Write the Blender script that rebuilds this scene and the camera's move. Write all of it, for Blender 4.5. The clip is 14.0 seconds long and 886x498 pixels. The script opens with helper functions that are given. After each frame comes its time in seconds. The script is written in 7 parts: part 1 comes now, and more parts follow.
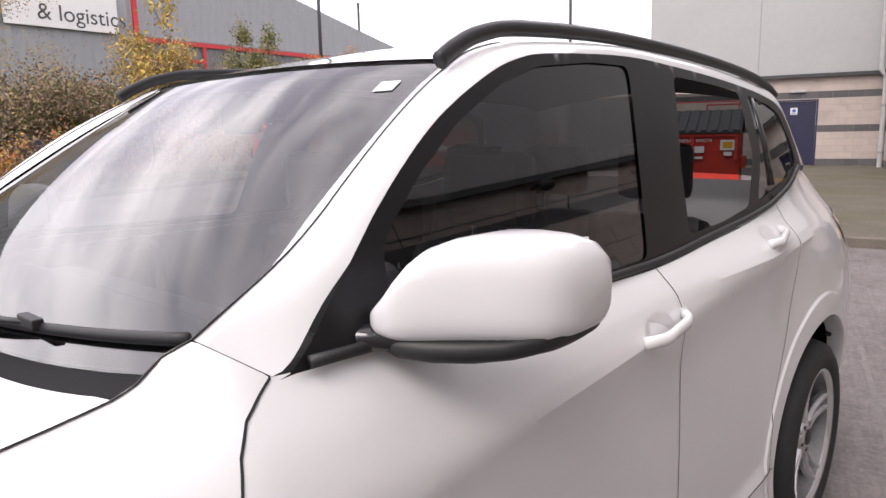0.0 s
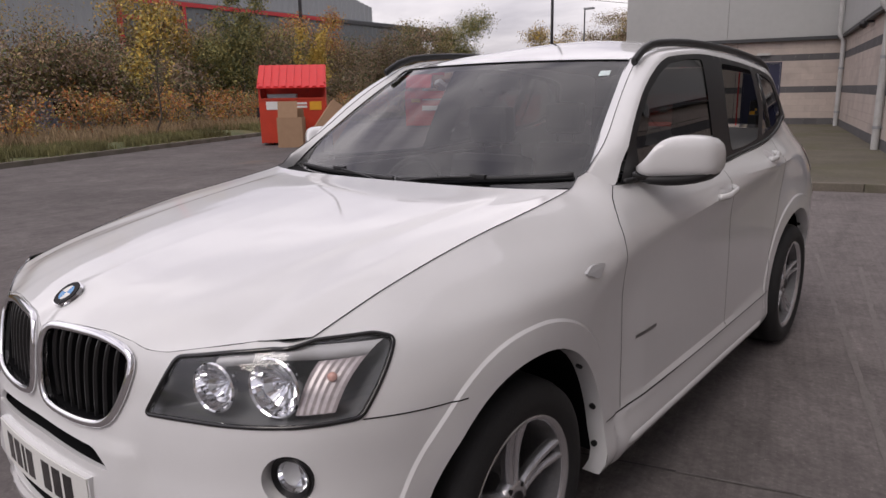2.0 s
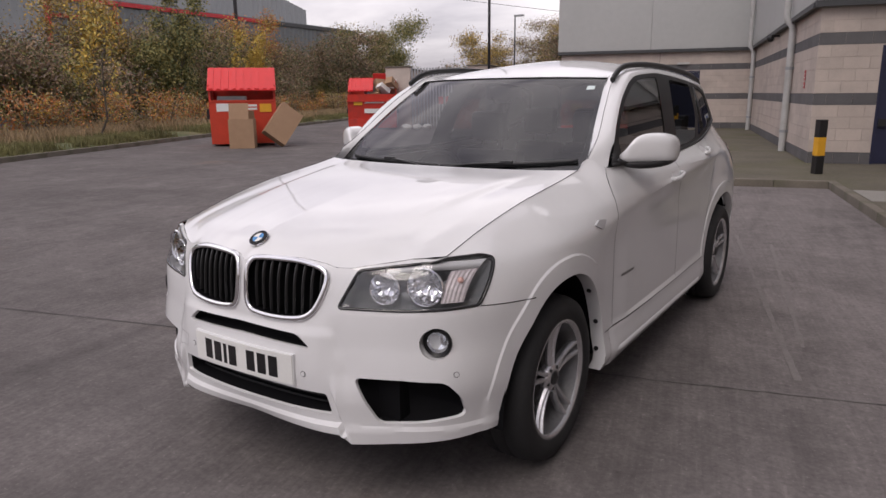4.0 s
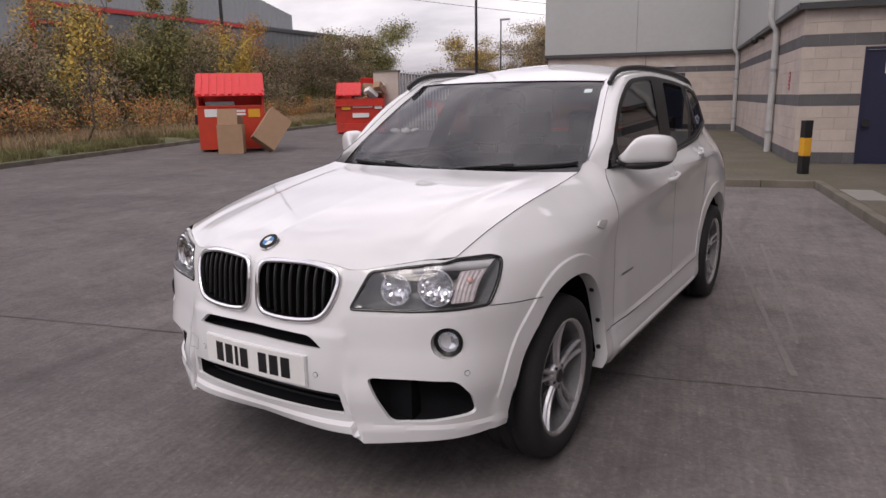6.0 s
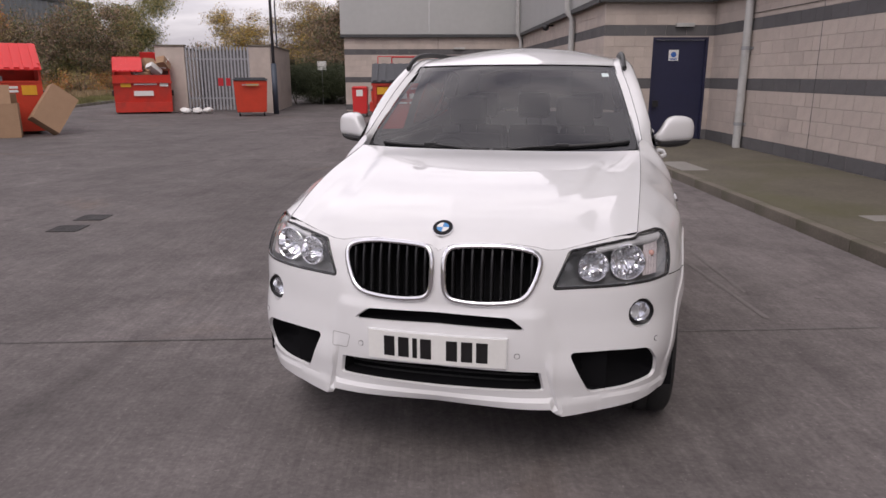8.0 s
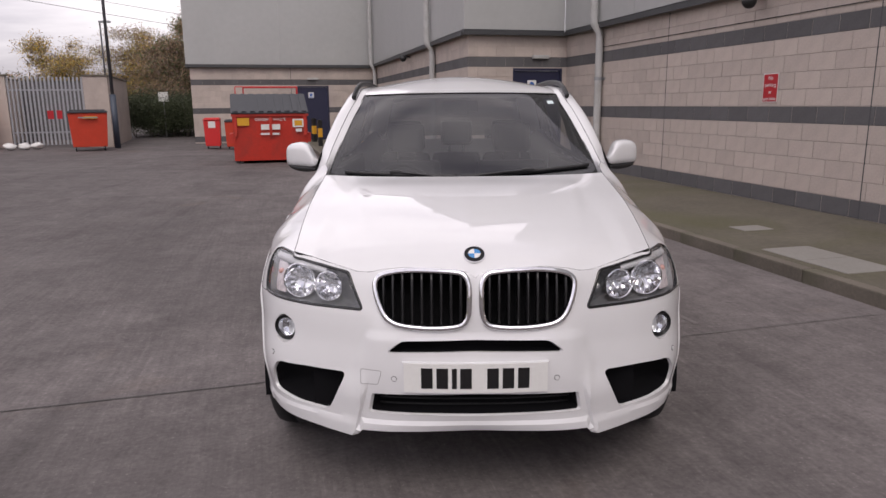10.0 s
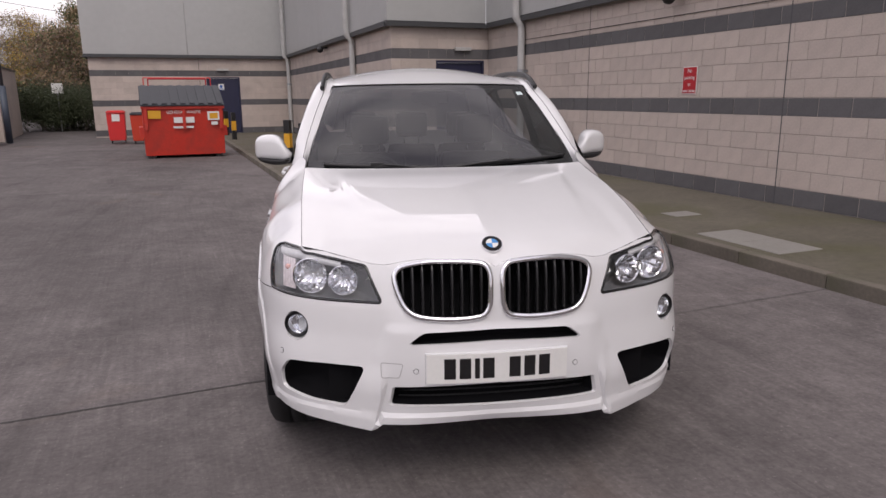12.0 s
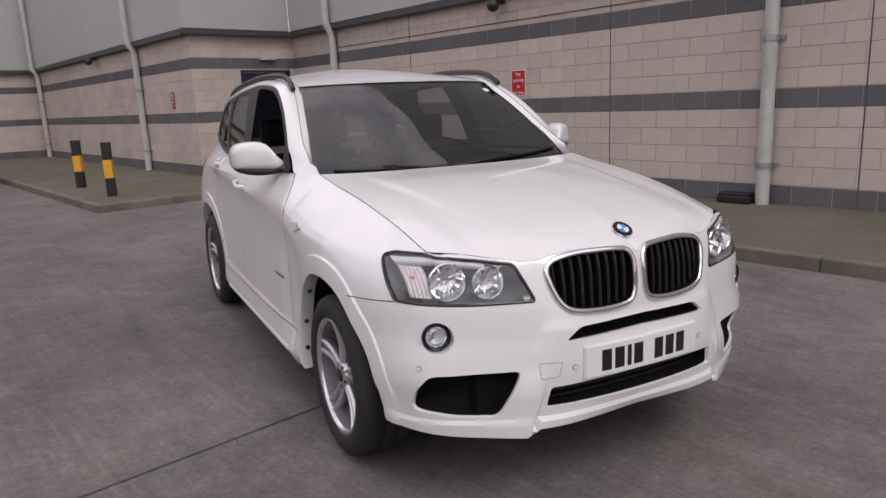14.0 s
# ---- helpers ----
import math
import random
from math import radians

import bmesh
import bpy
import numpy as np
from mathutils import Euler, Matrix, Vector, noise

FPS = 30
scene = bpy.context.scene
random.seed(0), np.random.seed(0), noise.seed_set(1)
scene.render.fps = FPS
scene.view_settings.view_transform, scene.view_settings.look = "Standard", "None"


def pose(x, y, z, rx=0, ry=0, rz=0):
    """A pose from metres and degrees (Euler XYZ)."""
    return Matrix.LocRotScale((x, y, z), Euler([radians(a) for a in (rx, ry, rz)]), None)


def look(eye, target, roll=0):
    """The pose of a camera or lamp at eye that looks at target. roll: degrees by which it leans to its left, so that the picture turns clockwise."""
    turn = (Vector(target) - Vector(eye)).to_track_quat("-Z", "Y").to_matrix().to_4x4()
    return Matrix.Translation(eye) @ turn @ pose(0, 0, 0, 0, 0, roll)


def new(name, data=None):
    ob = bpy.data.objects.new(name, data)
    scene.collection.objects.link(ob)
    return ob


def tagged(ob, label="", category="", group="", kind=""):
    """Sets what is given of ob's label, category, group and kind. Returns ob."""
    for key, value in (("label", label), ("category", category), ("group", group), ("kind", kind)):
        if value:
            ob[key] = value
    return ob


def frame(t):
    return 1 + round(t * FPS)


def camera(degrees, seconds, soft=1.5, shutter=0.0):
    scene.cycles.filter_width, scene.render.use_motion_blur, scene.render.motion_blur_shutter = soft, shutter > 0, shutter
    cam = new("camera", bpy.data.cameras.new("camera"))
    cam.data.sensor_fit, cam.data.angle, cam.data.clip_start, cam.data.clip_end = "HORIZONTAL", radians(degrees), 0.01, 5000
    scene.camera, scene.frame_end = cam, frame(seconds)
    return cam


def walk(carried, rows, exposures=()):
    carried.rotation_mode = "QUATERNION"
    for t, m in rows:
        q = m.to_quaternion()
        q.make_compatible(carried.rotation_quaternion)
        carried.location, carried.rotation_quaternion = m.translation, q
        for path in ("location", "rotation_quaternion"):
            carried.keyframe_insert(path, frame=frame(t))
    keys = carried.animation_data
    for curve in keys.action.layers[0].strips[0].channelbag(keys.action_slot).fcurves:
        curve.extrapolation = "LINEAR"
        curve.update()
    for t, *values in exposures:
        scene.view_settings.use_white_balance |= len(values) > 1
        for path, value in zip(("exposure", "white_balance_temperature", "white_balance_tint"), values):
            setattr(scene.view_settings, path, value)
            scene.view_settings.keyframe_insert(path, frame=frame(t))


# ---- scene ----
cam = camera(65.6, 14.0)
PATH = [
    (0, (1.515, 0.209, 1.449), (0.192, 1.672, 1.118), -1.2),
    (0.5, (1.616, -0.250, 1.452), (0.298, 1.222, 1.139), -1.0),
    (1, (1.658, -0.636, 1.49), (0.384, 0.842, 1.051), 1.1),
    (1.5, (1.812, -1.052, 1.49), (0.526, 0.405, 1.017), -0.4),
    (2, (1.826, -1.46, 1.475), (0.59, 0.049, 1.032), -1.1),
    (2.5, (1.873, -1.828, 1.498), (0.648, -0.306, 1.07), -0.8),
    (3, (1.944, -2.153, 1.504), (0.792, -0.584, 1.044), -0.9),
    (3.5, (1.942, -2.402, 1.502), (0.866, -0.779, 1.047), -1.0),
    (3.7, (1.961, -2.467, 1.51), (0.887, -0.84, 1.065), -0.6),
    (5.8, (2.0, -2.541, 1.506), (0.926, -0.906, 1.088), -1.3),
    (6, (1.937, -2.572, 1.512), (0.891, -0.922, 1.084), -1.0),
    (6.5, (1.652, -2.773, 1.516), (0.756, -1.038, 1.082), -1.9),
    (7, (1.308, -2.888, 1.506), (0.491, -1.108, 1.098), -1.2),
    (7.5, (0.93, -3.03, 1.527), (0.245, -1.198, 1.106), -0.3),
    (8, (0.561, -3.189, 1.541), (0.125, -1.299, 1.05), -0.1),
    (8.5, (0.225, -3.221, 1.546), (0.001, -1.279, 1.121), -0.9),
    (9, (-0.036, -3.248, 1.54), (-0.092, -1.29, 1.135), -0.3),
    (11.5, (-0.191, -3.197, 1.529), (-0.138, -1.245, 1.096), -0.7),
    (12, (-0.505, -3.201, 1.527), (-0.25, -1.265, 1.092), -0.5),
    (12.5, (-0.828, -3.079, 1.497), (-0.475, -1.152, 1.091), -1.3),
    (13, (-1.136, -2.925, 1.481), (-0.528, -1.065, 1.067), -1.2),
    (13.5, (-1.496, -2.824, 1.499), (-0.708, -1.036, 1.071), -1.5),
    (14, (-1.724, -2.681, 1.478), (-0.839, -0.937, 1.059), -2.4),
]
walk(cam, [(t, look(eye, target, roll)) for t, eye, target, roll in PATH],
     [(0.0, 1.62, 6750, 15), (0.5, 1.1, 6750, 15), (1.0, 0.76, 6750, 15), (1.5, 0.52, 6750, 15), (2.0, 0.53, 6750, 15), (3.0, 0.56, 6750, 15), (6.0, 0.68, 6750, 16), (14.0, 0.68, 6750, 16)])

# ---- daylight: overcast sky with broken cloud ----
world = bpy.data.worlds.new("overcast_sky")
scene.world = world
world.use_nodes = True
wn, wl = world.node_tree.nodes, world.node_tree.links
wn.clear()
w_out = wn.new("ShaderNodeOutputWorld")
w_bg = wn.new("ShaderNodeBackground")
w_sky = wn.new("ShaderNodeTexSky")
w_sky.sky_type = "NISHITA"
w_sky.sun_disc = False
w_sky.sun_elevation = radians(51)
w_sky.sun_rotation = radians(175)
w_co = wn.new("ShaderNodeTexCoord")
w_map = wn.new("ShaderNodeMapping")
w_map.inputs["Scale"].default_value = (1.0, 1.0, 4.2)
w_noise = wn.new("ShaderNodeTexNoise")
w_noise.inputs["Scale"].default_value = 1.9
w_noise.inputs["Detail"].default_value = 7.0
w_noise.inputs["Roughness"].default_value = 0.55
w_noise.inputs["Distortion"].default_value = 0.35
w_ramp = wn.new("ShaderNodeValToRGB")
w_ramp.color_ramp.elements[0].position = 0.36
w_ramp.color_ramp.elements[0].color = (4.6, 4.45, 5.2, 1)
w_ramp.color_ramp.elements[1].position = 0.66
w_ramp.color_ramp.elements[1].color = (11.8, 11.5, 11.9, 1)
w_mix = wn.new("ShaderNodeMixRGB")
w_mix.inputs[0].default_value = 0.88
wl.new(w_co.outputs["Generated"], w_map.inputs["Vector"])
wl.new(w_map.outputs["Vector"], w_noise.inputs["Vector"])
wl.new(w_noise.outputs["Fac"], w_ramp.inputs["Fac"])
wl.new(w_sky.outputs["Color"], w_mix.inputs[1])
wl.new(w_ramp.outputs["Color"], w_mix.inputs[2])
w_sep = wn.new("ShaderNodeSeparateXYZ")
w_up = wn.new("ShaderNodeValToRGB")  # heavier cloud low down
for k, (at, v) in enumerate(((0.0, 0.55), (0.15, 0.68), (0.4, 1.1), (1.0, 0.72))):
    e = w_up.color_ramp.elements[k] if k < 2 else w_up.color_ramp.elements.new(at)
    e.position, e.color = at, (v, v, v, 1)
w_mul = wn.new("ShaderNodeMixRGB")
w_mul.blend_type = "MULTIPLY"
w_mul.inputs[0].default_value = 1.0
wl.new(w_co.outputs["Generated"], w_sep.inputs[0])
wl.new(w_sep.outputs["Z"], w_up.inputs["Fac"])
wl.new(w_mix.outputs["Color"], w_mul.inputs[1])
wl.new(w_up.outputs[0], w_mul.inputs[2])
wl.new(w_mul.outputs[0], w_bg.inputs["Color"])
w_bg.inputs["Strength"].default_value = 0.1
wl.new(w_bg.outputs["Background"], w_out.inputs["Surface"])

sun = new("sun", bpy.data.lights.new("sun", "SUN"))
sun.data.energy, sun.data.angle, sun.data.color = 0.75, radians(30), (1.0, 0.96, 0.9)
sun.matrix_world = look((1.5, -17, 21), (0, 0, 0))

# ---- materials ----
def mat(name, color, rough=0.6, metal=0.0, vary=0.0, scale=8.0, bump=0.0, bscale=60.0, coat=0.0, spec=0.5, each=0.0, stain=None, stain_amt=0.0, stain_scale=1.5, coords="Object"):
    """A surface with variation at two scales, a fine relief and an optional stain colour."""
    m = bpy.data.materials.new(name)
    m.use_nodes = True
    n, l = m.node_tree.nodes, m.node_tree.links
    b = n["Principled BSDF"]
    b.inputs["Roughness"].default_value = rough
    b.inputs["Metallic"].default_value = metal
    b.inputs["Coat Weight"].default_value = coat
    b.inputs["Coat Roughness"].default_value = 0.03
    b.inputs["Specular IOR Level"].default_value = spec
    co = n.new("ShaderNodeTexCoord")
    c = n.new("ShaderNodeRGB")
    c.outputs[0].default_value = (*color, 1)
    last = c.outputs[0]
    if vary or each:
        big = n.new("ShaderNodeTexNoise")
        big.inputs["Scale"].default_value, big.inputs["Detail"].default_value = scale, 6.0
        l.new(co.outputs[coords], big.inputs["Vector"])
        fine = n.new("ShaderNodeTexNoise")
        fine.inputs["Scale"].default_value, fine.inputs["Detail"].default_value = scale * 11, 3.0
        l.new(co.outputs[coords], fine.inputs["Vector"])
        add = n.new("ShaderNodeMath")
        add.operation = "ADD"
        l.new(big.outputs["Fac"], add.inputs[0])
        l.new(fine.outputs["Fac"], add.inputs[1])
        val = n.new("ShaderNodeMapRange")
        val.inputs["From Min"].default_value, val.inputs["From Max"].default_value = 0.6, 1.4
        val.inputs["To Min"].default_value, val.inputs["To Max"].default_value = 1 - vary, 1 + vary
        l.new(add.outputs[0], val.inputs["Value"])
        value = val.outputs[0]
        if each:
            info = n.new("ShaderNodeObjectInfo")
            geo = n.new("ShaderNodeNewGeometry")
            s = n.new("ShaderNodeMath")
            s.operation = "ADD"
            l.new(info.outputs["Random"], s.inputs[0])
            l.new(geo.outputs["Random Per Island"], s.inputs[1])
            f = n.new("ShaderNodeMath")
            f.operation = "FRACT"
            l.new(s.outputs[0], f.inputs[0])
            r = n.new("ShaderNodeMapRange")
            r.inputs["To Min"].default_value, r.inputs["To Max"].default_value = 1 - each, 1 + each
            l.new(f.outputs[0], r.inputs["Value"])
            mu = n.new("ShaderNodeMath")
            mu.operation = "MULTIPLY"
            l.new(value, mu.inputs[0])
            l.new(r.outputs[0], mu.inputs[1])
            value = mu.outputs[0]
        hsv = n.new("ShaderNodeHueSaturation")
        l.new(last, hsv.inputs["Color"])
        l.new(value, hsv.inputs["Value"])
        last = hsv.outputs["Color"]
    if stain:
        st = n.new("ShaderNodeTexNoise")
        st.inputs["Scale"].default_value, st.inputs["Detail"].default_value, st.inputs["Distortion"].default_value = stain_scale, 8.0, 0.6
        l.new(co.outputs[coords], st.inputs["Vector"])
        sr = n.new("ShaderNodeMapRange")
        sr.inputs["From Min"].default_value, sr.inputs["From Max"].default_value = 0.48, 0.72
        sr.inputs["To Max"].default_value = stain_amt
        l.new(st.outputs["Fac"], sr.inputs["Value"])
        mx = n.new("ShaderNodeMixRGB")
        l.new(sr.outputs[0], mx.inputs[0])
        l.new(last, mx.inputs[1])
        mx.inputs[2].default_value = (*stain, 1)
        last = mx.outputs[0]
    l.new(last, b.inputs["Base Color"])
    if bump:
        bn = n.new("ShaderNodeTexNoise")
        bn.inputs["Scale"].default_value, bn.inputs["Detail"].default_value = bscale, 4.0
        l.new(co.outputs[coords], bn.inputs["Vector"])
        bp = n.new("ShaderNodeBump")
        bp.inputs["Strength"].default_value, bp.inputs["Distance"].default_value = bump, 0.01
        l.new(bn.outputs["Fac"], bp.inputs["Height"])
        l.new(bp.outputs["Normal"], b.inputs["Normal"])
    return m


def glass(name, tint=(1, 1, 1), rough=0.0):
    m = bpy.data.materials.new(name)
    m.use_nodes = True
    b = m.node_tree.nodes["Principled BSDF"]
    b.inputs["Base Color"].default_value = (*tint, 1)
    b.inputs["Roughness"].default_value = rough
    b.inputs["Transmission Weight"].default_value = 1.0
    b.inputs["IOR"].default_value = 1.45
    return m


def tinted_pane(name, tint, shine=0.075):
    """Thin car glass: clear straight through with a tint, mirror-like by Fresnel."""
    m = bpy.data.materials.new(name)
    m.use_nodes = True
    n, l = m.node_tree.nodes, m.node_tree.links
    n.clear()
    out = n.new("ShaderNodeOutputMaterial")
    clear = n.new("ShaderNodeBsdfTransparent")
    clear.inputs["Color"].default_value = (*tint, 1)
    gloss = n.new("ShaderNodeBsdfGlossy")
    gloss.inputs["Roughness"].default_value = 0.01
    face = n.new("ShaderNodeLayerWeight")
    face.inputs["Blend"].default_value = 0.5
    power = n.new("ShaderNodeMath")
    power.operation = "POWER"
    power.inputs[1].default_value = 4.0
    l.new(face.outputs["Facing"], power.inputs[0])
    fres = n.new("ShaderNodeMapRange")
    fres.inputs["To Min"].default_value = shine
    l.new(power.outputs[0], fres.inputs["Value"])
    mx = n.new("ShaderNodeMixShader")
    l.new(fres.outputs[0], mx.inputs[0])
    l.new(clear.outputs[0], mx.inputs[1])
    l.new(gloss.outputs[0], mx.inputs[2])
    l.new(mx.outputs[0], out.inputs["Surface"])
    return m


def brushed_concrete(name):
    """Worn concrete: brush lines across the bays, blotches, rubber-dark patches and rusty spills."""
    m = bpy.data.materials.new(name)
    m.use_nodes = True
    n, l = m.node_tree.nodes, m.node_tree.links
    b = n["Principled BSDF"]
    b.inputs["Specular IOR Level"].default_value = 0.2
    co = n.new("ShaderNodeTexCoord")

    def field(scale, detail, sx=1.0, sy=1.0, turn=0.0, distort=0.0, rough=0.6):
        mp = n.new("ShaderNodeMapping")
        mp.inputs["Scale"].default_value = (sx, sy, 1)
        rot = n.new("ShaderNodeMapping")
        rot.inputs["Rotation"].default_value = (0, 0, radians(turn))
        t = n.new("ShaderNodeTexNoise")
        t.inputs["Scale"].default_value, t.inputs["Detail"].default_value = scale, detail
        t.inputs["Distortion"].default_value, t.inputs["Roughness"].default_value = distort, rough
        l.new(co.outputs["Object"], rot.inputs["Vector"])
        l.new(rot.outputs["Vector"], mp.inputs["Vector"])
        l.new(mp.outputs["Vector"], t.inputs["Vector"])
        return t.outputs["Fac"]

    def span(src, a0, a1, b0, b1):
        r = n.new("ShaderNodeMapRange")
        for k, v in zip(("From Min", "From Max", "To Min", "To Max"), (a0, a1, b0, b1)):
            r.inputs[k].default_value = v
        l.new(src, r.inputs["Value"])
        return r.outputs[0]

    def times(a, c):
        k = n.new("ShaderNodeMath")
        k.operation = "MULTIPLY"
        l.new(a, k.inputs[0])
        l.new(c, k.inputs[1])
        return k.outputs[0]

    tone = span(field(0.32, 5, distort=0.8), 0.34, 0.66, 0.85, 1.13)
    tone = times(tone, span(field(2.6, 9, rough=0.7), 0.3, 0.7, 0.9, 1.1))
    tone = times(tone, span(field(1.0, 7, distort=1.2, rough=0.62), 0.32, 0.68, 0.86, 1.13))
    tone = times(tone, span(field(9, 6, rough=0.7), 0.3, 0.7, 0.84, 1.16))
    tone = times(tone, span(field(38, 4), 0.3, 0.7, 0.84, 1.16))
    tone = times(tone, span(field(1.0, 5, 34, 1.1, -TURN_), 0.3, 0.7, 0.9, 1.1))
    tone = times(tone, span(field(1.0, 6, 4.5, 0.22, -TURN_ + 9, 0.5), 0.52, 0.7, 1.0, 0.86))
    tone = times(tone, span(field(1.0, 6, 5.5, 0.25, -TURN_ - 24, 0.7), 0.6, 0.74, 1.0, 1.13))
    tone = times(tone, span(field(46, 2), 0.63, 0.72, 1.0, 1.4))
    tone = times(tone, span(field(17, 5, distort=0.8), 0.62, 0.74, 1.0, 0.84))
    tone = times(tone, span(field(1.0, 5, 30, 3.5, -TURN_, 0.3), 0.6, 0.72, 1.0, 1.2))
    # tone climbs smoothly across the yard towards the pavement, shifted by noise
    turned = n.new("ShaderNodeMapping")
    turned.inputs["Rotation"].default_value = (0, 0, radians(-TURN_))
    along = n.new("ShaderNodeSeparateXYZ")
    l.new(co.outputs["Object"], turned.inputs["Vector"])
    l.new(turned.outputs["Vector"], along.inputs[0])
    drift = n.new("ShaderNodeMath")
    drift.operation = "ADD"
    l.new(along.outputs["X"], drift.inputs[0])
    l.new(span(field(0.7, 5, distort=0.6), 0.3, 0.7, -1.0, 1.0), drift.inputs[1])
    tone = times(tone, span(drift.outputs[0], -2.5, 2.4, 0.8, 1.17))
    # faint curved tyre tracks
    for cx_, cy_, r_, w_, k_ in ((-9.0, 6.0, 8.2, 0.13, 0.8), (-9.0, 6.0, 9.75, 0.13, 0.82), (6.5, -9.5, 9.4, 0.12, 0.84), (6.5, -9.5, 10.9, 0.12, 0.86), (-2.5, -14.0, 12.6, 0.1, 1.13)):
        far = n.new("ShaderNodeVectorMath")
        far.operation = "DISTANCE"
        far.inputs[1].default_value = (cx_, cy_, 0)
        flat = n.new("ShaderNodeVectorMath")
        flat.operation = "MULTIPLY"
        flat.inputs[1].default_value = (1, 1, 0)
        l.new(co.outputs["Object"], flat.inputs[0])
        l.new(flat.outputs[0], far.inputs[0])
        off = n.new("ShaderNodeMath")
        off.operation = "SUBTRACT"
        off.inputs[1].default_value = r_
        l.new(far.outputs["Value"], off.inputs[0])
        ab = n.new("ShaderNodeMath")
        ab.operation = "ABSOLUTE"
        l.new(off.outputs[0], ab.inputs[0])
        band = span(ab.outputs[0], w_ * 0.6, w_ * 1.8, 1.0, 0.0)
        band = times(band, span(field(0.5, 4, distort=0.6), 0.42, 0.6, 0.0, 1.0))
        band = times(band, span(field(14, 4), 0.35, 0.6, 0.2, 1.0))
        tone = times(tone, span(band, 0, 1, 1.0, k_))
    hsv = n.new("ShaderNodeHueSaturation")
    hsv.inputs["Color"].default_value = (0.146, 0.131, 0.129, 1)
    l.new(tone, hsv.inputs["Value"])
    rust = n.new("ShaderNodeMixRGB")
    l.new(span(field(0.42, 6, distort=0.4), 0.62, 0.78, 0.0, 0.55), rust.inputs[0])
    l.new(hsv.outputs["Color"], rust.inputs[1])
    rust.inputs[2].default_value = (0.17, 0.115, 0.08, 1)
    spot = n.new("ShaderNodeMixRGB")
    l.new(span(field(3.4, 3, distort=0.3), 0.71, 0.78, 0.0, 0.6), spot.inputs[0])
    l.new(rust.outputs[0], spot.inputs[1])
    spot.inputs[2].default_value = (0.035, 0.033, 0.033, 1)
    l.new(spot.outputs[0], b.inputs["Base Color"])
    l.new(span(field(1.4, 6), 0.3, 0.7, 0.78, 0.98), b.inputs["Roughness"])
    bp = n.new("ShaderNodeBump")
    bp.inputs["Strength"].default_value, bp.inputs["Distance"].default_value = 0.5, 0.006
    l.new(times(span(field(1.0, 4, 60, 1.5, -TURN_), 0, 1, 0.3, 1), span(field(70, 4), 0, 1, 0.3, 1)), bp.inputs["Height"])
    l.new(bp.outputs["Normal"], b.inputs["Normal"])
    return m


TURN_ = 14.2
M_yard = brushed_concrete("yard_concrete")
M_kerb = mat("kerb_concrete", (0.14, 0.123, 0.1), 0.9, vary=0.2, scale=3, bump=0.3, bscale=70, each=0.12, stain=(0.09, 0.09, 0.055), stain_amt=0.6, stain_scale=2)
M_pave = mat("mossy_pavement", (0.112, 0.1, 0.076), 0.95, vary=0.25, scale=1.4, bump=0.4, bscale=80, stain=(0.085, 0.083, 0.036), stain_amt=0.8, stain_scale=0.6)
M_slab = mat("cover_slab", (0.24, 0.23, 0.21), 0.9, vary=0.12, scale=4, bump=0.2)
M_cream = mat("cream_block", (0.47, 0.405, 0.362), 0.93, vary=0.1, scale=5, bump=0.3, bscale=90, each=0.06, stain=(0.24, 0.21, 0.195), stain_amt=0.35, stain_scale=0.9)
M_dark = mat("charcoal_block", (0.105, 0.102, 0.106), 0.92, vary=0.12, scale=5, bump=0.25, bscale=110, each=0.1, stain=(0.16, 0.155, 0.15), stain_amt=0.3, stain_scale=1.2)
M_mortar = mat("mortar", (0.37, 0.325, 0.295), 0.95, vary=0.1, scale=6)
M_clad = mat("grey_cladding", (0.39, 0.396, 0.39), 0.55, vary=0.05, scale=0.5, stain=(0.33, 0.336, 0.33), stain_amt=0.5, stain_scale=0.25)
M_flash = mat("dark_flashing", (0.05, 0.052, 0.055), 0.5, vary=0.1, scale=3)
M_pipe = mat("downpipe_grey", (0.45, 0.45, 0.44), 0.55, vary=0.12, scale=3, stain=(0.2, 0.19, 0.17), stain_amt=0.4, stain_scale=3)
M_navy = mat("navy_door_paint", (0.017, 0.019, 0.05), 0.45, vary=0.1, scale=3)
M_black = mat("black_plastic", (0.012, 0.012, 0.013), 0.45, vary=0.15, scale=12, bump=0.08, bscale=300)
M_white_plain = mat("white_sign", (0.7, 0.7, 0.68), 0.5, vary=0.04, scale=6)
M_red_sign = mat("red_sign", (0.42, 0.012, 0.02), 0.45, vary=0.08, scale=6)
M_red = mat("red_bin_paint", (0.52, 0.035, 0.02), 0.5, vary=0.15, scale=2.5, stain=(0.25, 0.04, 0.03), stain_amt=0.55, stain_scale=2.2)
M_redlid = mat("red_lid_plastic", (0.62, 0.03, 0.03), 0.45, vary=0.08, scale=3)
M_orange = mat("orange_red_paint", (0.52, 0.045, 0.018), 0.5, vary=0.12, scale=3)
M_darklid = mat("dark_grey_lid", (0.045, 0.048, 0.055), 0.55, vary=0.12, scale=4)
M_yellow = mat("yellow_band", (0.65, 0.33, 0.02), 0.55, vary=0.1, scale=8)
M_card = mat("brown_cardboard", (0.33, 0.21, 0.13), 0.9, vary=0.1, scale=5)
M_pale = mat("bright_galvanised", (0.33, 0.34, 0.36), 0.45, 0.3, vary=0.12, scale=5)
M_galv = mat("galvanised_steel", (0.33, 0.34, 0.35), 0.5, 0.6, vary=0.12, scale=5)
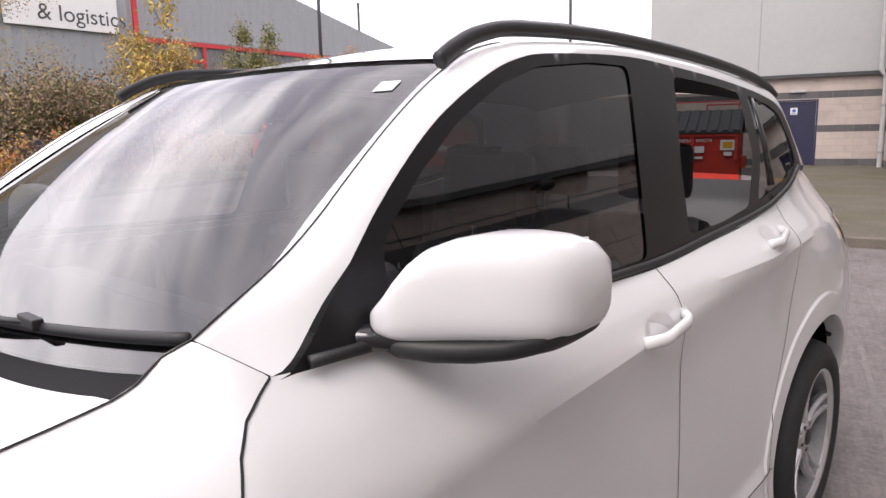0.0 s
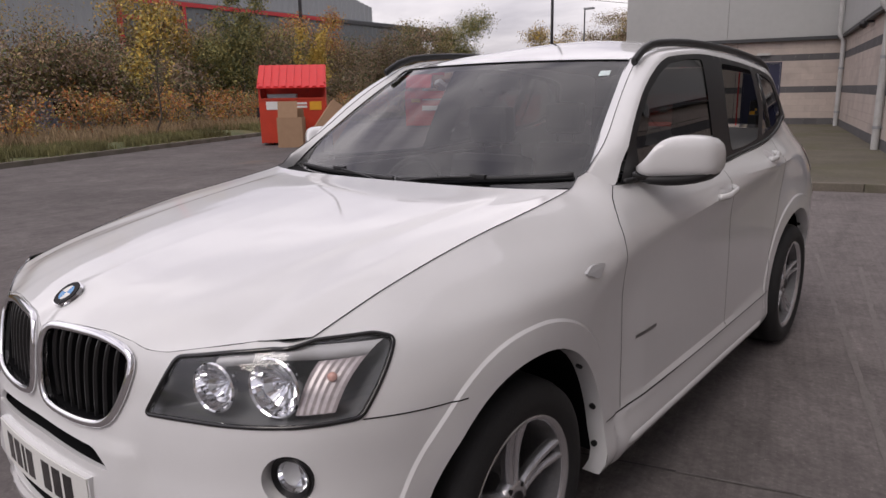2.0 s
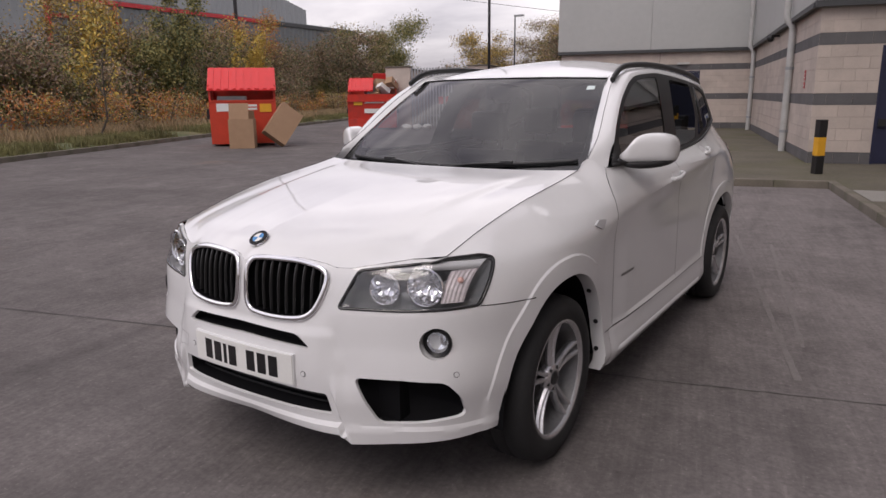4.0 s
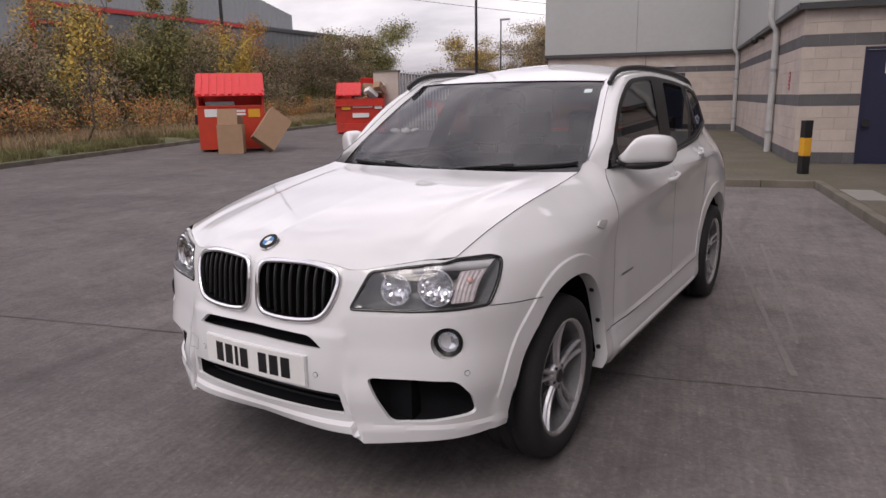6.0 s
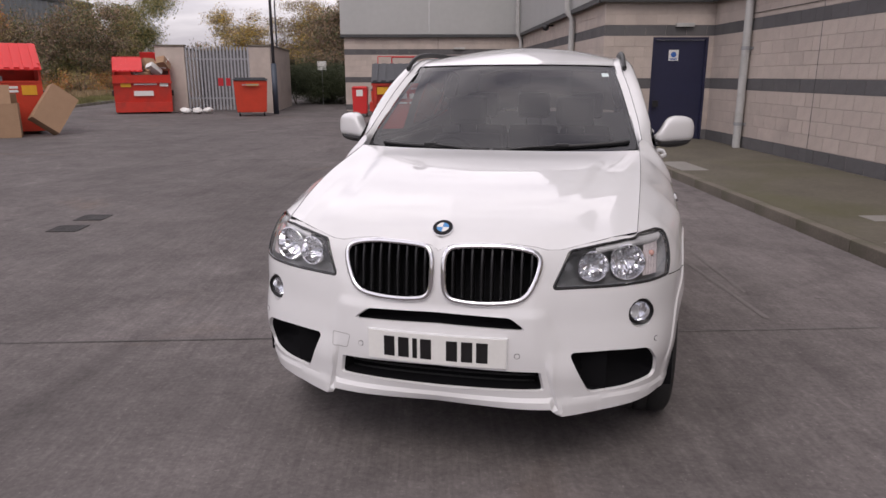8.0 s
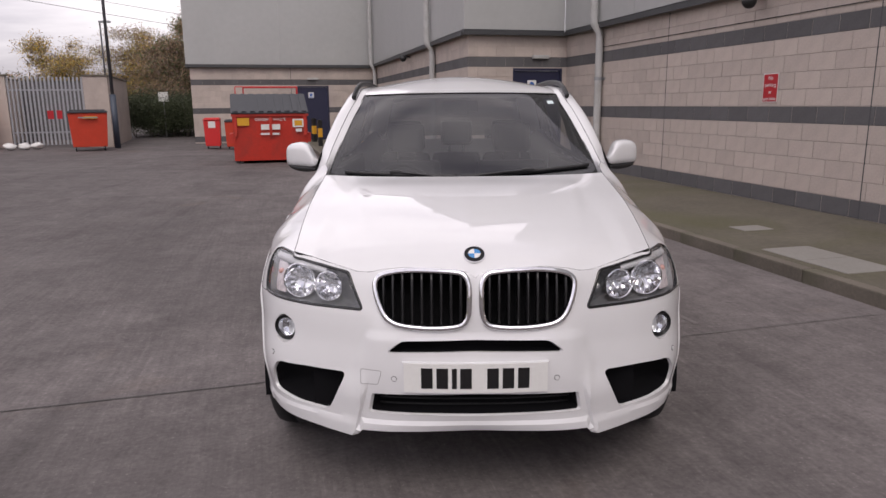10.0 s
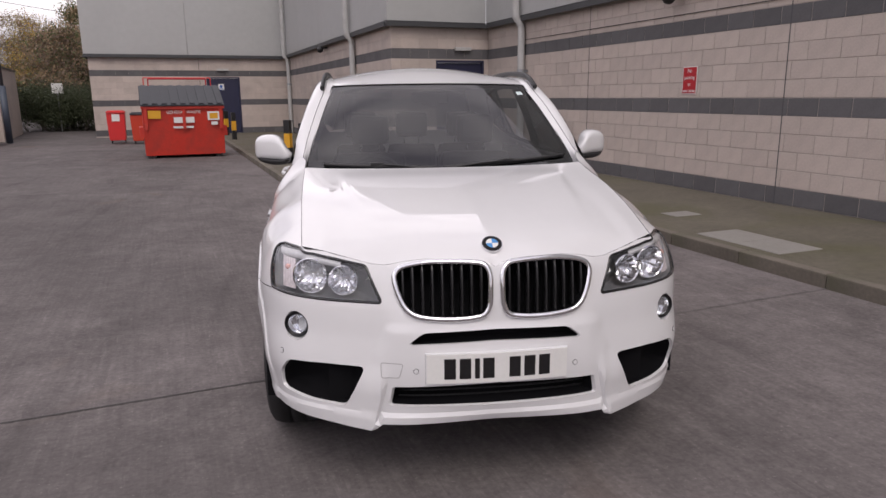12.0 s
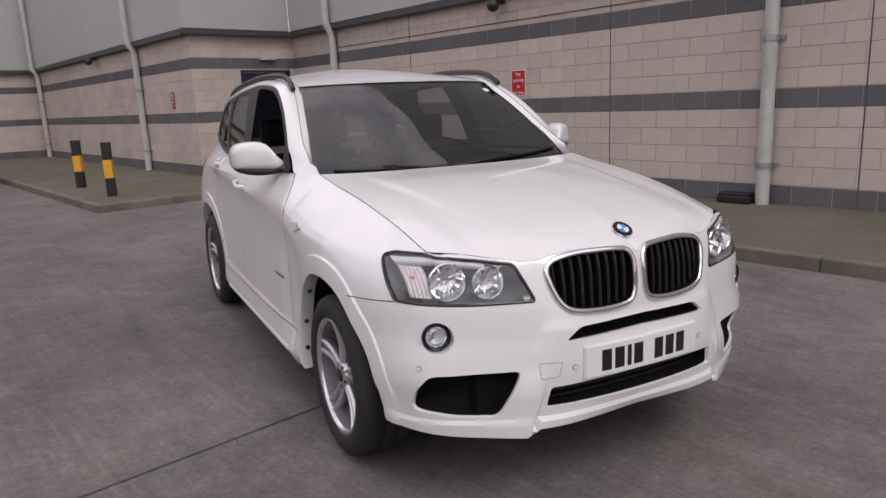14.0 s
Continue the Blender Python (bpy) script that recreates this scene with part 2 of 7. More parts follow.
M_blue_pole = mat("blue_grey_pole", (0.045, 0.06, 0.085), 0.5, vary=0.1, scale=4)
M_darkpole = mat("dark_pole", (0.035, 0.035, 0.04), 0.5, vary=0.1, scale=4)
M_paint = mat("white_car_paint", (0.69, 0.692, 0.7), 0.5, coat=1.0, spec=0.2, vary=0.012, scale=1.5)
M_paint.node_tree.nodes["Principled BSDF"].inputs["Coat Roughness"].default_value = 0.025
M_paint.node_tree.nodes["Principled BSDF"].inputs["Coat IOR"].default_value = 1.65
M_rubber = mat("tyre_rubber", (0.014, 0.014, 0.015), 0.75, vary=0.2, scale=30, bump=0.15, bscale=150)
M_alloy = mat("silver_alloy", (0.62, 0.62, 0.64), 0.26, 0.85, vary=0.05, scale=6)
# barrel grey includes the shade behind the spokes; the stain is brake grime
M_barrel = mat("shaded_wheel_barrel", (0.16, 0.16, 0.165), 0.5, 0.3, vary=0.2, scale=9, stain=(0.05, 0.045, 0.04), stain_amt=0.6, stain_scale=6)
M_chrome = mat("chrome", (0.8, 0.8, 0.82), 0.07, 1.0)
M_gloss = mat("gloss_black", (0.008, 0.008, 0.009), 0.08, coat=0.5)
M_slat = mat("satin_black", (0.012, 0.012, 0.013), 0.3)
M_surround = mat("window_trim_black", (0.008, 0.008, 0.009), 0.35, spec=0.25)
M_trim = mat("matt_black_trim", (0.013, 0.013, 0.014), 0.5, vary=0.1, scale=20)
M_grass = mat("verge_grass", (0.075, 0.085, 0.03), 0.95, vary=0.4, scale=1.2, bump=0.5, bscale=30, stain=(0.16, 0.125, 0.06), stain_amt=0.9, stain_scale=0.5)
M_shed = mat("shed_cladding", (0.27, 0.285, 0.29), 0.55, vary=0.06, scale=0.4)
M_shed_dark = mat("shed_dark_cladding", (0.15, 0.165, 0.17), 0.55, vary=0.06, scale=0.4)

# ---- building blocks of the code ----
def mesh_of(bm, name, material, smooth=False):
    me = bpy.data.meshes.new(name)
    bm.to_mesh(me)
    bm.free()
    for mt in (material if isinstance(material, (list, tuple)) else [material]):
        me.materials.append(mt)
    if smooth:
        for p in me.polygons:
            p.use_smooth = True
    return me


def part(name, bm, material, parent=None, label="", smooth=False):
    ob = new(name, mesh_of(bm, name, material, smooth))
    ob.parent = parent
    if label:
        tagged(ob, label)
    return ob


def empty(name, m, label, category, group="", kind=""):
    ob = new(name)
    ob.empty_display_size = 0.2
    ob.matrix_world = m
    return tagged(ob, label, category, group, kind)


def box(bm, x0, x1, y0, y1, z0, z1, bevel=0.0, m=None):
    r = bmesh.ops.create_cube(bm, size=1)
    bmesh.ops.scale(bm, vec=(x1 - x0, y1 - y0, z1 - z0), verts=r["verts"])
    bmesh.ops.translate(bm, vec=((x0 + x1) / 2, (y0 + y1) / 2, (z0 + z1) / 2), verts=r["verts"])
    vs = r["verts"]
    if bevel:
        es = list({e for v in vs for e in v.link_edges})
        rb = bmesh.ops.bevel(bm, geom=es, offset=bevel, segments=2, affect="EDGES", profile=0.6)
        vs = list({v for f in rb["faces"] for v in f.verts} | {v for v in vs if v.is_valid})
    if m is not None:
        bmesh.ops.transform(bm, matrix=m, verts=vs)
    return vs


def rod(bm, a, b, r, seg=12, r2=None):
    a, b = Vector(a), Vector(b)
    d = b - a
    q = d.to_track_quat("Z", "Y").to_matrix().to_4x4()
    bmesh.ops.create_cone(bm, cap_ends=True, segments=seg, radius1=r, radius2=r if r2 is None else r2, depth=d.length, matrix=Matrix.Translation((a + b) / 2) @ q)


def B(): 
    return bmesh.new()


def prism(bm, outline, z0, z1, m=None):
    """An upright slab over a plan outline of (x, y)."""
    lo = [bm.verts.new((x, y, z0)) for x, y in outline]
    hi = [bm.verts.new((x, y, z1)) for x, y in outline]
    k = len(outline)
    fs = [bm.faces.new(lo[::-1]), bm.faces.new(hi)]
    for i in range(k):
        fs.append(bm.faces.new((lo[i], lo[(i + 1) % k], hi[(i + 1) % k], hi[i])))
    bmesh.ops.recalc_face_normals(bm, faces=fs)
    if m is not None:
        bmesh.ops.transform(bm, matrix=m, verts=lo + hi)


# ---- ground: the yard rises gently towards the verge ----
TURN = 14.19
SITE = pose(0, 0, 0, 0, 0, TURN)  # u along the end walls, v along the long walls


def rise(x):
    k = -x - 5.0
    if k <= -2:
        return 0.0
    if k < 2:
        return 0.012 * (k + 2) ** 2 / 8
    return 0.012 * min(k, 15.0)


def site(u, v, z=0.0):
    p = SITE @ Vector((u, v, 0))
    return Vector((p.x, p.y, rise(p.x) + z))


def spot(x, y, z=0.0):
    return Vector((x, y, rise(x) + z))


bm = B()
xs = [-400, -120, -60, -40, -30, -25, -21] + [-20 + 0.5 * i for i in range(36)] + [-2, 0, 3, 6, 12, 40, 120, 400]
ys = [-400, -100, -40, -20, -10, -5, 0, 5, 10, 15, 20, 30, 40, 60, 120, 400]
grid = [[bm.verts.new((x, y, rise(x))) for y in ys] for x in xs]
for i in range(len(xs) - 1):
    for j in range(len(ys) - 1):
        bm.faces.new((grid[i][j], grid[i + 1][j], grid[i + 1][j + 1], grid[i][j + 1]))
tagged(part("ground", bm, M_yard, smooth=True), "grey brushed concrete yard with oil stains and joints", "ground", kind="structure")

# ---- retail building: blockwork below, grey cladding above ----
U1, V2, U2, V3, U3 = 6.054, 12.408, 3.629, 26.7, -3.715
PAVE = 0.115
COURSES = [0] + [1] * 4 + [0] + [1] * 4 + [0] + [1] * 2  # 0 charcoal, 1 cream, from the plinth up
CH, BL = 0.225, 0.45
TOP = PAVE + CH * len(COURSES) + 0.025


def wall_frame(u, v, facing):
    """Local x along the wall, y into it, z up. facing: which way the wall looks."""
    o = SITE @ Vector((u, v, 0))
    turn = {"-v": 0, "-u": -90, "+u": 90}[facing]
    return pose(o.x, o.y, 0, 0, 0, TURN + turn)


block_meshes = {}


def block_mesh(length, tone):
    key = (round(length, 3), tone)
    if key not in block_meshes:
        bm = B()
        box(bm, 0.004, length - 0.004, -0.006, 0.02, 0.004, CH - 0.004)
        front = [e for e in bm.edges if all(v.co.y < -0.005 for v in e.verts)]
        bmesh.ops.bevel(bm, geom=front, offset=0.004, segments=1, affect="EDGES")
        block_meshes[key] = mesh_of(bm, "block", M_cream if tone else M_dark)
    return block_meshes[key]


def cuts(a, b, row, openings):
    """The stretch a..b of a course less the openings that cross it."""
    z0, z1 = PAVE + row * CH, PAVE + (row + 1) * CH
    spans = [(a, b)]
    for o0, o1, p0, p1 in openings:
        if p1 <= z0 + 0.01 or p0 >= z1 - 0.01:
            continue
        nxt = []
        for s0, s1 in spans:
            if o1 <= s0 or o0 >= s1:
                nxt.append((s0, s1))
            else:
                nxt += [(s0, o0)] if o0 - s0 > 0.02 else []
                nxt += [(o1, s1)] if s1 - o1 > 0.02 else []
        spans = nxt
    return spans


WALLS = []


def block_wall(name, m, length, openings=(), single=None, joints=()):
    core = B()
    edges = sorted({0.0, length, *(o[0] for o in openings), *(o[1] for o in openings)})
    for a, b in zip(edges[:-1], edges[1:]):
        mid = (a + b) / 2
        lows = [PAVE - 0.3]
        for o0, o1, p0, p1 in openings:
            if o0 < mid < o1:
                lows = [p1]
        box(core, a, b, 0.0, 0.22, lows[0], TOP + 0.1)
    w = part(name, core, M_mortar)
    w.matrix_world = m
    tagged(w, "cream and charcoal banded concrete block wall", "wall", kind="structure")
    WALLS.append((w, length, openings, single, joints))
    return w


def lay_blocks():
    for w, length, openings, single, joints in WALLS:
        verts, faces, tones = [], [], []
        for row, tone in enumerate(COURSES):
            x = -BL / 2 if row % 2 else 0.0
            z = PAVE + row * CH
            while x < length:
                stops = [max(x, 0.0)] + [j for j in joints if max(x, 0) + 0.03 < j < min(x + BL, length) - 0.03] + [min(x + BL, length)]
                for a, b in zip(stops[:-1], stops[1:]):
                    for s0, s1 in cuts(a, b, row, openings):
                        if s1 - s0 < 0.03:
                            continue
                        if single and single[0] < s0 < single[1]:
                            ob = new("block", block_mesh(s1 - s0, tone))
                            ob.parent = w
                            ob.location = (s0, 0, z)
                        else:
                            k = len(verts)
                            g = 0.004
                            verts += [(s0 + g, -0.006, z + g), (s1 - g, -0.006, z + g), (s1 - g, -0.006, z + CH - g), (s0 + g, -0.006, z + CH - g),
                                      (s0, 0.004, z), (s1, 0.004, z), (s1, 0.004, z + CH), (s0, 0.004, z + CH)]
                            faces += [(k, k + 1, k + 2, k + 3)] + [(k + 4 + i, k + 4 + (i + 1) % 4, k + (i + 1) % 4, k + i) for i in range(4)]
                            tones += [tone] * 5
                x += BL
        me = bpy.data.meshes.new("far_blocks")
        me.from_pydata(verts, [], faces)
        me.materials.append(M_dark)
        me.materials.append(M_cream)
        me.polygons.foreach_set("material_index", tones)
        ob = new("far_blocks", me)
        ob.parent = w
        tagged(ob, kind="stuff")


def cladding(name, m, x0, x1, top, seam=3.2):
    """Sheet cladding proud of the blockwork, with a dark drip flashing under it."""
    w = empty(name, m, "plain pale grey sheet metal wall cladding", "cladding", kind="structure")
    n = max(1, round((x1 - x0) / seam))
    step = (x1 - x0) / n
    for i in range(n):
        bm = B()
        box(bm, x0 + i * step + 0.004, x0 + (i + 1) * step - 0.004, -0.13, 0.1, TOP + 0.11, top, 0.004)
        part("panel", bm, M_clad, w)
    bm = B()
    box(bm, x0, x1, -0.12, 0.1, TOP + 0.02, TOP + 0.12)
    box(bm, x0, x1, -0.16, -0.10, TOP - 0.01, TOP + 0.075)
    part("drip_flashing", bm, M_flash, w, "dark folded metal flashing")
    return w


ROOF, HALL = 9.2, 13.0
M_W1 = wall_frame(U1, V2, "-u")      # local x runs towards the camera's side of the yard
M_WD = wall_frame(U2, V2, "-v")
M_W2 = wall_frame(U2, V3, "-u")
M_W3 = wall_frame(U3, V3, "-v")
LW1, LWD, LW2, LW3 = 44.0, U1 - U2, V3 - V2, U2 - U3
DOOR1 = (4.71 - U2, 5.94 - U2, 0.0, PAVE + 10 * CH - 0.03)
DOOR2 = (0.45 - U3, 1.73 - U3, 0.0, PAVE + 10 * CH - 0.03)
block_wall("wall_east", M_W1, LW1, single=(3.6, 13.0), joints=(V2 - 8.12, V2 - 3.7, V2 - 0.45, V2 + 5.2))
block_wall("wall_door", M_WD, LWD, [DOOR1])
block_wall("wall_return", M_W2, LW2)
block_wall("wall_north", M_W3, LW3, [DOOR2])
block_wall("wall_west", wall_frame(U3 + 0.01, V3 + 18, "-u"), 17.99)
cladding("cladding_east", M_W1, 0.13, LW1, HALL)
cladding("cladding_door", M_WD, -0.13, LWD - 0.13, ROOF)
cladding("cladding_return", M_W2, 0.13, LW2, ROOF)
cladding("cladding_north", M_W3, -0.13, LW3 - 0.13, ROOF)
cladding("cladding_west", wall_frame(U3, V3 + 18, "-u"), 0, 18, ROOF)

for m, xs in ((M_W1, (V2 - 8.12, V2 - 3.7, V2 - 0.45)), (M_W3, (0.2 - U3,))):
    for x in xs:
        bm = B()
        box(bm, x - 0.008, x + 0.008, -0.0065, 0.01, PAVE, TOP)
        j = part("movement_joint", bm, M_flash)
        j.matrix_world = m
        tagged(j, "dark sealant movement joint in blockwork", "joint", kind="structure")

# taller hall behind the east cladding
bm = B()
prism(bm, [(U1 + 0.11, V2 - LW1), (U1 + 12, V2 - LW1), (U1 + 12, V2 - 0.02), (U1 + 0.11, V2 - 0.02)], ROOF - 0.05, HALL - 0.1, SITE)
tagged(part("hall_top", bm, M_clad), "plain grey upper part of the retail hall", "building", kind="structure")

# flat roof that closes the building
bm = B()
prism(bm, [(U1 + 0.05, -30), (U1 + 12, -30), (U1 + 12, V3 + 18), (U3 + 0.1, V3 + 18), (U3 + 0.1, V3 + 0.05), (U2 + 0.05, V3 + 0.05), (U2 + 0.05, V2 + 0.05), (U1 + 0.05, V2 + 0.05)], ROOF - 0.3, ROOF - 0.1, SITE)
tagged(part("roof", bm, M_clad), "flat grey metal roof of the retail building", "roof", kind="structure")


def steel_door(name, m, d, sign_x):
    x0, x1, z1 = d[0], d[1], d[3]
    w = empty(name, m, "dark navy blue painted steel fire exit door, closed", "door", kind="structure")
    bm = B()
    for a, b, c, e in ((x0, x0 + 0.05, PAVE, z1), (x1 - 0.05, x1, PAVE, z1), (x0 + 0.05, x1 - 0.05, z1 - 0.05, z1)):
        box(bm, a, b, 0.0, 0.12, c, e, 0.004)
    part("door_frame", bm, M_navy, w)
    bm = B()
    box(bm, x0 + 0.054, x1 - 0.054, 0.05, 0.1, PAVE + 0.01, z1 - 0.055, 0.004)
    part("door_leaf", bm, M_navy, w)
    bm = B()
    box(bm, sign_x - 0.11, sign_x + 0.11, 0.044, 0.049, 1.84, 2.07, 0.001)
    s = part("door_sign", bm, M_white_plain, w, "small white notice with a blue mark")
    bm = B()
    bmesh.ops.create_cone(bm, cap_ends=True, segments=24, radius1=0.06, radius2=0.06, depth=0.003, matrix=pose(sign_x, 0.0425, 1.97, 90))
    for i in range(2):
        box(bm, sign_x - 0.08, sign_x + 0.08, 0.041, 0.0435, 1.855 + i * 0.025, 1.868 + i * 0.025)
    part("sign_mark", bm, mat("sign_blue", (0.03, 0.12, 0.4), 0.5), s)
    return w


steel_door("door_1", M_WD, DOOR1, 5.2 - U2)
steel_door("door_2", M_W3, DOOR2, 1.0 - U3)
bm = B()
box(bm, DOOR1[0] + 0.46, DOOR1[0] + 0.86, -0.1, -0.012, 2.55, 2.63, 0.01)
lamp = part("wall_light", bm, M_pipe)
lamp.matrix_world = M_WD
tagged(lamp, "slim grey bulkhead light above the door", "light")
bm = B()
box(bm, DOOR2[0] + 0.42, DOOR2[0] + 0.87, -0.09, -0.012, 2.58, 2.66, 0.01)
lamp = part("wall_light", bm, M_pipe)
lamp.matrix_world = M_W3
tagged(lamp, "slim grey bulkhead light above the far door", "light")
bm = B()
box(bm, 1.15, 1.28, -0.03, -0.012, 0.84, 0.98, 0.004)
vent = part("wall_vent", bm, M_trim)
vent.matrix_world = M_WD
tagged(vent, "small black square vent low on wall", "vent")


def downpipe(m, x, clip=True):
    """Round pipe down the blockwork that steps out past the flashing and runs up the cladding."""
    w = empty("downpipe", m @ Matrix.Translation((x, 0, 0)), "pale grey round rainwater downpipe on the wall", "downpipe", "rainwater pipes")
    cu = bpy.data.curves.new("pipe", "CURVE")
    cu.dimensions, cu.bevel_depth, cu.bevel_resolution = "3D", 0.078, 5
    sp = cu.splines.new("POLY")
    pts = [(0, -0.1, PAVE), (0, -0.1, TOP - 0.17), (0, -0.115, TOP - 0.09), (0, -0.235, TOP + 0.07), (0, -0.25, TOP + 0.15), (0, -0.25, ROOF)]
    sp.points.add(len(pts) - 1)
    for p, q in zip(sp.points, pts):
        p.co = (*q, 1)
    tmp = new("pipe", cu)
    me = bpy.data.meshes.new_from_object(tmp)
    bpy.data.objects.remove(tmp)
    me.materials.append(M_pipe)
    for p in me.polygons:
        p.use_smooth = True
    ob = new("pipe", me)
    ob.parent = w
    for z in (0.55, 2.0):
        bm = B()
        rod(bm, (0, -0.1, z), (0, -0.1, z + 0.07), 0.09, 20)
        box(bm, -0.14, 0.14, -0.035, -0.012, z + 0.01, z + 0.06)
        part("pipe_clip", bm, M_galv, w)
    return w


downpipe(M_W1, V2 - 1.45)
downpipe(M_W1, V2 - 10.57)
downpipe(M_W1, V2 + 9)
downpipe(M_W2, V3 - 15.5)
downpipe(M_W2, V3 - 25.63)

# floodlights under the eaves
for m, x, z in ((M_W1, V2 - 5.73, 2.95), (M_W2, V3 - 18.84, 2.98)):
    w = empty("wall_lamp", m @ Matrix.Translation((x, 0, z)), "small black camera dome lamp under the eaves", "lamp", "eaves lamps")
    bm = B()
    box(bm, -0.05, 0.05, -0.2, -0.01, 0.0, 0.05, 0.01)
    part("bracket", bm, M_black, w)
    bm = B()
    bmesh.ops.create_uvsphere(bm, u_segments=20, v_segments=12, radius=0.1, matrix=Matrix.Translation((0, -0.24, -0.03)))
    part("housing", bm, M_black, w, smooth=True)

# wall cable
bm = B()
rod(bm, (1.7, -0.02, 2.68), (30, -0.02, 2.66), 0.006, 6)
cab = part("wall_cable", bm, M_trim)
cab.matrix_world = M_W1
tagged(cab, "thin dark cable clipped along the wall", "cable")


def text_mesh(word, size, material, name, parent, m, depth=0.001):
    cu = bpy.data.curves.new(name, "FONT")
    cu.body, cu.size, cu.align_x, cu.align_y, cu.extrude = word, size, "CENTER", "CENTER", depth
    tmp = new(name, cu)
    me = bpy.data.meshes.new_from_object(tmp)
    bpy.data.objects.remove(tmp)
    me.materials.clear()
    me.materials.append(material)
    ob = new(name, me)
    ob.parent = parent
    ob.matrix_local = m
    return ob


def wall_sign(m, x, z, w, h, words, size):
    s = empty("no_parking_sign", m @ Matrix.Translation((x, -0.016, z)), "red and white no parking sign on block wall", "sign", "parking signs")
    bm = B()
    box(bm, -w / 2, w / 2, -0.004, 0.002, -h / 2, h / 2)
    part("plate", bm, M_white_plain, s)
    bm = B()
    box(bm, -w / 2 + 0.012, w / 2 - 0.012, -0.008, -0.0035, -h / 2 + 0.012, h / 2 - 0.012)
    part("red_face", bm, M_red_sign, s)
    for i, word in enumerate(words):
        text_mesh(word, size, M_white_plain, "lettering", s, pose(0, -0.0085, h / 2 - 0.065 - i * (h - 0.1) / max(1, len(words) - 1) * 0.95, 90, 0, 0))
    return s


wall_sign(M_W1, V2 - 5.42, 1.72, 0.3, 0.4, ("No", "parking", "at", "any time"), 0.075)
s = empty("no_parking_sign", M_W2 @ Matrix.Translation((V3 - 13.6, -0.016, 1.73)), "small faded red notice on block wall", "sign", "parking signs")
bm = B()
box(bm, -0.09, 0.09, -0.004, 0.002, 0.0, 0.2)
box(bm, -0.09, 0.09, -0.004, 0.002, -0.16, -0.04)
part("red_face", bm, M_red_sign, s)
for half_w, z0, z1 in ((0.05, 0.05, 0.07), (0.03, 0.11, 0.16), (0.04, -0.11, -0.09)):
    bm = B()
    box(bm, -half_w, half_w, -0.006, -0.0035, z0, z1)
    part("lettering_bar", bm, M_white_plain, s)

# black rodent box at the foot of the wall
w = empty("bait_box", M_W1 @ Matrix.Translation((V2 - 1.75, -0.14, PAVE)), "low black plastic bait box against wall", "box")
bm = B()
box(bm, -0.2, 0.2, -0.11, 0.11, 0, 0.1, 0.02)
part("base", bm, M_black, w)
bm = B()
box(bm, -0.185, 0.185, -0.1, 0.1, 0.101, 0.125, 0.01)
part("lid", bm, M_black, w)

# red handrail in front of the far wall
w = empty("handrail", M_W3 @ Matrix.Translation((0, -0.9, 0)), "thin red painted steel handrail by the far wall", "handrail")
a, b = -1.7 - U3, 0.36 - U3
for x in (a, b):
    bm = B()
    rod(bm, (x, 0, PAVE), (x, 0, 2.24), 0.025)
    part("post", bm, M_red_sign, w)
bm = B()
rod(bm, (a, 0, 2.24), (b, 0, 2.24), 0.025)
part("rail", bm, M_red_sign, w)

# ---- pavement and kerbs ----
KU, KV, KU2 = 3.5, 9.3, 0.62
pave_out = [(KU + 0.13, -30), (U1 + 0.1, -30), (U1 + 0.1, V2 + 0.1), (U2 + 0.1, V2 + 0.1), (U2 + 0.1, V3 + 0.1), (KU2 + 0.13, V3 + 0.1), (KU2 + 0.13, KV + 0.13), (KU + 0.13, KV + 0.13)]
bm = B()
prism(bm, pave_out, -0.2, PAVE, SITE)
tagged(part("pavement", bm, M_pave), "raised concrete pavement blotched with green moss", "pavement", kind="structure")
kerb = empty("kerb", SITE, "worn grey concrete kerb along the pavement", "kerb", kind="structure")


def kerb_run(parent, a, b, width=0.125, height=PAVE + 0.004, length=0.914, base=None):
    a, b = Vector((*a, 0)), Vector((*b, 0))
    d = (b - a).normalized()
    n = int((b - a).length / length)
    bm = B()
    box(bm, 0.003, length - 0.003, -width / 2, width / 2, -0.15, height, 0.012)
    me = mesh_of(bm, "kerb_stone", M_kerb)
    for i in range(n + 1):
        p = a + d * length * i
        ln = min(length, (b - p).length)
        if ln < 0.05:
            break
        ob = new("kerb_stone", me)
        ob.parent = parent
        ob.matrix_local = Matrix.Translation((p.x, p.y, rise((base @ p).x) if base else 0)) @ Matrix.Rotation(math.atan2(d.y, d.x), 4, "Z") @ Matrix.Diagonal((ln / length, 1, 1, 1))


kerb_run(kerb, (KU + 0.0625, -12), (KU + 0.0625, KV))
kerb_run(kerb, (KU + 0.125, KV + 0.0625), (KU2, KV + 0.0625))
kerb_run(kerb, (KU2 + 0.0625, KV + 0.125), (KU2 + 0.0625, V3))
for u0, u1, v0, v1 in ((3.73, 4.27, 1.47, 1.99), (3.73, 4.27, 2.0, 2.52), (4.22, 4.6, 3.4, 3.68), (3.64, 4.07, 7.2, 8.28)):
    bm = B()
    box(bm, u0, u1, v0, v1, PAVE - 0.02, PAVE + 0.006, 0.003)
    sl = part("access_cover", bm, M_slab)
    sl.matrix_world = SITE
    tagged(sl, "pale concrete access cover set in pavement", "cover", "access covers", "structure")


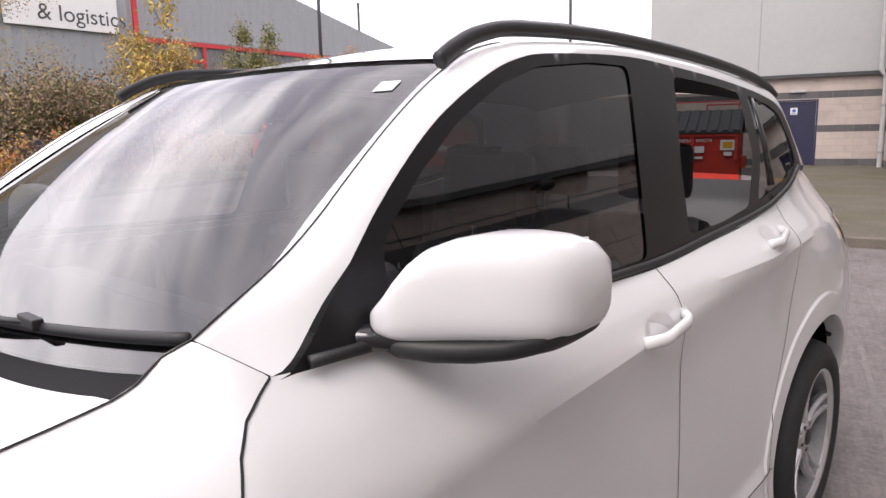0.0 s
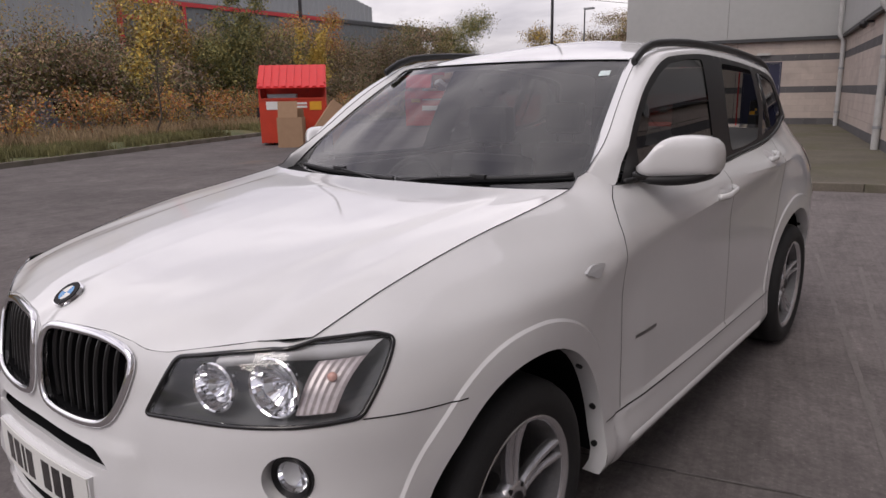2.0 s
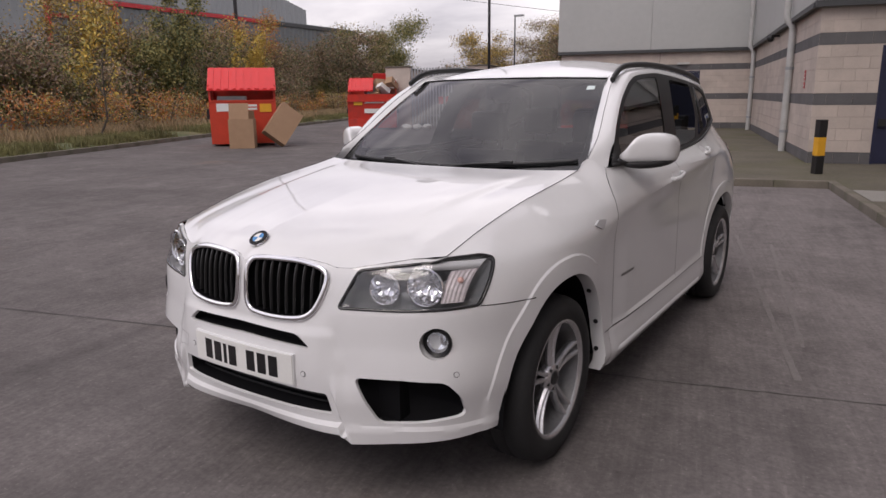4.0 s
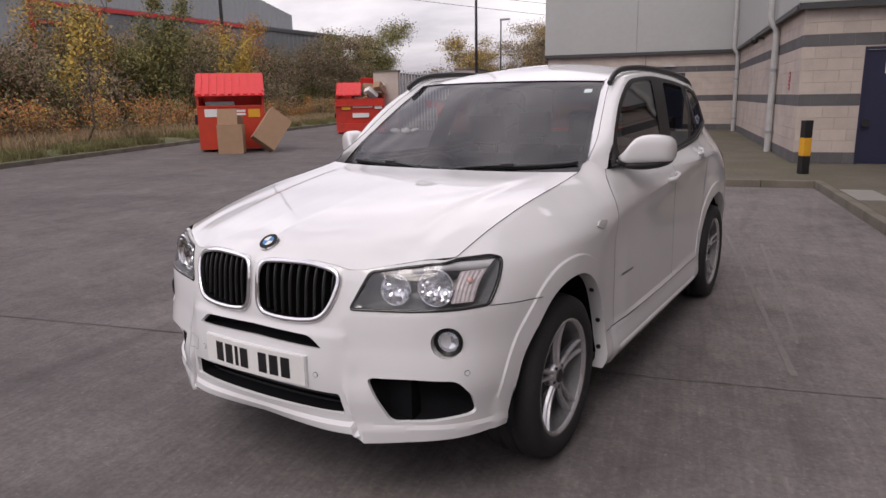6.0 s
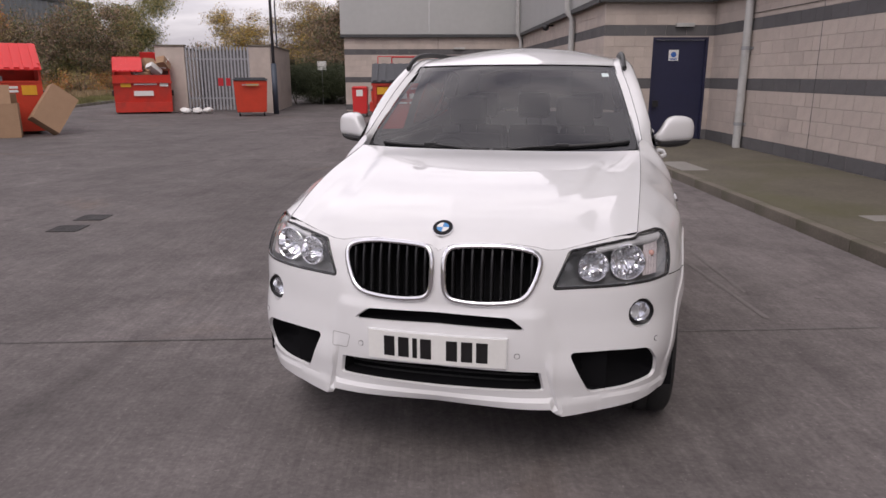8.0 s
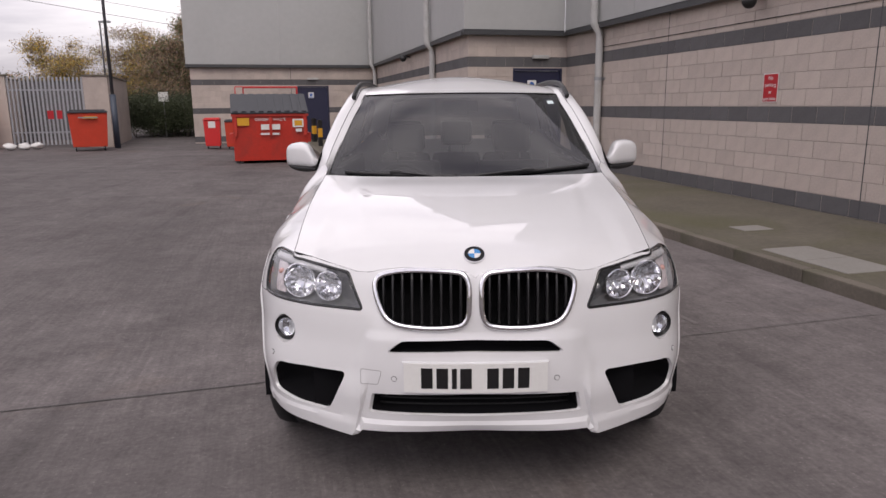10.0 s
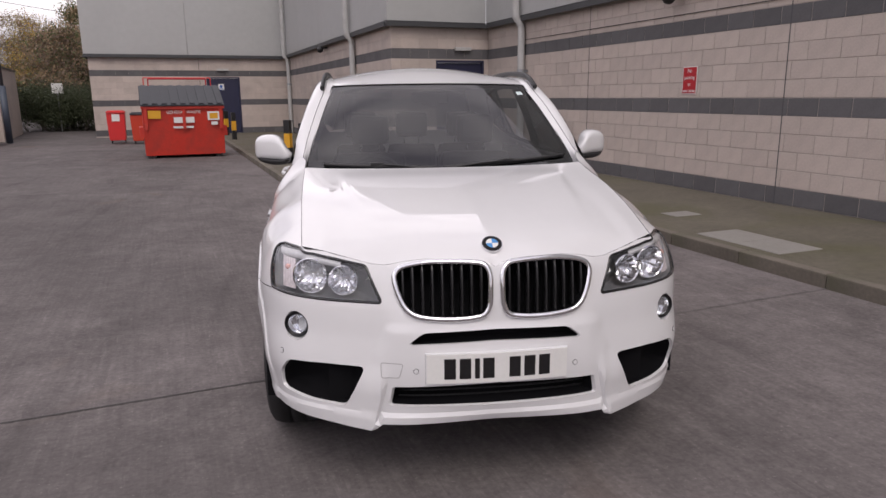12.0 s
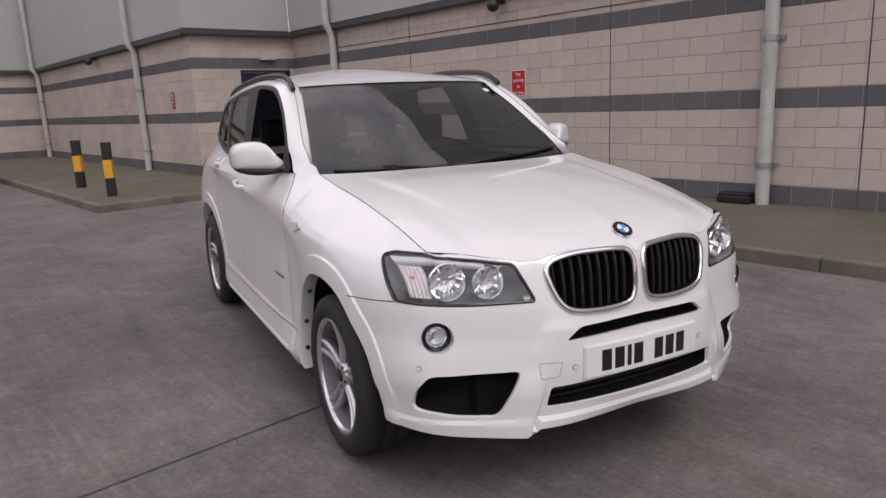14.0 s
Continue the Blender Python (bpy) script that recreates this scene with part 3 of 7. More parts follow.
def bollard(u, v, base=PAVE, tall=0.92):
    p = SITE @ Vector((u, v, 0))
    w = empty("bollard", pose(p.x, p.y, base + rise(p.x) * (base == 0), 0, 0, random.uniform(0, 90)), "black bollard with a yellow band on the pavement", "bollard", "bollards")
    for nm, z0, z1, mt in (("lower_post", 0, 0.34 * tall, M_black), ("yellow_band", 0.34 * tall, 0.68 * tall, M_yellow), ("upper_post", 0.68 * tall, tall, M_black)):
        bm = B()
        box(bm, -0.07, 0.07, -0.07, 0.07, z0, z1, 0.008)
        part(nm, bm, mt, w)
    return w


for u, v in ((1.21, 10.53), (1.27, 12.7), (3.5, 10.42), (0.95, 22.0), (0.95, 25.1)):
    bollard(u, v)

# ---- white sport utility car ----
# x: across (positive is the car's left), y: rearwards from the front axle, z: up.
from mathutils.geometry import delaunay_2d_cdt


def smooth_table(xs, ys):
    """Monotone cubic through a short table."""
    xs, ys = np.array(xs, float), np.array(ys, float)
    h, dl = np.diff(xs), np.diff(ys) / np.diff(xs)
    m = np.zeros(len(xs))
    m[0], m[-1] = dl[0], dl[-1]
    for i in range(1, len(xs) - 1):
        if dl[i - 1] * dl[i] > 0:
            w1, w2 = 2 * h[i] + h[i - 1], h[i] + 2 * h[i - 1]
            m[i] = (w1 + w2) / (w1 / dl[i - 1] + w2 / dl[i])

    def f(q):
        q = np.clip(np.asarray(q, float), xs[0], xs[-1])
        i = np.clip(np.searchsorted(xs, q) - 1, 0, len(h) - 1)
        t = (q - xs[i]) / h[i]
        return ys[i] * (1 + 2 * t) * (1 - t) ** 2 + h[i] * m[i] * t * (1 - t) ** 2 + ys[i + 1] * t * t * (3 - 2 * t) + h[i] * m[i + 1] * t * t * (t - 1)
    return f


# plan of the body at its widest, from the middle of the nose round to the tail
PLAN = [(0, -0.872), (0.3, -0.853), (0.5, -0.797), (0.68, -0.725), (0.8, -0.635), (0.873, -0.5), (0.914, -0.33), (0.934, -0.1), (0.94, 0.2), (0.94, 1.0),
        (0.94, 1.8), (0.943, 2.4), (0.955, 2.8), (0.928, 3.25), (0.85, 3.53), (0.7, 3.68), (0.4, 3.76), (0, 3.78)]
_k = np.array(PLAN)
_u = np.concatenate([[0], np.cumsum(np.hypot(*np.diff(_k, axis=0).T))])


def catmull(us, ps, q):
    n = len(us)
    tan = np.zeros_like(ps)
    for i in range(n):
        a, b = max(i - 1, 0), min(i + 1, n - 1)
        tan[i] = (ps[b] - ps[a]) / (us[b] - us[a])
    tan[0] = (tan[0][0], 0) if ps.shape[1] == 2 else tan[0]
    q = np.clip(q, us[0], us[-1])
    i = np.clip(np.searchsorted(us, q) - 1, 0, n - 2)
    h = (us[i + 1] - us[i])[..., None]
    t = ((q - us[i]) / (us[i + 1] - us[i]))[..., None]
    return ps[i] * (1 + 2 * t) * (1 - t) ** 2 + h * tan[i] * t * (1 - t) ** 2 + ps[i + 1] * t * t * (3 - 2 * t) + h * tan[i + 1] * t * t * (t - 1)


_s = np.linspace(0, _u[-1], 1500)
_c = catmull(_u, _k, _s)
_t = np.gradient(_c, _s, axis=0)
_t /= np.hypot(_t[:, 0], _t[:, 1])[:, None]
_n = np.stack([_t[:, 1], -_t[:, 0]], 1)  # outward in plan
S_END = _s[-1]


def s_at_y(y):
    half = np.argmax(_c[:, 0] > 0.86)
    return float(np.interp(y, _c[half:-250, 1], _s[half:-250]))


def s_at_x(x):
    return float(np.interp(x, _c[:620, 0], _s[:620])) if x < 0.9 else s_at_y(-0.3)


# how far each station of the body is drawn in from the plan, height by height
ZK = (0.2, 0.3, 0.4, 0.55, 0.67, 0.8, 0.92, 1.0, 1.08, 1.16, 1.34)
STATIONS = []


def station(s, *d):
    STATIONS.append((s, smooth_table(ZK, d)))


station(0.0, 0.16, 0.075, 0.02, 0.0, 0.012, 0.022, 0.042, 0.13, 0.3, 0.5, 0.9)
station(s_at_x(0.45), 0.1, 0.02, 0.012, 0.0, 0.006, 0.034, 0.07, 0.17, 0.32, 0.5, 0.9)
station(s_at_x(0.8), 0.1, 0.05, 0.03, 0.0, 0.012, 0.034, 0.085, 0.17, 0.32, 0.5, 0.9)
station(s_at_y(-0.33), 0.06, 0.04, 0.02, 0.01, 0.0, 0.014, 0.06, 0.16, 0.31, 0.46, 0.8)
station(s_at_y(0.0), 0.03, 0.02, 0.014, 0.008, 0.004, 0.0, 0.016, 0.08, 0.21, 0.38, 0.7)
station(s_at_y(0.45), 0.05, 0.004, 0.02, 0.025, 0.02, 0.012, 0.004, 0.028, 0.1, 0.215, 0.5)
station(s_at_y(0.6), 0.05, 0.004, 0.02, 0.025, 0.02, 0.012, 0.003, 0.013, 0.05, 0.115, 0.29)
station(s_at_y(0.75), 0.05, 0.003, 0.013, 0.014, 0.012, 0.009, 0.003, 0.012, 0.045, 0.1, 0.22)
station(s_at_y(1.4), 0.05, 0.003, 0.012, 0.013, 0.012, 0.011, 0.008, 0.004, 0.035, 0.1, 0.2)
station(s_at_y(2.2), 0.05, 0.003, 0.012, 0.014, 0.014, 0.014, 0.013, 0.01, 0.006, 0.085, 0.19)
station(s_at_y(2.8), 0.03, 0.02, 0.012, 0.005, 0.0, 0.002, 0.016, 0.024, 0.045, 0.11, 0.23)
station(s_at_y(3.4), 0.1, 0.05, 0.03, 0.01, 0.0, 0.0, 0.015, 0.035, 0.07, 0.13, 0.25)
station(S_END, 0.16, 0.08, 0.03, 0.0, 0.0, 0.03, 0.05, 0.06, 0.07, 0.1, 0.2)
_ss = np.array([a for a, f in STATIONS])
WHEEL_Z, WB, ARCH, FLARE = 0.352, 2.79, 0.447, 0.522
CREASE = smooth_table([0.3, 0.4, 0.55, 0.85, 1.1, 1.4, 2.3, 2.8, 3.2], [0.86, 0.9, 0.952, 0.982, 1.0, 1.02, 1.068, 1.09, 1.1])


FIT = []  # plan lengths, heights and shifts along the bonnet line


def skin(s, z):
    """Points of the body's skin for arrays of plan length s (negative: the car's right side) and height z."""
    s, z = np.asarray(s, float), np.asarray(z, float)
    side, a = np.where(s < 0, -1.0, 1.0), np.abs(s)
    tab = np.stack([f(z) for _, f in STATIONS], -1)
    i = np.clip(np.searchsorted(_ss, a) - 1, 0, len(_ss) - 2)
    t = np.clip((a - _ss[i]) / (_ss[i + 1] - _ss[i]), 0, 1)
    t = t * t * (3 - 2 * t) * 0.5 + t * 0.5
    d = np.take_along_axis(tab, i[..., None], -1)[..., 0] * (1 - t) + np.take_along_axis(tab, i[..., None] + 1, -1)[..., 0] * t
    cx, cy = np.interp(a, _s, _c[:, 0]), np.interp(a, _s, _c[:, 1])
    nx, ny = np.interp(a, _s, _n[:, 0]), np.interp(a, _s, _n[:, 1])
    for wy in (0.0, WB):  # flared lip round each arch
        r = np.hypot(cy - wy, z - WHEEL_Z)
        d = d - 0.006 * np.clip((FLARE + 0.008 - r) / 0.008, 0, 1) * (z < 0.95) * (cx > 0.8) * np.clip((cx - 0.8) / 0.08, 0, 1)
    # shoulder crease that climbs through the door handles, with an undercut below it
    drop = np.maximum(CREASE(cy) - z, 0) / 0.1
    run = np.clip((cy - 0.3) / 0.3, 0, 1) * np.clip((3.1 - cy) / 0.6, 0, 1) * (cx > 0.9)
    d = d + 0.011 * run * drop * np.exp(1 - drop) * np.clip((z - 0.36) / 0.3, 0, 1)
    # ledge along the sill
    sill = np.clip((cy - 0.52) / 0.06, 0, 1) * np.clip((2.3 - cy) / 0.06, 0, 1) * (cx > 0.9)
    d = d - 0.011 * sill * np.clip((0.425 + 0.012 * (cy - 0.5) - z) / 0.014, 0, 1)
    # shelf across the bumper below the lamps, and the blade under the side intakes
    nose = np.clip((0.15 - cy) / 0.3, 0, 1) * (cy < 0.2)
    d = d + 0.014 * nose * np.clip((cx - 0.36) / 0.06, 0, 1) * np.clip((0.78 - z) / 0.12, 0, 1) * np.clip((z - 0.5) / 0.2, 0, 1) * np.clip((-0.3 - cy) / 0.1, 0, 1)
    d = d - 0.007 * nose * np.clip((cx - 0.44) / 0.02, 0, 1) * np.clip((0.372 - z) / 0.012, 0, 1) * np.clip((-0.4 - cy) / 0.1, 0, 1)
    # frame round the plate and the upper intake stands a little proud
    d = d - 0.007 * nose * np.clip((0.445 - cx - 0.35 * np.maximum(0, z - 0.6)) / 0.015, 0, 1) * np.clip((0.71 - z) / 0.012, 0, 1) * np.clip((z - 0.38) / 0.012, 0, 1)
    # struts between the intakes stand proud of the lip in the middle
    inner = 0.4 + 0.25 * np.maximum(0, 0.5 - z)
    d = d - 0.018 * nose * np.clip((cx - inner) / 0.012, 0, 1) * np.clip((0.62 - cx) / 0.16, 0, 1) * np.clip((0.56 - z) / 0.1, 0, 1)
    d = d - 0.02 * nose * np.clip((inner - cx) / 0.012, 0, 1) * np.clip((0.385 - z) / 0.03, 0, 1)
    if FIT:
        k = np.clip((z - np.interp(a, FIT[0], FIT[1]) + 0.1) / 0.1, 0, 1)
        d = d + np.interp(a, FIT[0], FIT[2]) * k * k
    ln = np.hypot(nx, ny)
    return np.stack([side * (cx - nx / ln * d), cy - ny / ln * d, z], -1)


def skin1(s, z):
    return Vector(skin(np.array([s]), np.array([z]))[0])


def s_for(z, x=None, y=None):
    """Plan length at which the skin at height z has this x (nose) or y (flank)."""
    q = np.linspace(0, s_at_y(-0.1) if x is not None else s_at_y(3.3), 900)
    p = skin(q, np.full_like(q, z))
    if x is not None:
        return float(np.interp(abs(x), np.maximum.accumulate(p[:, 0]), q)) * (1 if x >= 0 else -1)
    k = np.argmax(p[:, 0] > 0.6)
    return float(np.interp(y, p[k:, 1], q[k:]))


def s_near(x, y, z):
    q = np.linspace(0, s_at_y(3.4), 1400)
    p = skin(q, np.full_like(q, z))
    return float(q[np.argmin(np.hypot(p[:, 0] - x, p[:, 1] - y))])


def rounded(pts, r=0.03, n=6):
    """Each corner of a closed outline turned into a curve of about that radius."""
    p = [np.array(q, float) for q in pts]
    out = []
    for i, q in enumerate(p):
        a, b = p[i - 1] - q, p[(i + 1) % len(p)] - q
        la, lb = np.hypot(*a), np.hypot(*b)
        ra, rb = min(r, la * 0.48), min(r, lb * 0.48)
        p0, p2 = q + a / la * ra, q + b / lb * rb
        out += [p0 * (1 - t) ** 2 + q * 2 * t * (1 - t) + p2 * t * t for t in np.linspace(0, 1, n)]
    return np.array(out)


def dense(pts, step, closed=True):
    p = np.array(pts, float)
    out = []
    n = len(p) if closed else len(p) - 1
    for i in range(n):
        a, b = p[i], p[(i + 1) % len(p)]
        k = max(1, int(math.ceil(np.hypot(*(b - a)) / step)))
        out += [a + (b - a) * j / k for j in range(k)]
    if not closed:
        out.append(p[-1])
    return np.array(out)


def inside(poly, q):
    poly, q = np.asarray(poly), np.asarray(q)
    res = np.zeros(len(q), bool)
    x, y = q[:, 0], q[:, 1]
    for (x0, y0), (x1, y1) in zip(poly, np.roll(poly, -1, 0)):
        c = (y0 > y) != (y1 > y)
        with np.errstate(divide="ignore", invalid="ignore"):
            res ^= c & (x < (x1 - x0) * (y - y0) / (y1 - y0) + x0)
    return res


def web(outline, holes, step, lines=()):
    """Even triangles over a plane outline with holes; lines are kept as edges. Returns points and triangles."""
    loops = [dense(outline, step)] + [dense(h, step * 0.7) for h in holes]
    open_lines = [dense(l, step, False) for l in lines]
    pts, edges = [], []
    for lp in loops:
        k = len(pts)
        pts += list(lp)
        edges += [(k + i, k + (i + 1) % len(lp)) for i in range(len(lp))]
    for lp in open_lines:
        k = len(pts)
        pts += list(lp)
        edges += [(k + i, k + i + 1) for i in range(len(lp) - 1)]
    rim = np.array(pts)
    lo, hi = loops[0].min(0), loops[0].max(0)
    gx, gy = np.meshgrid(np.arange(lo[0], hi[0], step), np.arange(lo[1], hi[1], step * 0.9))
    gx = gx + (np.arange(gx.shape[0]) % 2)[:, None] * step / 2
    g = np.stack([gx.ravel(), gy.ravel()], 1)
    ok = inside(loops[0], g)
    for h in loops[1:]:
        ok &= ~inside(h, g)
    g = g[ok]
    near = np.ones(len(g), bool)
    for i in range(0, len(rim), 400):
        near &= (np.hypot(g[:, None, 0] - rim[None, i:i + 400, 0], g[:, None, 1] - rim[None, i:i + 400, 1]) > step * 0.55).all(1)
    g = g[near]
    allp = [Vector((float(a), float(b))) for a, b in pts] + [Vector((float(a), float(b))) for a, b in g]
    vo, eo, fo, *_ = delaunay_2d_cdt(allp, edges, [], 0, 1e-6)
    v = np.array([(p.x, p.y) for p in vo])
    f = np.array([t for t in fo if len(t) == 3])
    c = v[f].mean(1)
    ok = inside(loops[0], c)
    for h in loops[1:]:
        ok &= ~inside(h, c)
    return v, f[ok]


def shell(name, verts, tris, material, parent, label="", smooth=True, flip=False, crisp=0):
    """A mesh from arrays, unused points dropped, its faces turned away from the middle of the car."""
    tris, arr = np.asarray(tris), np.asarray(verts, float)
    a, b, c = (arr[tris[:, k]] for k in range(3))
    n = np.cross(b - a, c - a)
    flip = float(((a + b + c) / 3 - np.array([0, 1.4, 0.75]))[:, :].ravel() @ n.ravel()) < 0
    used, inv = np.unique(tris.ravel(), return_inverse=True)
    t = inv.reshape(-1, 3)
    if flip:
        t = t[:, ::-1]
    me = bpy.data.meshes.new(name)
    me.from_pydata([tuple(map(float, p)) for p in np.asarray(verts)[used]], [], [tuple(map(int, q)) for q in t])
    me.materials.append(material)
    if smooth:
        me.polygons.foreach_set("use_smooth", [True] * len(me.polygons))
        if crisp:
            me.set_sharp_from_angle(angle=radians(crisp))
    ob = new(name, me)
    ob.parent = parent
    if label:
        tagged(ob, label)
    return ob


def mirror(v):
    return np.asarray(v) * np.array([-1, 1, 1])


def tube(name, pts, r, material, parent, flat=1.0, closed=False, label="", seg=8, up=None):
    """A bar of oval section along points; flat squashes it along the given direction per point."""
    P = [Vector(p) for p in pts]
    bm = B()
    rings = []
    n = len(P)
    for i, p in enumerate(P):
        a = P[(i - 1) % n] if closed or i else p
        b = P[(i + 1) % n] if closed or i < n - 1 else p
        d = (b - a).normalized()
        u = (up[i] if up else Vector((0, 0, 1)))
        x = d.cross(u).normalized()
        y = x.cross(d).normalized()
        rings.append([bm.verts.new(p + (x * math.cos(k) + y * math.sin(k) * flat) * r) for k in [2 * math.pi * j / seg for j in range(seg)]])
    for i in range(n if closed else n - 1):
        A, C = rings[i], rings[(i + 1) % n]
        for j in range(seg):
            bm.faces.new((A[j], A[(j + 1) % seg], C[(j + 1) % seg], C[j]))
    if not closed:
        bm.faces.new(rings[0][::-1])
        bm.faces.new(rings[-1])
    bmesh.ops.recalc_face_normals(bm, faces=bm.faces[:])
    return part(name, bm, material, parent, label, smooth=True)


def normal_at(s, z):
    a, b, c, d = skin1(s - 0.004, z), skin1(s + 0.004, z), skin1(s, z - 0.004), skin1(s, z + 0.004)
    n = (b - a).cross(d - c).normalized()
    return n if n.dot(skin1(s, z) - Vector((0, 1.4, z))) > 0 else -n


def seam(name, line, width, parent, material, lift=0.0015):
    """A narrow dark gap between two panels, along (s, z) points."""
    p = dense(line, 0.02, False)
    bm = B()
    prev = None
    for i, (s, z) in enumerate(p):
        a, b = p[max(i - 1, 0)], p[min(i + 1, len(p) - 1)]
        d = (b - a) / max(np.hypot(*(b - a)), 1e-9)
        o = np.array([-d[1], d[0]]) * width / 2
        n = normal_at(s, z) * lift
        row = [bm.verts.new(skin1(*(np.array([s, z]) + o)) + n), bm.verts.new(skin1(*(np.array([s, z]) - o)) + n)]
        if prev:
            bm.faces.new((prev[0], prev[1], row[1], row[0]))
        prev = row
    return part(name, bm, material, parent)


car = empty("car", Matrix.Identity(4), "clean white sport utility car parked on the concrete yard", "car")

# --- outlines on the skin ---
def front_loop(pts, r=0.03):
    return np.array([(s_for(z, x=x), z) for x, z in dense(rounded(pts, r), 0.02)])


KIDNEY = [(0.02, 0.93), (0.1, 0.939), (0.26, 0.939), (0.372, 0.915), (0.358, 0.83), (0.318, 0.752), (0.22, 0.736), (0.1, 0.736), (0.024, 0.752)]
loop_kidney = front_loop(KIDNEY, 0.06)
loop_slot = front_loop([(-0.33, 0.645), (-0.27, 0.69), (0, 0.697), (0.27, 0.69), (0.33, 0.645), (0, 0.653)], 0.02)
loop_low = front_loop([(-0.4, 0.405), (-0.385, 0.483), (0, 0.492), (0.385, 0.483), (0.4, 0.405), (0, 0.398)], 0.012)
loop_side = front_loop([(0.482, 0.553), (0.64, 0.556), (0.775, 0.548), (0.808, 0.49), (0.808, 0.405), (0.69, 0.388), (0.56, 0.386)], 0.025)
FOG = (0.737, 0.682)
loop_fog = np.array([(s_for(FOG[1], x=FOG[0]) + 0.06 * math.cos(a), FOG[1] + 0.055 * math.sin(a)) for a in np.linspace(0, 2 * math.pi, 32, endpoint=False)])
_lo, _to, _tm = s_near(0.832, -0.53, 0.806), s_near(0.81, -0.4, 0.94), s_near(0.715, -0.545, 0.966)
loop_lamp = rounded([(s_for(0.792, x=0.415), 0.792), (s_for(0.795, x=0.62), 0.795), (_lo, 0.803), (_to, 0.945), (_to - 0.045, 0.957), (_tm, 0.957), (s_for(0.938, x=0.58), 0.938), (s_for(0.921, x=0.468), 0.921)], 0.016)

# top edge of the lower body: bonnet line, then the belt line under the windows
EDGE_X = smooth_table([-0.56, 0.0, 0.3, 0.5], [0.706, 0.734, 0.744, 0.748])
top = [(s_for(z, x=x), z) for x, z in ((0.0, 0.919), (0.02, 0.934), (0.06, 0.944), (0.15, 0.9475), (0.26, 0.9475), (0.34, 0.938), (0.39, 0.926), (0.44, 0.926), (0.52, 0.941), (0.62, 0.958))]
# the wings are drawn to meet the bonnet along one even line
Z_EDGE = smooth_table([-0.58, -0.3, 0.0, 0.25, 0.4, 0.5, 0.6], [0.952, 1.03, 1.09, 1.124, 1.145, 1.162, 1.185])
fit_s = np.linspace(s_at_x(0.72), s_at_y(0.62), 160)
fit_z, fit_d = [], []
for a in fit_s:
    c_, n_ = np.array([np.interp(a, _s, _c[:, k]) for k in (0, 1)]), np.array([np.interp(a, _s, _n[:, k]) for k in (0, 1)])
    d_ = 0.15
    for _ in range(40):
        d_ = 0.5 * d_ + 0.5 * (c_[0] - float(EDGE_X(c_[1] - n_[1] * d_))) / max(n_[0], 0.3)
    z_ = float(Z_EDGE(c_[1] - n_[1] * d_))
    now = skin1(a, z_)
    fit_z.append(z_)
    fit_d.append(d_ - float(np.dot(c_ - np.array([now.x, now.y]), n_)))
fade = np.clip((fit_s - fit_s[0]) / 0.12, 0, 1) * np.clip((fit_s[-1] - fit_s) / 0.1, 0, 1)
FIT.extend([fit_s, np.array(fit_z), np.array(fit_d) * fade])
N_FRONT = 10
for a in np.linspace(s_near(0.706, -0.545, 0.962), s_for(1.162, y=0.5), 40):
    top.append((float(a), float(np.interp(a, fit_s, fit_z))))
bonnet_edge = [skin1(a, z) for a, z in top]
CORNER = [(0.53, 1.172), (0.562, 1.196), (0.593, 1.212)]  # wing runs up to the screen pillar
corner = [(s_for(z, y=y), z) for y, z in CORNER]
TIP = (0.655, 1.164)
BELT = smooth_table([0.6, 0.72, 1.1, 1.6, 2.0, 2.48, 2.82, 3.07, 3.6], [1.166, 1.162, 1.152, 1.142, 1.16, 1.186, 1.236, 1.3, 1.19])
belt = [(s_for(TIP[1], y=TIP[0]), TIP[1])] + [(s_at_y(y), float(BELT(y))) for y in np.linspace(0.72, 3.4, 60)] + [(s_at_y(3.4) + 0.2, 1.2), (S_END, 1.2)]


def arch_line(wy, a0, a1, r=ARCH):
    return [(s_at_y(wy + r * math.cos(a)), WHEEL_Z + r * math.sin(a)) for a in np.linspace(a0, a1, 40)]


bottom = [(0.0, 0.335), (s_for(0.33, x=0.425), 0.33), (s_for(0.305, x=0.447), 0.3), (s_for(0.31, x=0.7), 0.312), (s_near(0.87, -0.5, 0.33), 0.325)]
bottom += arch_line(0.0, math.pi + 0.06, -0.25) + [(s_at_y(0.5), 0.225), (s_at_y(1.4), 0.212), (s_at_y(2.3), 0.222)] + arch_line(WB, math.pi + 0.25, -0.1) + [(s_at_y(3.5), 0.33), (S_END, 0.36)]
outline = bottom + belt[::-1] + corner[::-1] + top[::-1]

# lines between panels
seam_bumper = [(_lo + 0.002, 0.799), (s_at_y(-0.3), 0.778), (s_at_y(-0.27), 0.776)]
Y_B = 1.64
seam_door = [(s_for(z, y=y), z) for y, z in ((0.653, 1.163), (0.632, 1.15), (0.604, 1.13), (0.582, 1.1), (0.566, 1.06), (0.556, 1.01), (0.554, 0.965), (0.548, 0.9), (0.55, 0.84), (0.568, 0.7), (0.578, 0.59), (0.575, 0.425))]
seam_b = [(s_at_y(Y_B), 1.145), (s_at_y(Y_B + 0.01), 0.8), (s_at_y(Y_B), 0.42)]
seam_r = [(s_at_y(2.6), 1.2), (s_at_y(2.52), 1.0), (s_at_y(2.43), 0.84), (s_at_y(2.32), 0.62), (s_at_y(2.3), 0.42)]
seam_sill = [(s_at_y(0.46), 0.42), (s_at_y(1.4), 0.415), (s_at_y(2.33), 0.42)]

holes = [loop_kidney, loop_side, loop_fog, loop_lamp]
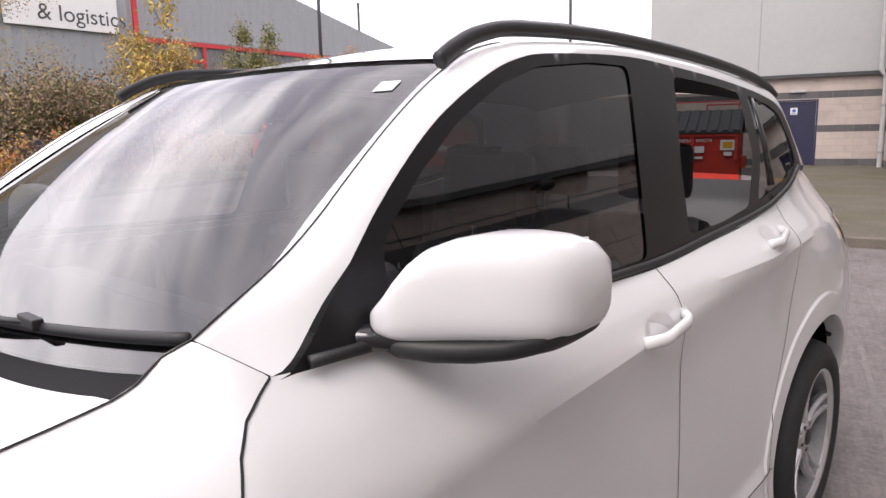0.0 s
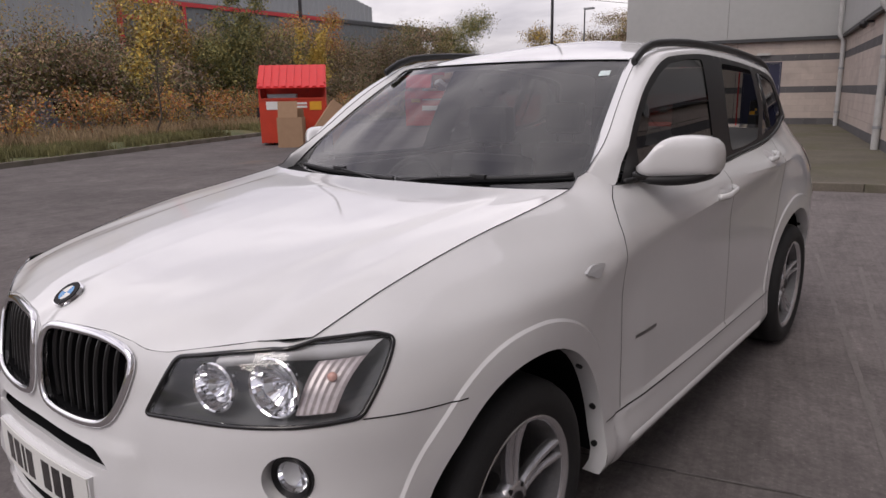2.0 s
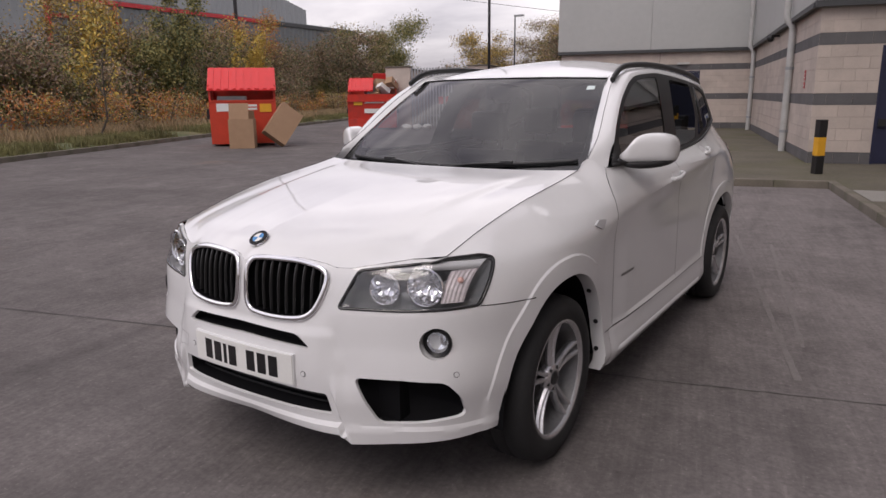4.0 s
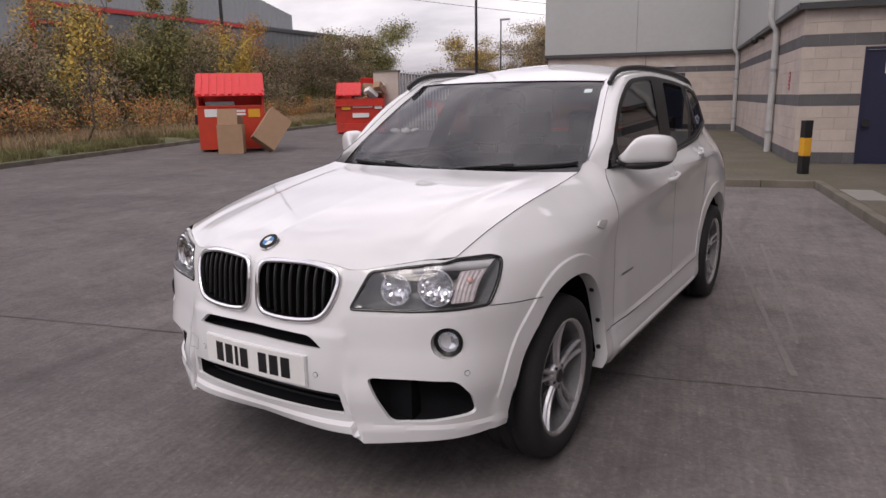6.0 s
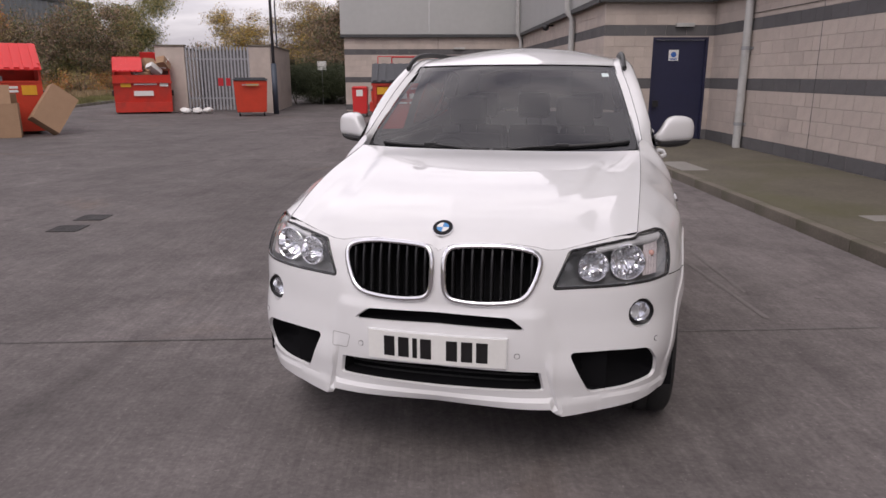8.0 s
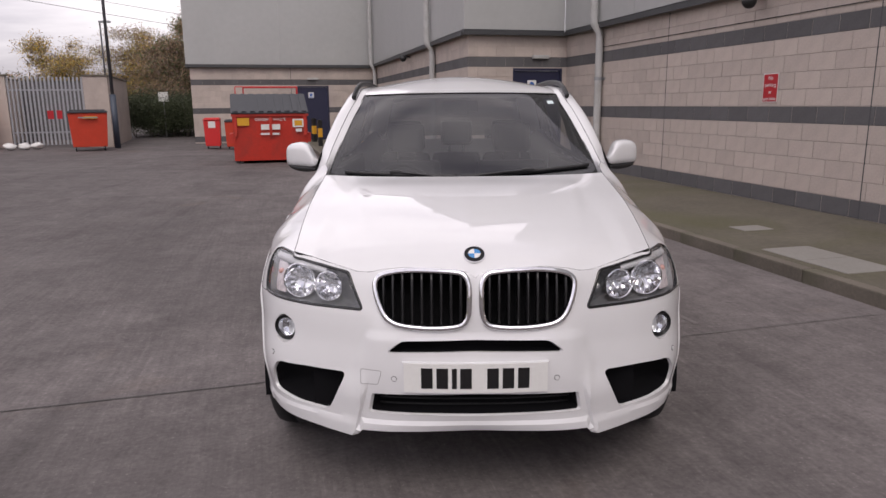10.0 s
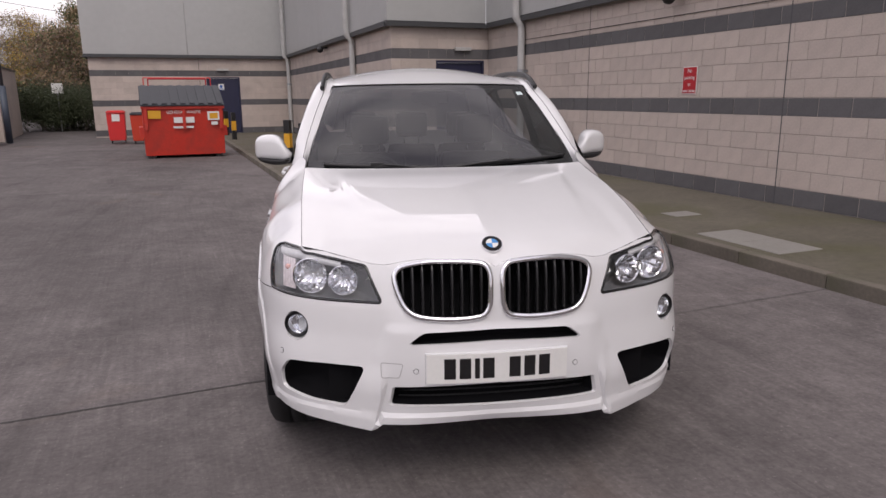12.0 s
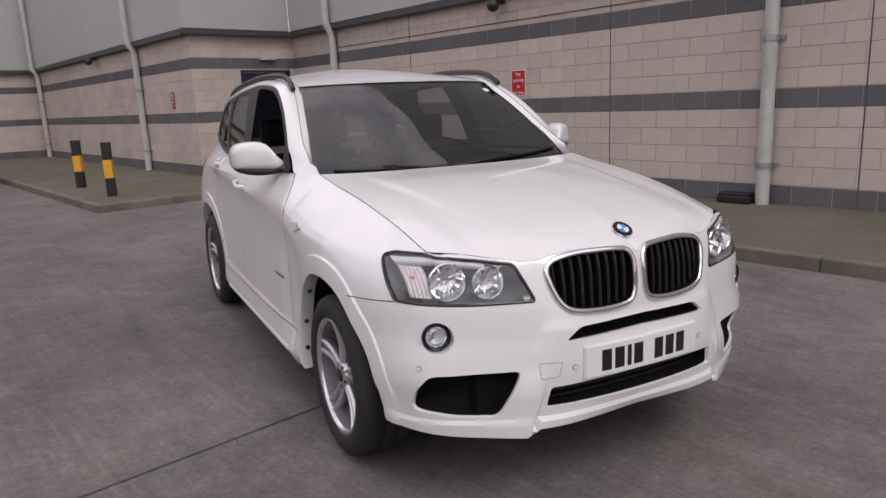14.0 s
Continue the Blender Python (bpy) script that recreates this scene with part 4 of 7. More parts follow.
# both halves in one sheet, so that the nose has no middle edge
full = [(a, z) for a, z in outline[1:]]
full_out = [(-a, z) for a, z in outline[::-1] if a > 1e-9] + [(a, z) for a, z in outline if a > 1e-9]
all_holes = [h * np.array([sgn, 1]) for h in holes for sgn in (1, -1)] + [loop_slot, loop_low]
seams = [seam_bumper, seam_door, seam_b, seam_r, seam_sill]
folds = [[(s_at_y(y), float(CREASE(y))) for y in np.linspace(0.34, 3.0, 60)], [(s_at_y(y), float(CREASE(y)) - 0.016) for y in np.linspace(0.36, 3.0, 60)]]
for wy, a0, a1 in ((0.0, 2.95, 0.05), (WB, 3.0, 0.15)):
    for r in (FLARE, FLARE + 0.008):
        folds.append([(s_at_y(wy + r * math.cos(a)), WHEEL_Z + r * math.sin(a)) for a in np.linspace(a0, a1, 50)])
for z in (0.742, 0.73):
    folds.append([(s_for(z, x=x), z) for x in np.linspace(0.42, 0.86, 24)])
for o in (0.0, 0.012):
    folds.append([(s_for(z, x=0.4 + o + 0.25 * max(0, 0.5 - z)), z) for z in np.linspace(0.55, 0.345, 14)])
for o in (0.0, 0.015):
    folds.append([(s_for(z, x=0.445 - o - 0.35 * max(0, z - 0.6)), z) for z in np.linspace(0.4, 0.7, 12)])
folds.append([(s_at_y(0.56), 0.33), (s_at_y(2.28), 0.325)])
V, T = web(full_out, all_holes, 0.018, [np.array(l) * np.array([sg, 1]) for l in seams + folds for sg in (1, -1)])
P3 = skin(V[:, 0], V[:, 1])
cen = V[T].mean(1)


def past(line, c):
    """Whether a point lies to the rear of an upright line."""
    p = np.array(line)[::-1]
    return np.abs(c[:, 0]) > np.interp(c[:, 1], p[:, 1], p[:, 0])


zs_bump = np.interp(np.abs(cen[:, 0]), [p[0] for p in seam_bumper], [p[1] for p in seam_bumper])
is_bump = (np.abs(cen[:, 0]) < _lo + 0.002) | ((cen[:, 1] < zs_bump) & (np.abs(cen[:, 0]) < s_at_y(0)))
sill = np.interp(np.abs(cen[:, 0]), [p[0] for p in seam_sill], [p[1] for p in seam_sill])
dd, db, dr = past(seam_door, cen), past(seam_b, cen), past(seam_r, cen)
below = (cen[:, 1] < sill) & (np.abs(cen[:, 0]) > s_at_y(0.3)) & (np.abs(cen[:, 0]) < s_at_y(2.5))
zone = np.where(is_bump, 0, np.where(below, 5, np.where(~dd, 1, np.where(~db, 2, np.where(~dr, 3, 4)))))
shell("front_bumper", P3, T[zone == 0], M_paint, car, crisp=24)
doors = {}
for k, nm in ((1, "front_wing"), (2, "front_door"), (3, "rear_door"), (4, "rear_quarter"), (5, "side_sill")):
    for sg in (1, -1):
        sel = (zone == k) & (cen[:, 0] * sg > 0)
        doors[k, sg] = shell(nm, P3, T[sel], M_paint, car, crisp=20)
for sg in (1, -1):
    for l in seams[:4]:
        seam("panel_gap", [(a * sg, z) for a, z in l], 0.003, car, M_gloss)
    seam("panel_gap", [(a * sg, z) for a, z in seam_sill], 0.004, car, M_trim)
    tube("bonnet_gap", [Vector((sg * (p.x + 0.0012), p.y, p.z + 0.0012)) for p in [skin1(a, z) for a, z in dense(top[N_FRONT - 1:], 0.01, False)]], 0.0013, M_gloss, car, seg=6)

# --- bonnet: a patch stretched between its four edges ---
def curve_at(pts, q):
    p = np.array(pts, float)
    u = np.concatenate([[0], np.cumsum(np.linalg.norm(np.diff(p, axis=0), axis=1))])
    return np.stack([np.interp(np.asarray(q) * u[-1], u, p[:, k]) for k in range(3)], -1)


front_pts = [tuple(p) for p in bonnet_edge[:N_FRONT + 1]]
side_pts = [tuple(p) for p in bonnet_edge[N_FRONT:]]
front_pts[0] = (0.0, front_pts[0][1], front_pts[0][2])
X_MAX, Y_END, Z_END = side_pts[-1]


def rear_pt(u):
    r = abs(u)
    return (u * (X_MAX - 0.012 * r ** 8), 0.432 + (Y_END - 0.432) * r ** 5, 1.154 + (Z_END - 1.154) * r ** 2)


NU, NT = 45, 72
us = np.linspace(0, 1, NU)
F_, R_ = curve_at(front_pts, us), np.array([rear_pt(u) for u in us])
R_[-1] = side_pts[-1]
ts = np.linspace(0, 1, NT) ** 1.25
S_ = curve_at(side_pts, ts)
# the dip over the badge fades out just behind the leading edge
F_top = F_.copy()
F_top[:, 2] = np.maximum(F_[:, 2], np.interp(0.13, F_[:, 0], F_[:, 2]))
near = np.clip(ts / 0.09, 0, 1)
near = near * near * (3 - 2 * near)
F_t = F_[None] * (1 - near)[:, None, None] + F_top[None] * near[:, None, None]
mid_y = F_[0, 1] + (R_[0, 1] - F_[0, 1]) * ts
RISE = smooth_table([0, 0.06, 0.13, 0.25, 0.4, 0.56, 0.8, 1], [0, 0.2, 0.35, 0.5, 0.63, 0.74, 0.9, 1])
mid_z = F_t[:, 0, 2] + (R_[0, 2] - F_t[:, 0, 2]) * RISE(ts)
M_ = np.stack([np.zeros(NT), mid_y, mid_z], 1)
b0 = ((1 - ts) ** 1.6)[:, None, None]
b1 = 1 - b0
w = (us ** 2)[None, :, None]
mix = b0 * F_t + b1 * R_[None] + (1 - w) * (M_[:, None] - b0 * F_t[:, :1] - b1 * R_[0]) + w * (S_[:, None] - b0 * F_[-1] - b1 * R_[-1])
def ease(q):
    q = np.clip(q, 0, 1)
    return q * q * (3 - 2 * q)


# a fold on each side that fades out towards the lamps
ridge = 0.4 + 0.17 * ts[:, None]
step = np.clip((mix[..., 0] - ridge) / 0.045, 0, 1)
mix[..., 2] += 0.009 * (1 - step * step * (3 - 2 * step)) * ease((ts[:, None] - 0.12) / 0.5) * ease((1 - us[None, :]) / 0.35) * ease((1 - ts[:, None]) / 0.25)
hood = np.concatenate([mix[:, :0:-1] * np.array([-1, 1, 1]), mix], 1)
NW = hood.shape[1]
Ph = hood.reshape(-1, 3) + np.array([0, 0, 0.001])
Th = []
for i in range(NT - 1):
    for j in range(NW - 1):
        a = i * NW + j
        Th += [(a, a + 1, a + NW), (a + 1, a + NW + 1, a + NW)]


def bonnet_z(x, y):
    return np.interp(y, mix[:, 0, 1], mix[:, 0, 2])


bonnet = shell("bonnet", Ph, Th, M_paint, car)
bm = B()
prev = None
for x, y, z in hood[-1]:
    row = [bm.verts.new((x, y, z + 0.001)), bm.verts.new((x, y + 0.012, z - 0.02))]
    if prev:
        bm.faces.new((prev[0], row[0], row[1], prev[1]))
    prev = row
part("bonnet_lip", bm, M_paint, bonnet, smooth=True)

# --- windows, pillars and roof ---
def glass_x(y, z):
    return 0.838 - 0.27 * (z - 1.169) - 0.2 * np.maximum(0, z - 1.3) ** 2 - 0.02 * np.maximum(0, y - 1.7) ** 2


RIM_O = [(0.655, 1.164), (0.763, 1.247), (0.885, 1.36), (1.035, 1.468), (1.2, 1.548), (1.32, 1.588), (1.45, 1.608), (1.77, 1.624), (2.05, 1.616), (2.45, 1.592), (2.8, 1.558), (2.98, 1.515), (3.04, 1.41), (3.07, 1.3)]
RIM_I = [(0.737, 0.648, 1.2), (0.722, 0.706, 1.247), (0.685, 0.865, 1.362), (0.648, 1.025, 1.468), (0.615, 1.165, 1.55), (0.603, 1.27, 1.6), (0.6, 1.42, 1.628), (0.6, 1.77, 1.65),
         (0.597, 2.05, 1.654), (0.59, 2.45, 1.644), (0.58, 2.85, 1.618), (0.565, 3.2, 1.585), (0.59, 3.36, 1.43), (0.67, 3.42, 1.24)]
ti = np.linspace(0, 1, len(RIM_O))
tt = np.linspace(0, 1, 90)
Oyz = catmull(ti, np.array(RIM_O), tt)
Ixyz = catmull(ti, np.array(RIM_I), tt)
O3 = np.stack([glass_x(Oyz[:, 0], Oyz[:, 1]) + 0.004, Oyz[:, 0], Oyz[:, 1]], 1)
foot = np.clip(1 - tt / 0.1, 0, 1)
O3[:, 0] = O3[:, 0] * (1 - foot) + foot * (skin(np.array([s_for(float(z), y=float(y)) for y, z in Oyz]), Oyz[:, 1])[:, 0])
m_ = 9
knee = skin1(s_for(1.212, y=0.593), 1.212)
strip = []
for w in np.linspace(0, 1, m_):
    q = O3 * (1 - w) + Ixyz * w
    bulge = np.stack([np.full(90, 0.5), -0.25 * (tt < 0.4) + 0.5 * (tt > 0.8), np.full(90, 0.75)], 1) * 0.022 * math.sin(math.pi * w) ** 0.7
    low = O3[0] * (1 - w / 0.75) + np.array(knee) * (w / 0.75) if w < 0.75 else np.array(knee) * (1 - w) / 0.25 + Ixyz[0] * (w - 0.75) / 0.25
    k = np.clip(tt / 0.14, 0, 1)[:, None]
    k = k * k * (3 - 2 * k)
    strip.append(q + bulge * k + (low - q[0]) * (1 - k))
strip = np.array(strip)
Vs = strip.transpose(1, 0, 2).reshape(-1, 3)
Ts = []
for i in range(89):
    for j in range(m_ - 1):
        a = i * m_ + j
        Ts += [(a, a + m_, a + 1), (a + 1, a + m_, a + m_ + 1)]
for sg in (1, -1):
    shell("roof_pillar", Vs if sg > 0 else mirror(Vs), Ts, M_paint, car, flip=sg < 0)

    # white corner between the wing, the bonnet and the screen
    line_o = [np.array(skin1(a, z)) for a, z in [top[-1]] + corner]
    line_i = [np.array((0.748, 0.56, 1.135)), np.array((0.747, 0.585, 1.15)), np.array((0.744, 0.61, 1.172)), Ixyz[0]]
    Vc_, Tc_ = [], []
    for k, (o, n_) in enumerate(zip(line_o, line_i)):
        for w in np.linspace(0, 1, 6):
            Vc_.append(o * (1 - w) + n_ * w + np.array([0.0, -0.004, 0.008]) * math.sin(math.pi * w))
    for k in range(3):
        for j in range(5):
            a = k * 6 + j
            Tc_ += [(a, a + 1, a + 6), (a + 1, a + 7, a + 6)]
    shell("cowl_corner", Vc_ if sg > 0 else mirror(Vc_), Tc_, M_paint, car)

# roof skin between the two side rails
top_i = [k for k in range(90) if 1.2 <= Ixyz[k, 1] <= 3.25 and Ixyz[k, 2] > 1.57]
rx, ry, rz = Ixyz[top_i].T
ys_ = np.linspace(0, 1, 48)
Vr, Tr = [], []
na = 41
for t in ys_:
    for a in np.linspace(-1, 1, na):
        y = (1.30 - 0.1 * a * a) * (1 - t) + (3.3 - 0.08 * a * a) * t
        k = np.interp(y, ry, rx)
        z = np.interp(y, ry, rz) + (0.012 + 0.06 * min(1, max(0, (y - 1.25) / 0.7)) ** 0.8) * (1 - a * a)
        q = abs(a) ** 2.4  # the front edge lies on the top of the screen
        g0 = Vector((a * 0.601, 1.15 * (1 - q) + 1.24 * q - 0.006, 1.6 * (1 - q) + 1.59 * q + 0.003))
        b_ = max(0.0, 1 - t / 0.14) ** 1.5
        Vr.append(tuple(Vector((a * k, y, z)) * (1 - b_) + g0 * b_))
for i in range(47):
    for j in range(na - 1):
        a = i * na + j
        Tr += [(a, a + 1, a + na), (a + 1, a + na + 1, a + na)]
shell("roof", Vr, Tr, M_paint, car)
# tail
Vq, Tq = [], []
for t in np.linspace(0, 1, 12):
    for a in np.linspace(-1, 1, 21):
        e0, e1 = (0.565, 3.24, 1.585), (0.67, 3.46, 1.22)
        x, y, z = (e0[k] * (1 - t) + e1[k] * t for k in range(3))
        Vq.append((a * x, y + 0.05 * (1 - a * a), z + 0.02 * (1 - a * a)))
for i in range(11):
    for j in range(20):
        a = i * 21 + j
        Tq += [(a, a + 1, a + 21), (a + 1, a + 22, a + 21)]
M_pane = tinted_pane("tinted_side_glass", (0.2, 0.21, 0.21))
M_screen = tinted_pane("windscreen_glass", (0.32, 0.335, 0.335), 0.125)
shell("rear_window", Vq, Tq, M_pane, car)

# windscreen
na, nb = 41, 26
E_side = np.array([(0.747, 0.592, 1.150), (0.722, 0.704, 1.243), (0.685, 0.869, 1.36), (0.648, 1.029, 1.466), (0.613, 1.186, 1.56), (0.601, 1.24, 1.59)])
C_mid = np.array([(0, 0.49, 1.11), (0, 0.605, 1.215), (0, 0.77, 1.345), (0, 0.92, 1.455), (0, 1.075, 1.556), (0, 1.15, 1.6)])
q = np.linspace(0, 1, 6)
es, cm = catmull(q, E_side, np.linspace(0, 1, nb)), catmull(q, C_mid, np.linspace(0, 1, nb))
Vw, Tw = [], []
for i in range(nb):
    for a in np.linspace(-1, 1, na):
        k = abs(a) ** 2.4
        Vw.append((a * es[i][0], cm[i][1] * (1 - k) + es[i][1] * k, cm[i][2] * (1 - k) + es[i][2] * k))
for i in range(nb - 1):
    for j in range(na - 1):
        a = i * na + j
        Tw += [(a, a + 1, a + na), (a + 1, a + na + 1, a + na)]
screen = shell("windscreen", Vw, Tw, M_screen, car, "tinted windscreen reflecting the sky")
screen.visible_shadow = False


def screen_pt(a, b, lift=0.0):
    i = b * (nb - 1)
    i0 = min(int(i), nb - 2)
    f = i - i0
    e, c = es[i0] * (1 - f) + es[i0 + 1] * f, cm[i0] * (1 - f) + cm[i0 + 1] * f
    k = abs(a) ** 2.4
    return Vector((a * e[0], c[1] * (1 - k) + e[1] * k - lift * 0.64, c[2] * (1 - k) + e[2] * k + lift * 0.77))


def screen_patch(name, a0, a1, b0, b1, lift, material, parent, n=24):
    bm = B()
    g = [[bm.verts.new(screen_pt(a0 + (a1 - a0) * i / n, b0 + (b1 - b0) * j / 6, lift)) for j in range(7)] for i in range(n + 1)]
    for i in range(n):
        for j in range(6):
            bm.faces.new((g[i][j], g[i + 1][j], g[i + 1][j + 1], g[i][j + 1]))
    return part(name, bm, material, parent, smooth=True)


screen_patch("frit_band", -1, 1, 0.0, 0.1, -0.004, M_gloss, screen)
for sg in (1, -1):
    screen_patch("frit_band", sg * 0.965, sg * 1.0, 0.05, 0.955, -0.004, M_gloss, screen, 3)
    tube("screen_seal", [screen_pt(sg * 1.005, b, 0.002) for b in np.linspace(0.0, 1.0, 24)], 0.003, M_gloss, car)
screen_patch("tax_disc", 0.862, 0.925, 0.725, 0.77, 0.002, mat("sticker_paper", (0.62, 0.72, 0.72), 0.5, vary=0.1, scale=60), screen, 4)

# side glass
rimO = np.array([(y, z) for y, z in Oyz])
low_edge = [(y, float(BELT(y)) + 0.002) for y in np.linspace(3.05, 0.68, 50)]
dlo = list(map(tuple, rimO)) + low_edge
PANE1 = [(0.85, 1.182), (0.862, 1.298), (0.97, 1.39), (1.09, 1.468), (1.24, 1.536), (1.38, 1.577), (1.6, 1.598), (1.775, 1.6), (1.69, 1.38), (1.63, 1.165), (1.2, 1.17)]
PANE2 = [(1.875, 1.19), (1.915, 1.36), (2.03, 1.588), (2.3, 1.577), (2.525, 1.562), (2.49, 1.36), (2.34, 1.215), (2.1, 1.195)]
PANE3 = [(2.61, 1.555), (2.575, 1.36), (2.44, 1.222), (2.78, 1.265), (3.0, 1.322), (2.985, 1.41), (2.94, 1.495), (2.8, 1.53)]
for sg in (1, -1):
    panes = [np.array(p) for p in (rounded(PANE1, 0.03), rounded(PANE2, 0.03), rounded(PANE3, 0.03))]
    Vd, Td = web(dlo, panes, 0.03)
    Pd = np.stack([sg * (glass_x(Vd[:, 0], Vd[:, 1]) + 0.0055), Vd[:, 0], Vd[:, 1]], 1)
    shell("window_surround", Pd, Td, M_surround, car, smooth=True)
    for k, p in enumerate(panes):
        if k == 1 and sg > 0:
            continue  # this window is wound down
        if k == 0 and sg < 0:
            continue
        Vp, Tp = web(p.mean(0) + (p - p.mean(0)) * 1.035, [], 0.04)
        Pp = np.stack([sg * (glass_x(Vp[:, 0], Vp[:, 1]) + 0.001), Vp[:, 0], Vp[:, 1]], 1)
        g = shell(("front_side_window", "rear_side_window", "quarter_window")[k], Pp, Tp, M_pane, car)
        g.visible_shadow = False
    # thin glossy strip along the foot of the windows
    tube("waist_strip", [(sg * (float(glass_x(y, BELT(y))) + 0.006), y, float(BELT(y)) + 0.012) for y in np.linspace(0.7, 3.0, 40)], 0.009, M_trim, car)
    # quarter divider
    tube("divider_bar", [(sg * (float(glass_x(y, z)) + 0.003), y, z) for y, z in ((2.66, 1.545), (2.66, 1.4), (2.62, 1.26))], 0.014, M_gloss, car, 0.4)
    # roof rail
    rr = [(0.664, 1.15, 1.578), (0.66, 1.2, 1.606), (0.655, 1.28, 1.637), (0.65, 1.42, 1.66), (0.644, 1.8, 1.676), (0.638, 2.3, 1.668), (0.628, 2.8, 1.641), (0.615, 3.1, 1.61), (0.605, 3.25, 1.575)]
    rl = catmull(np.linspace(0, 1, len(rr)), np.array(rr), np.linspace(0, 1, 60))
    tube("roof_rail", [(sg * a, b, c) for a, b, c in rl], 0.0135, M_black, car, 1.25, seg=10)
    # seam down the screen pillar and the joint to the wing
    gap = [Vector(q) for q in line_o] + [Vector(q) for q in strip[6, 2:40]]
    tube("pillar_gap", [Vector((sg * (q.x + 0.0008), q.y - 0.0006, q.z + 0.0008)) for q in gap], 0.0015, M_gloss, car, seg=6)
    tube("wing_joint", [Vector((sg * q[0], q[1], q[2])) for q in strip[0:7, 0]], 0.0014, M_trim, car, seg=6)
# --- recesses behind the openings of the nose ---
# near-black puts deep shade into the shallow intake backs; also black arch liners
M_cave = mat("dark_recess", (0.005, 0.005, 0.006), 0.8, spec=0.1)
M_lampbed = mat("lamp_bed_grey", (0.2, 0.205, 0.215), 0.3, 0.3, vary=0.1, scale=20)
M_bowl = mat("bright_reflector", (0.88, 0.88, 0.9), 0.07, 1.0)
M_lens = tinted_pane("clear_lens", (0.93, 0.94, 0.95))
M_mesh = mat("intake_black", (0.01, 0.01, 0.011), 0.55, vary=0.2, scale=60, bump=0.4, bscale=260)

M_brow = mat("silver_lamp_trim", (0.58, 0.58, 0.59), 0.4)
M_indic = mat("clear_facets", (0.62, 0.56, 0.57), 0.2, 0.15, vary=0.3, scale=50)
M_amber = mat("amber_bulb", (0.75, 0.42, 0.36), 0.2, coat=0.6)


def ring_points(loop, depth, grow=0.0):
    c = loop.mean(0)
    out = []
    for a, z in loop:
        q = np.array([a, z]) + (c - np.array([a, z])) * grow
        out.append(skin1(*q) - normal_at(*q) * depth)
    return out


def recess(name, loop, depth, parent, wall, back, taper=0.06):
    bm = B()
    rings = [[bm.verts.new(p) for p in ring_points(loop, d, g)] for d, g in ((0.0, 0.0), (0.012, 0.02), (depth, taper))]
    n = len(loop)
    for A, C in zip(rings[:-1], rings[1:]):
        for i in range(n):
            f = bm.faces.new((A[i], A[(i + 1) % n], C[(i + 1) % n], C[i]))
            f.material_index = 0 if A is rings[0] else 1
    mid = bm.verts.new(sum((v.co for v in rings[-1]), Vector()) / n)
    for i in range(n):
        f = bm.faces.new((rings[-1][i], rings[-1][(i + 1) % n], mid))
        f.material_index = 1
    bmesh.ops.recalc_face_normals(bm, faces=bm.faces[:])
    return part(name, bm, [wall, back], parent, smooth=True)


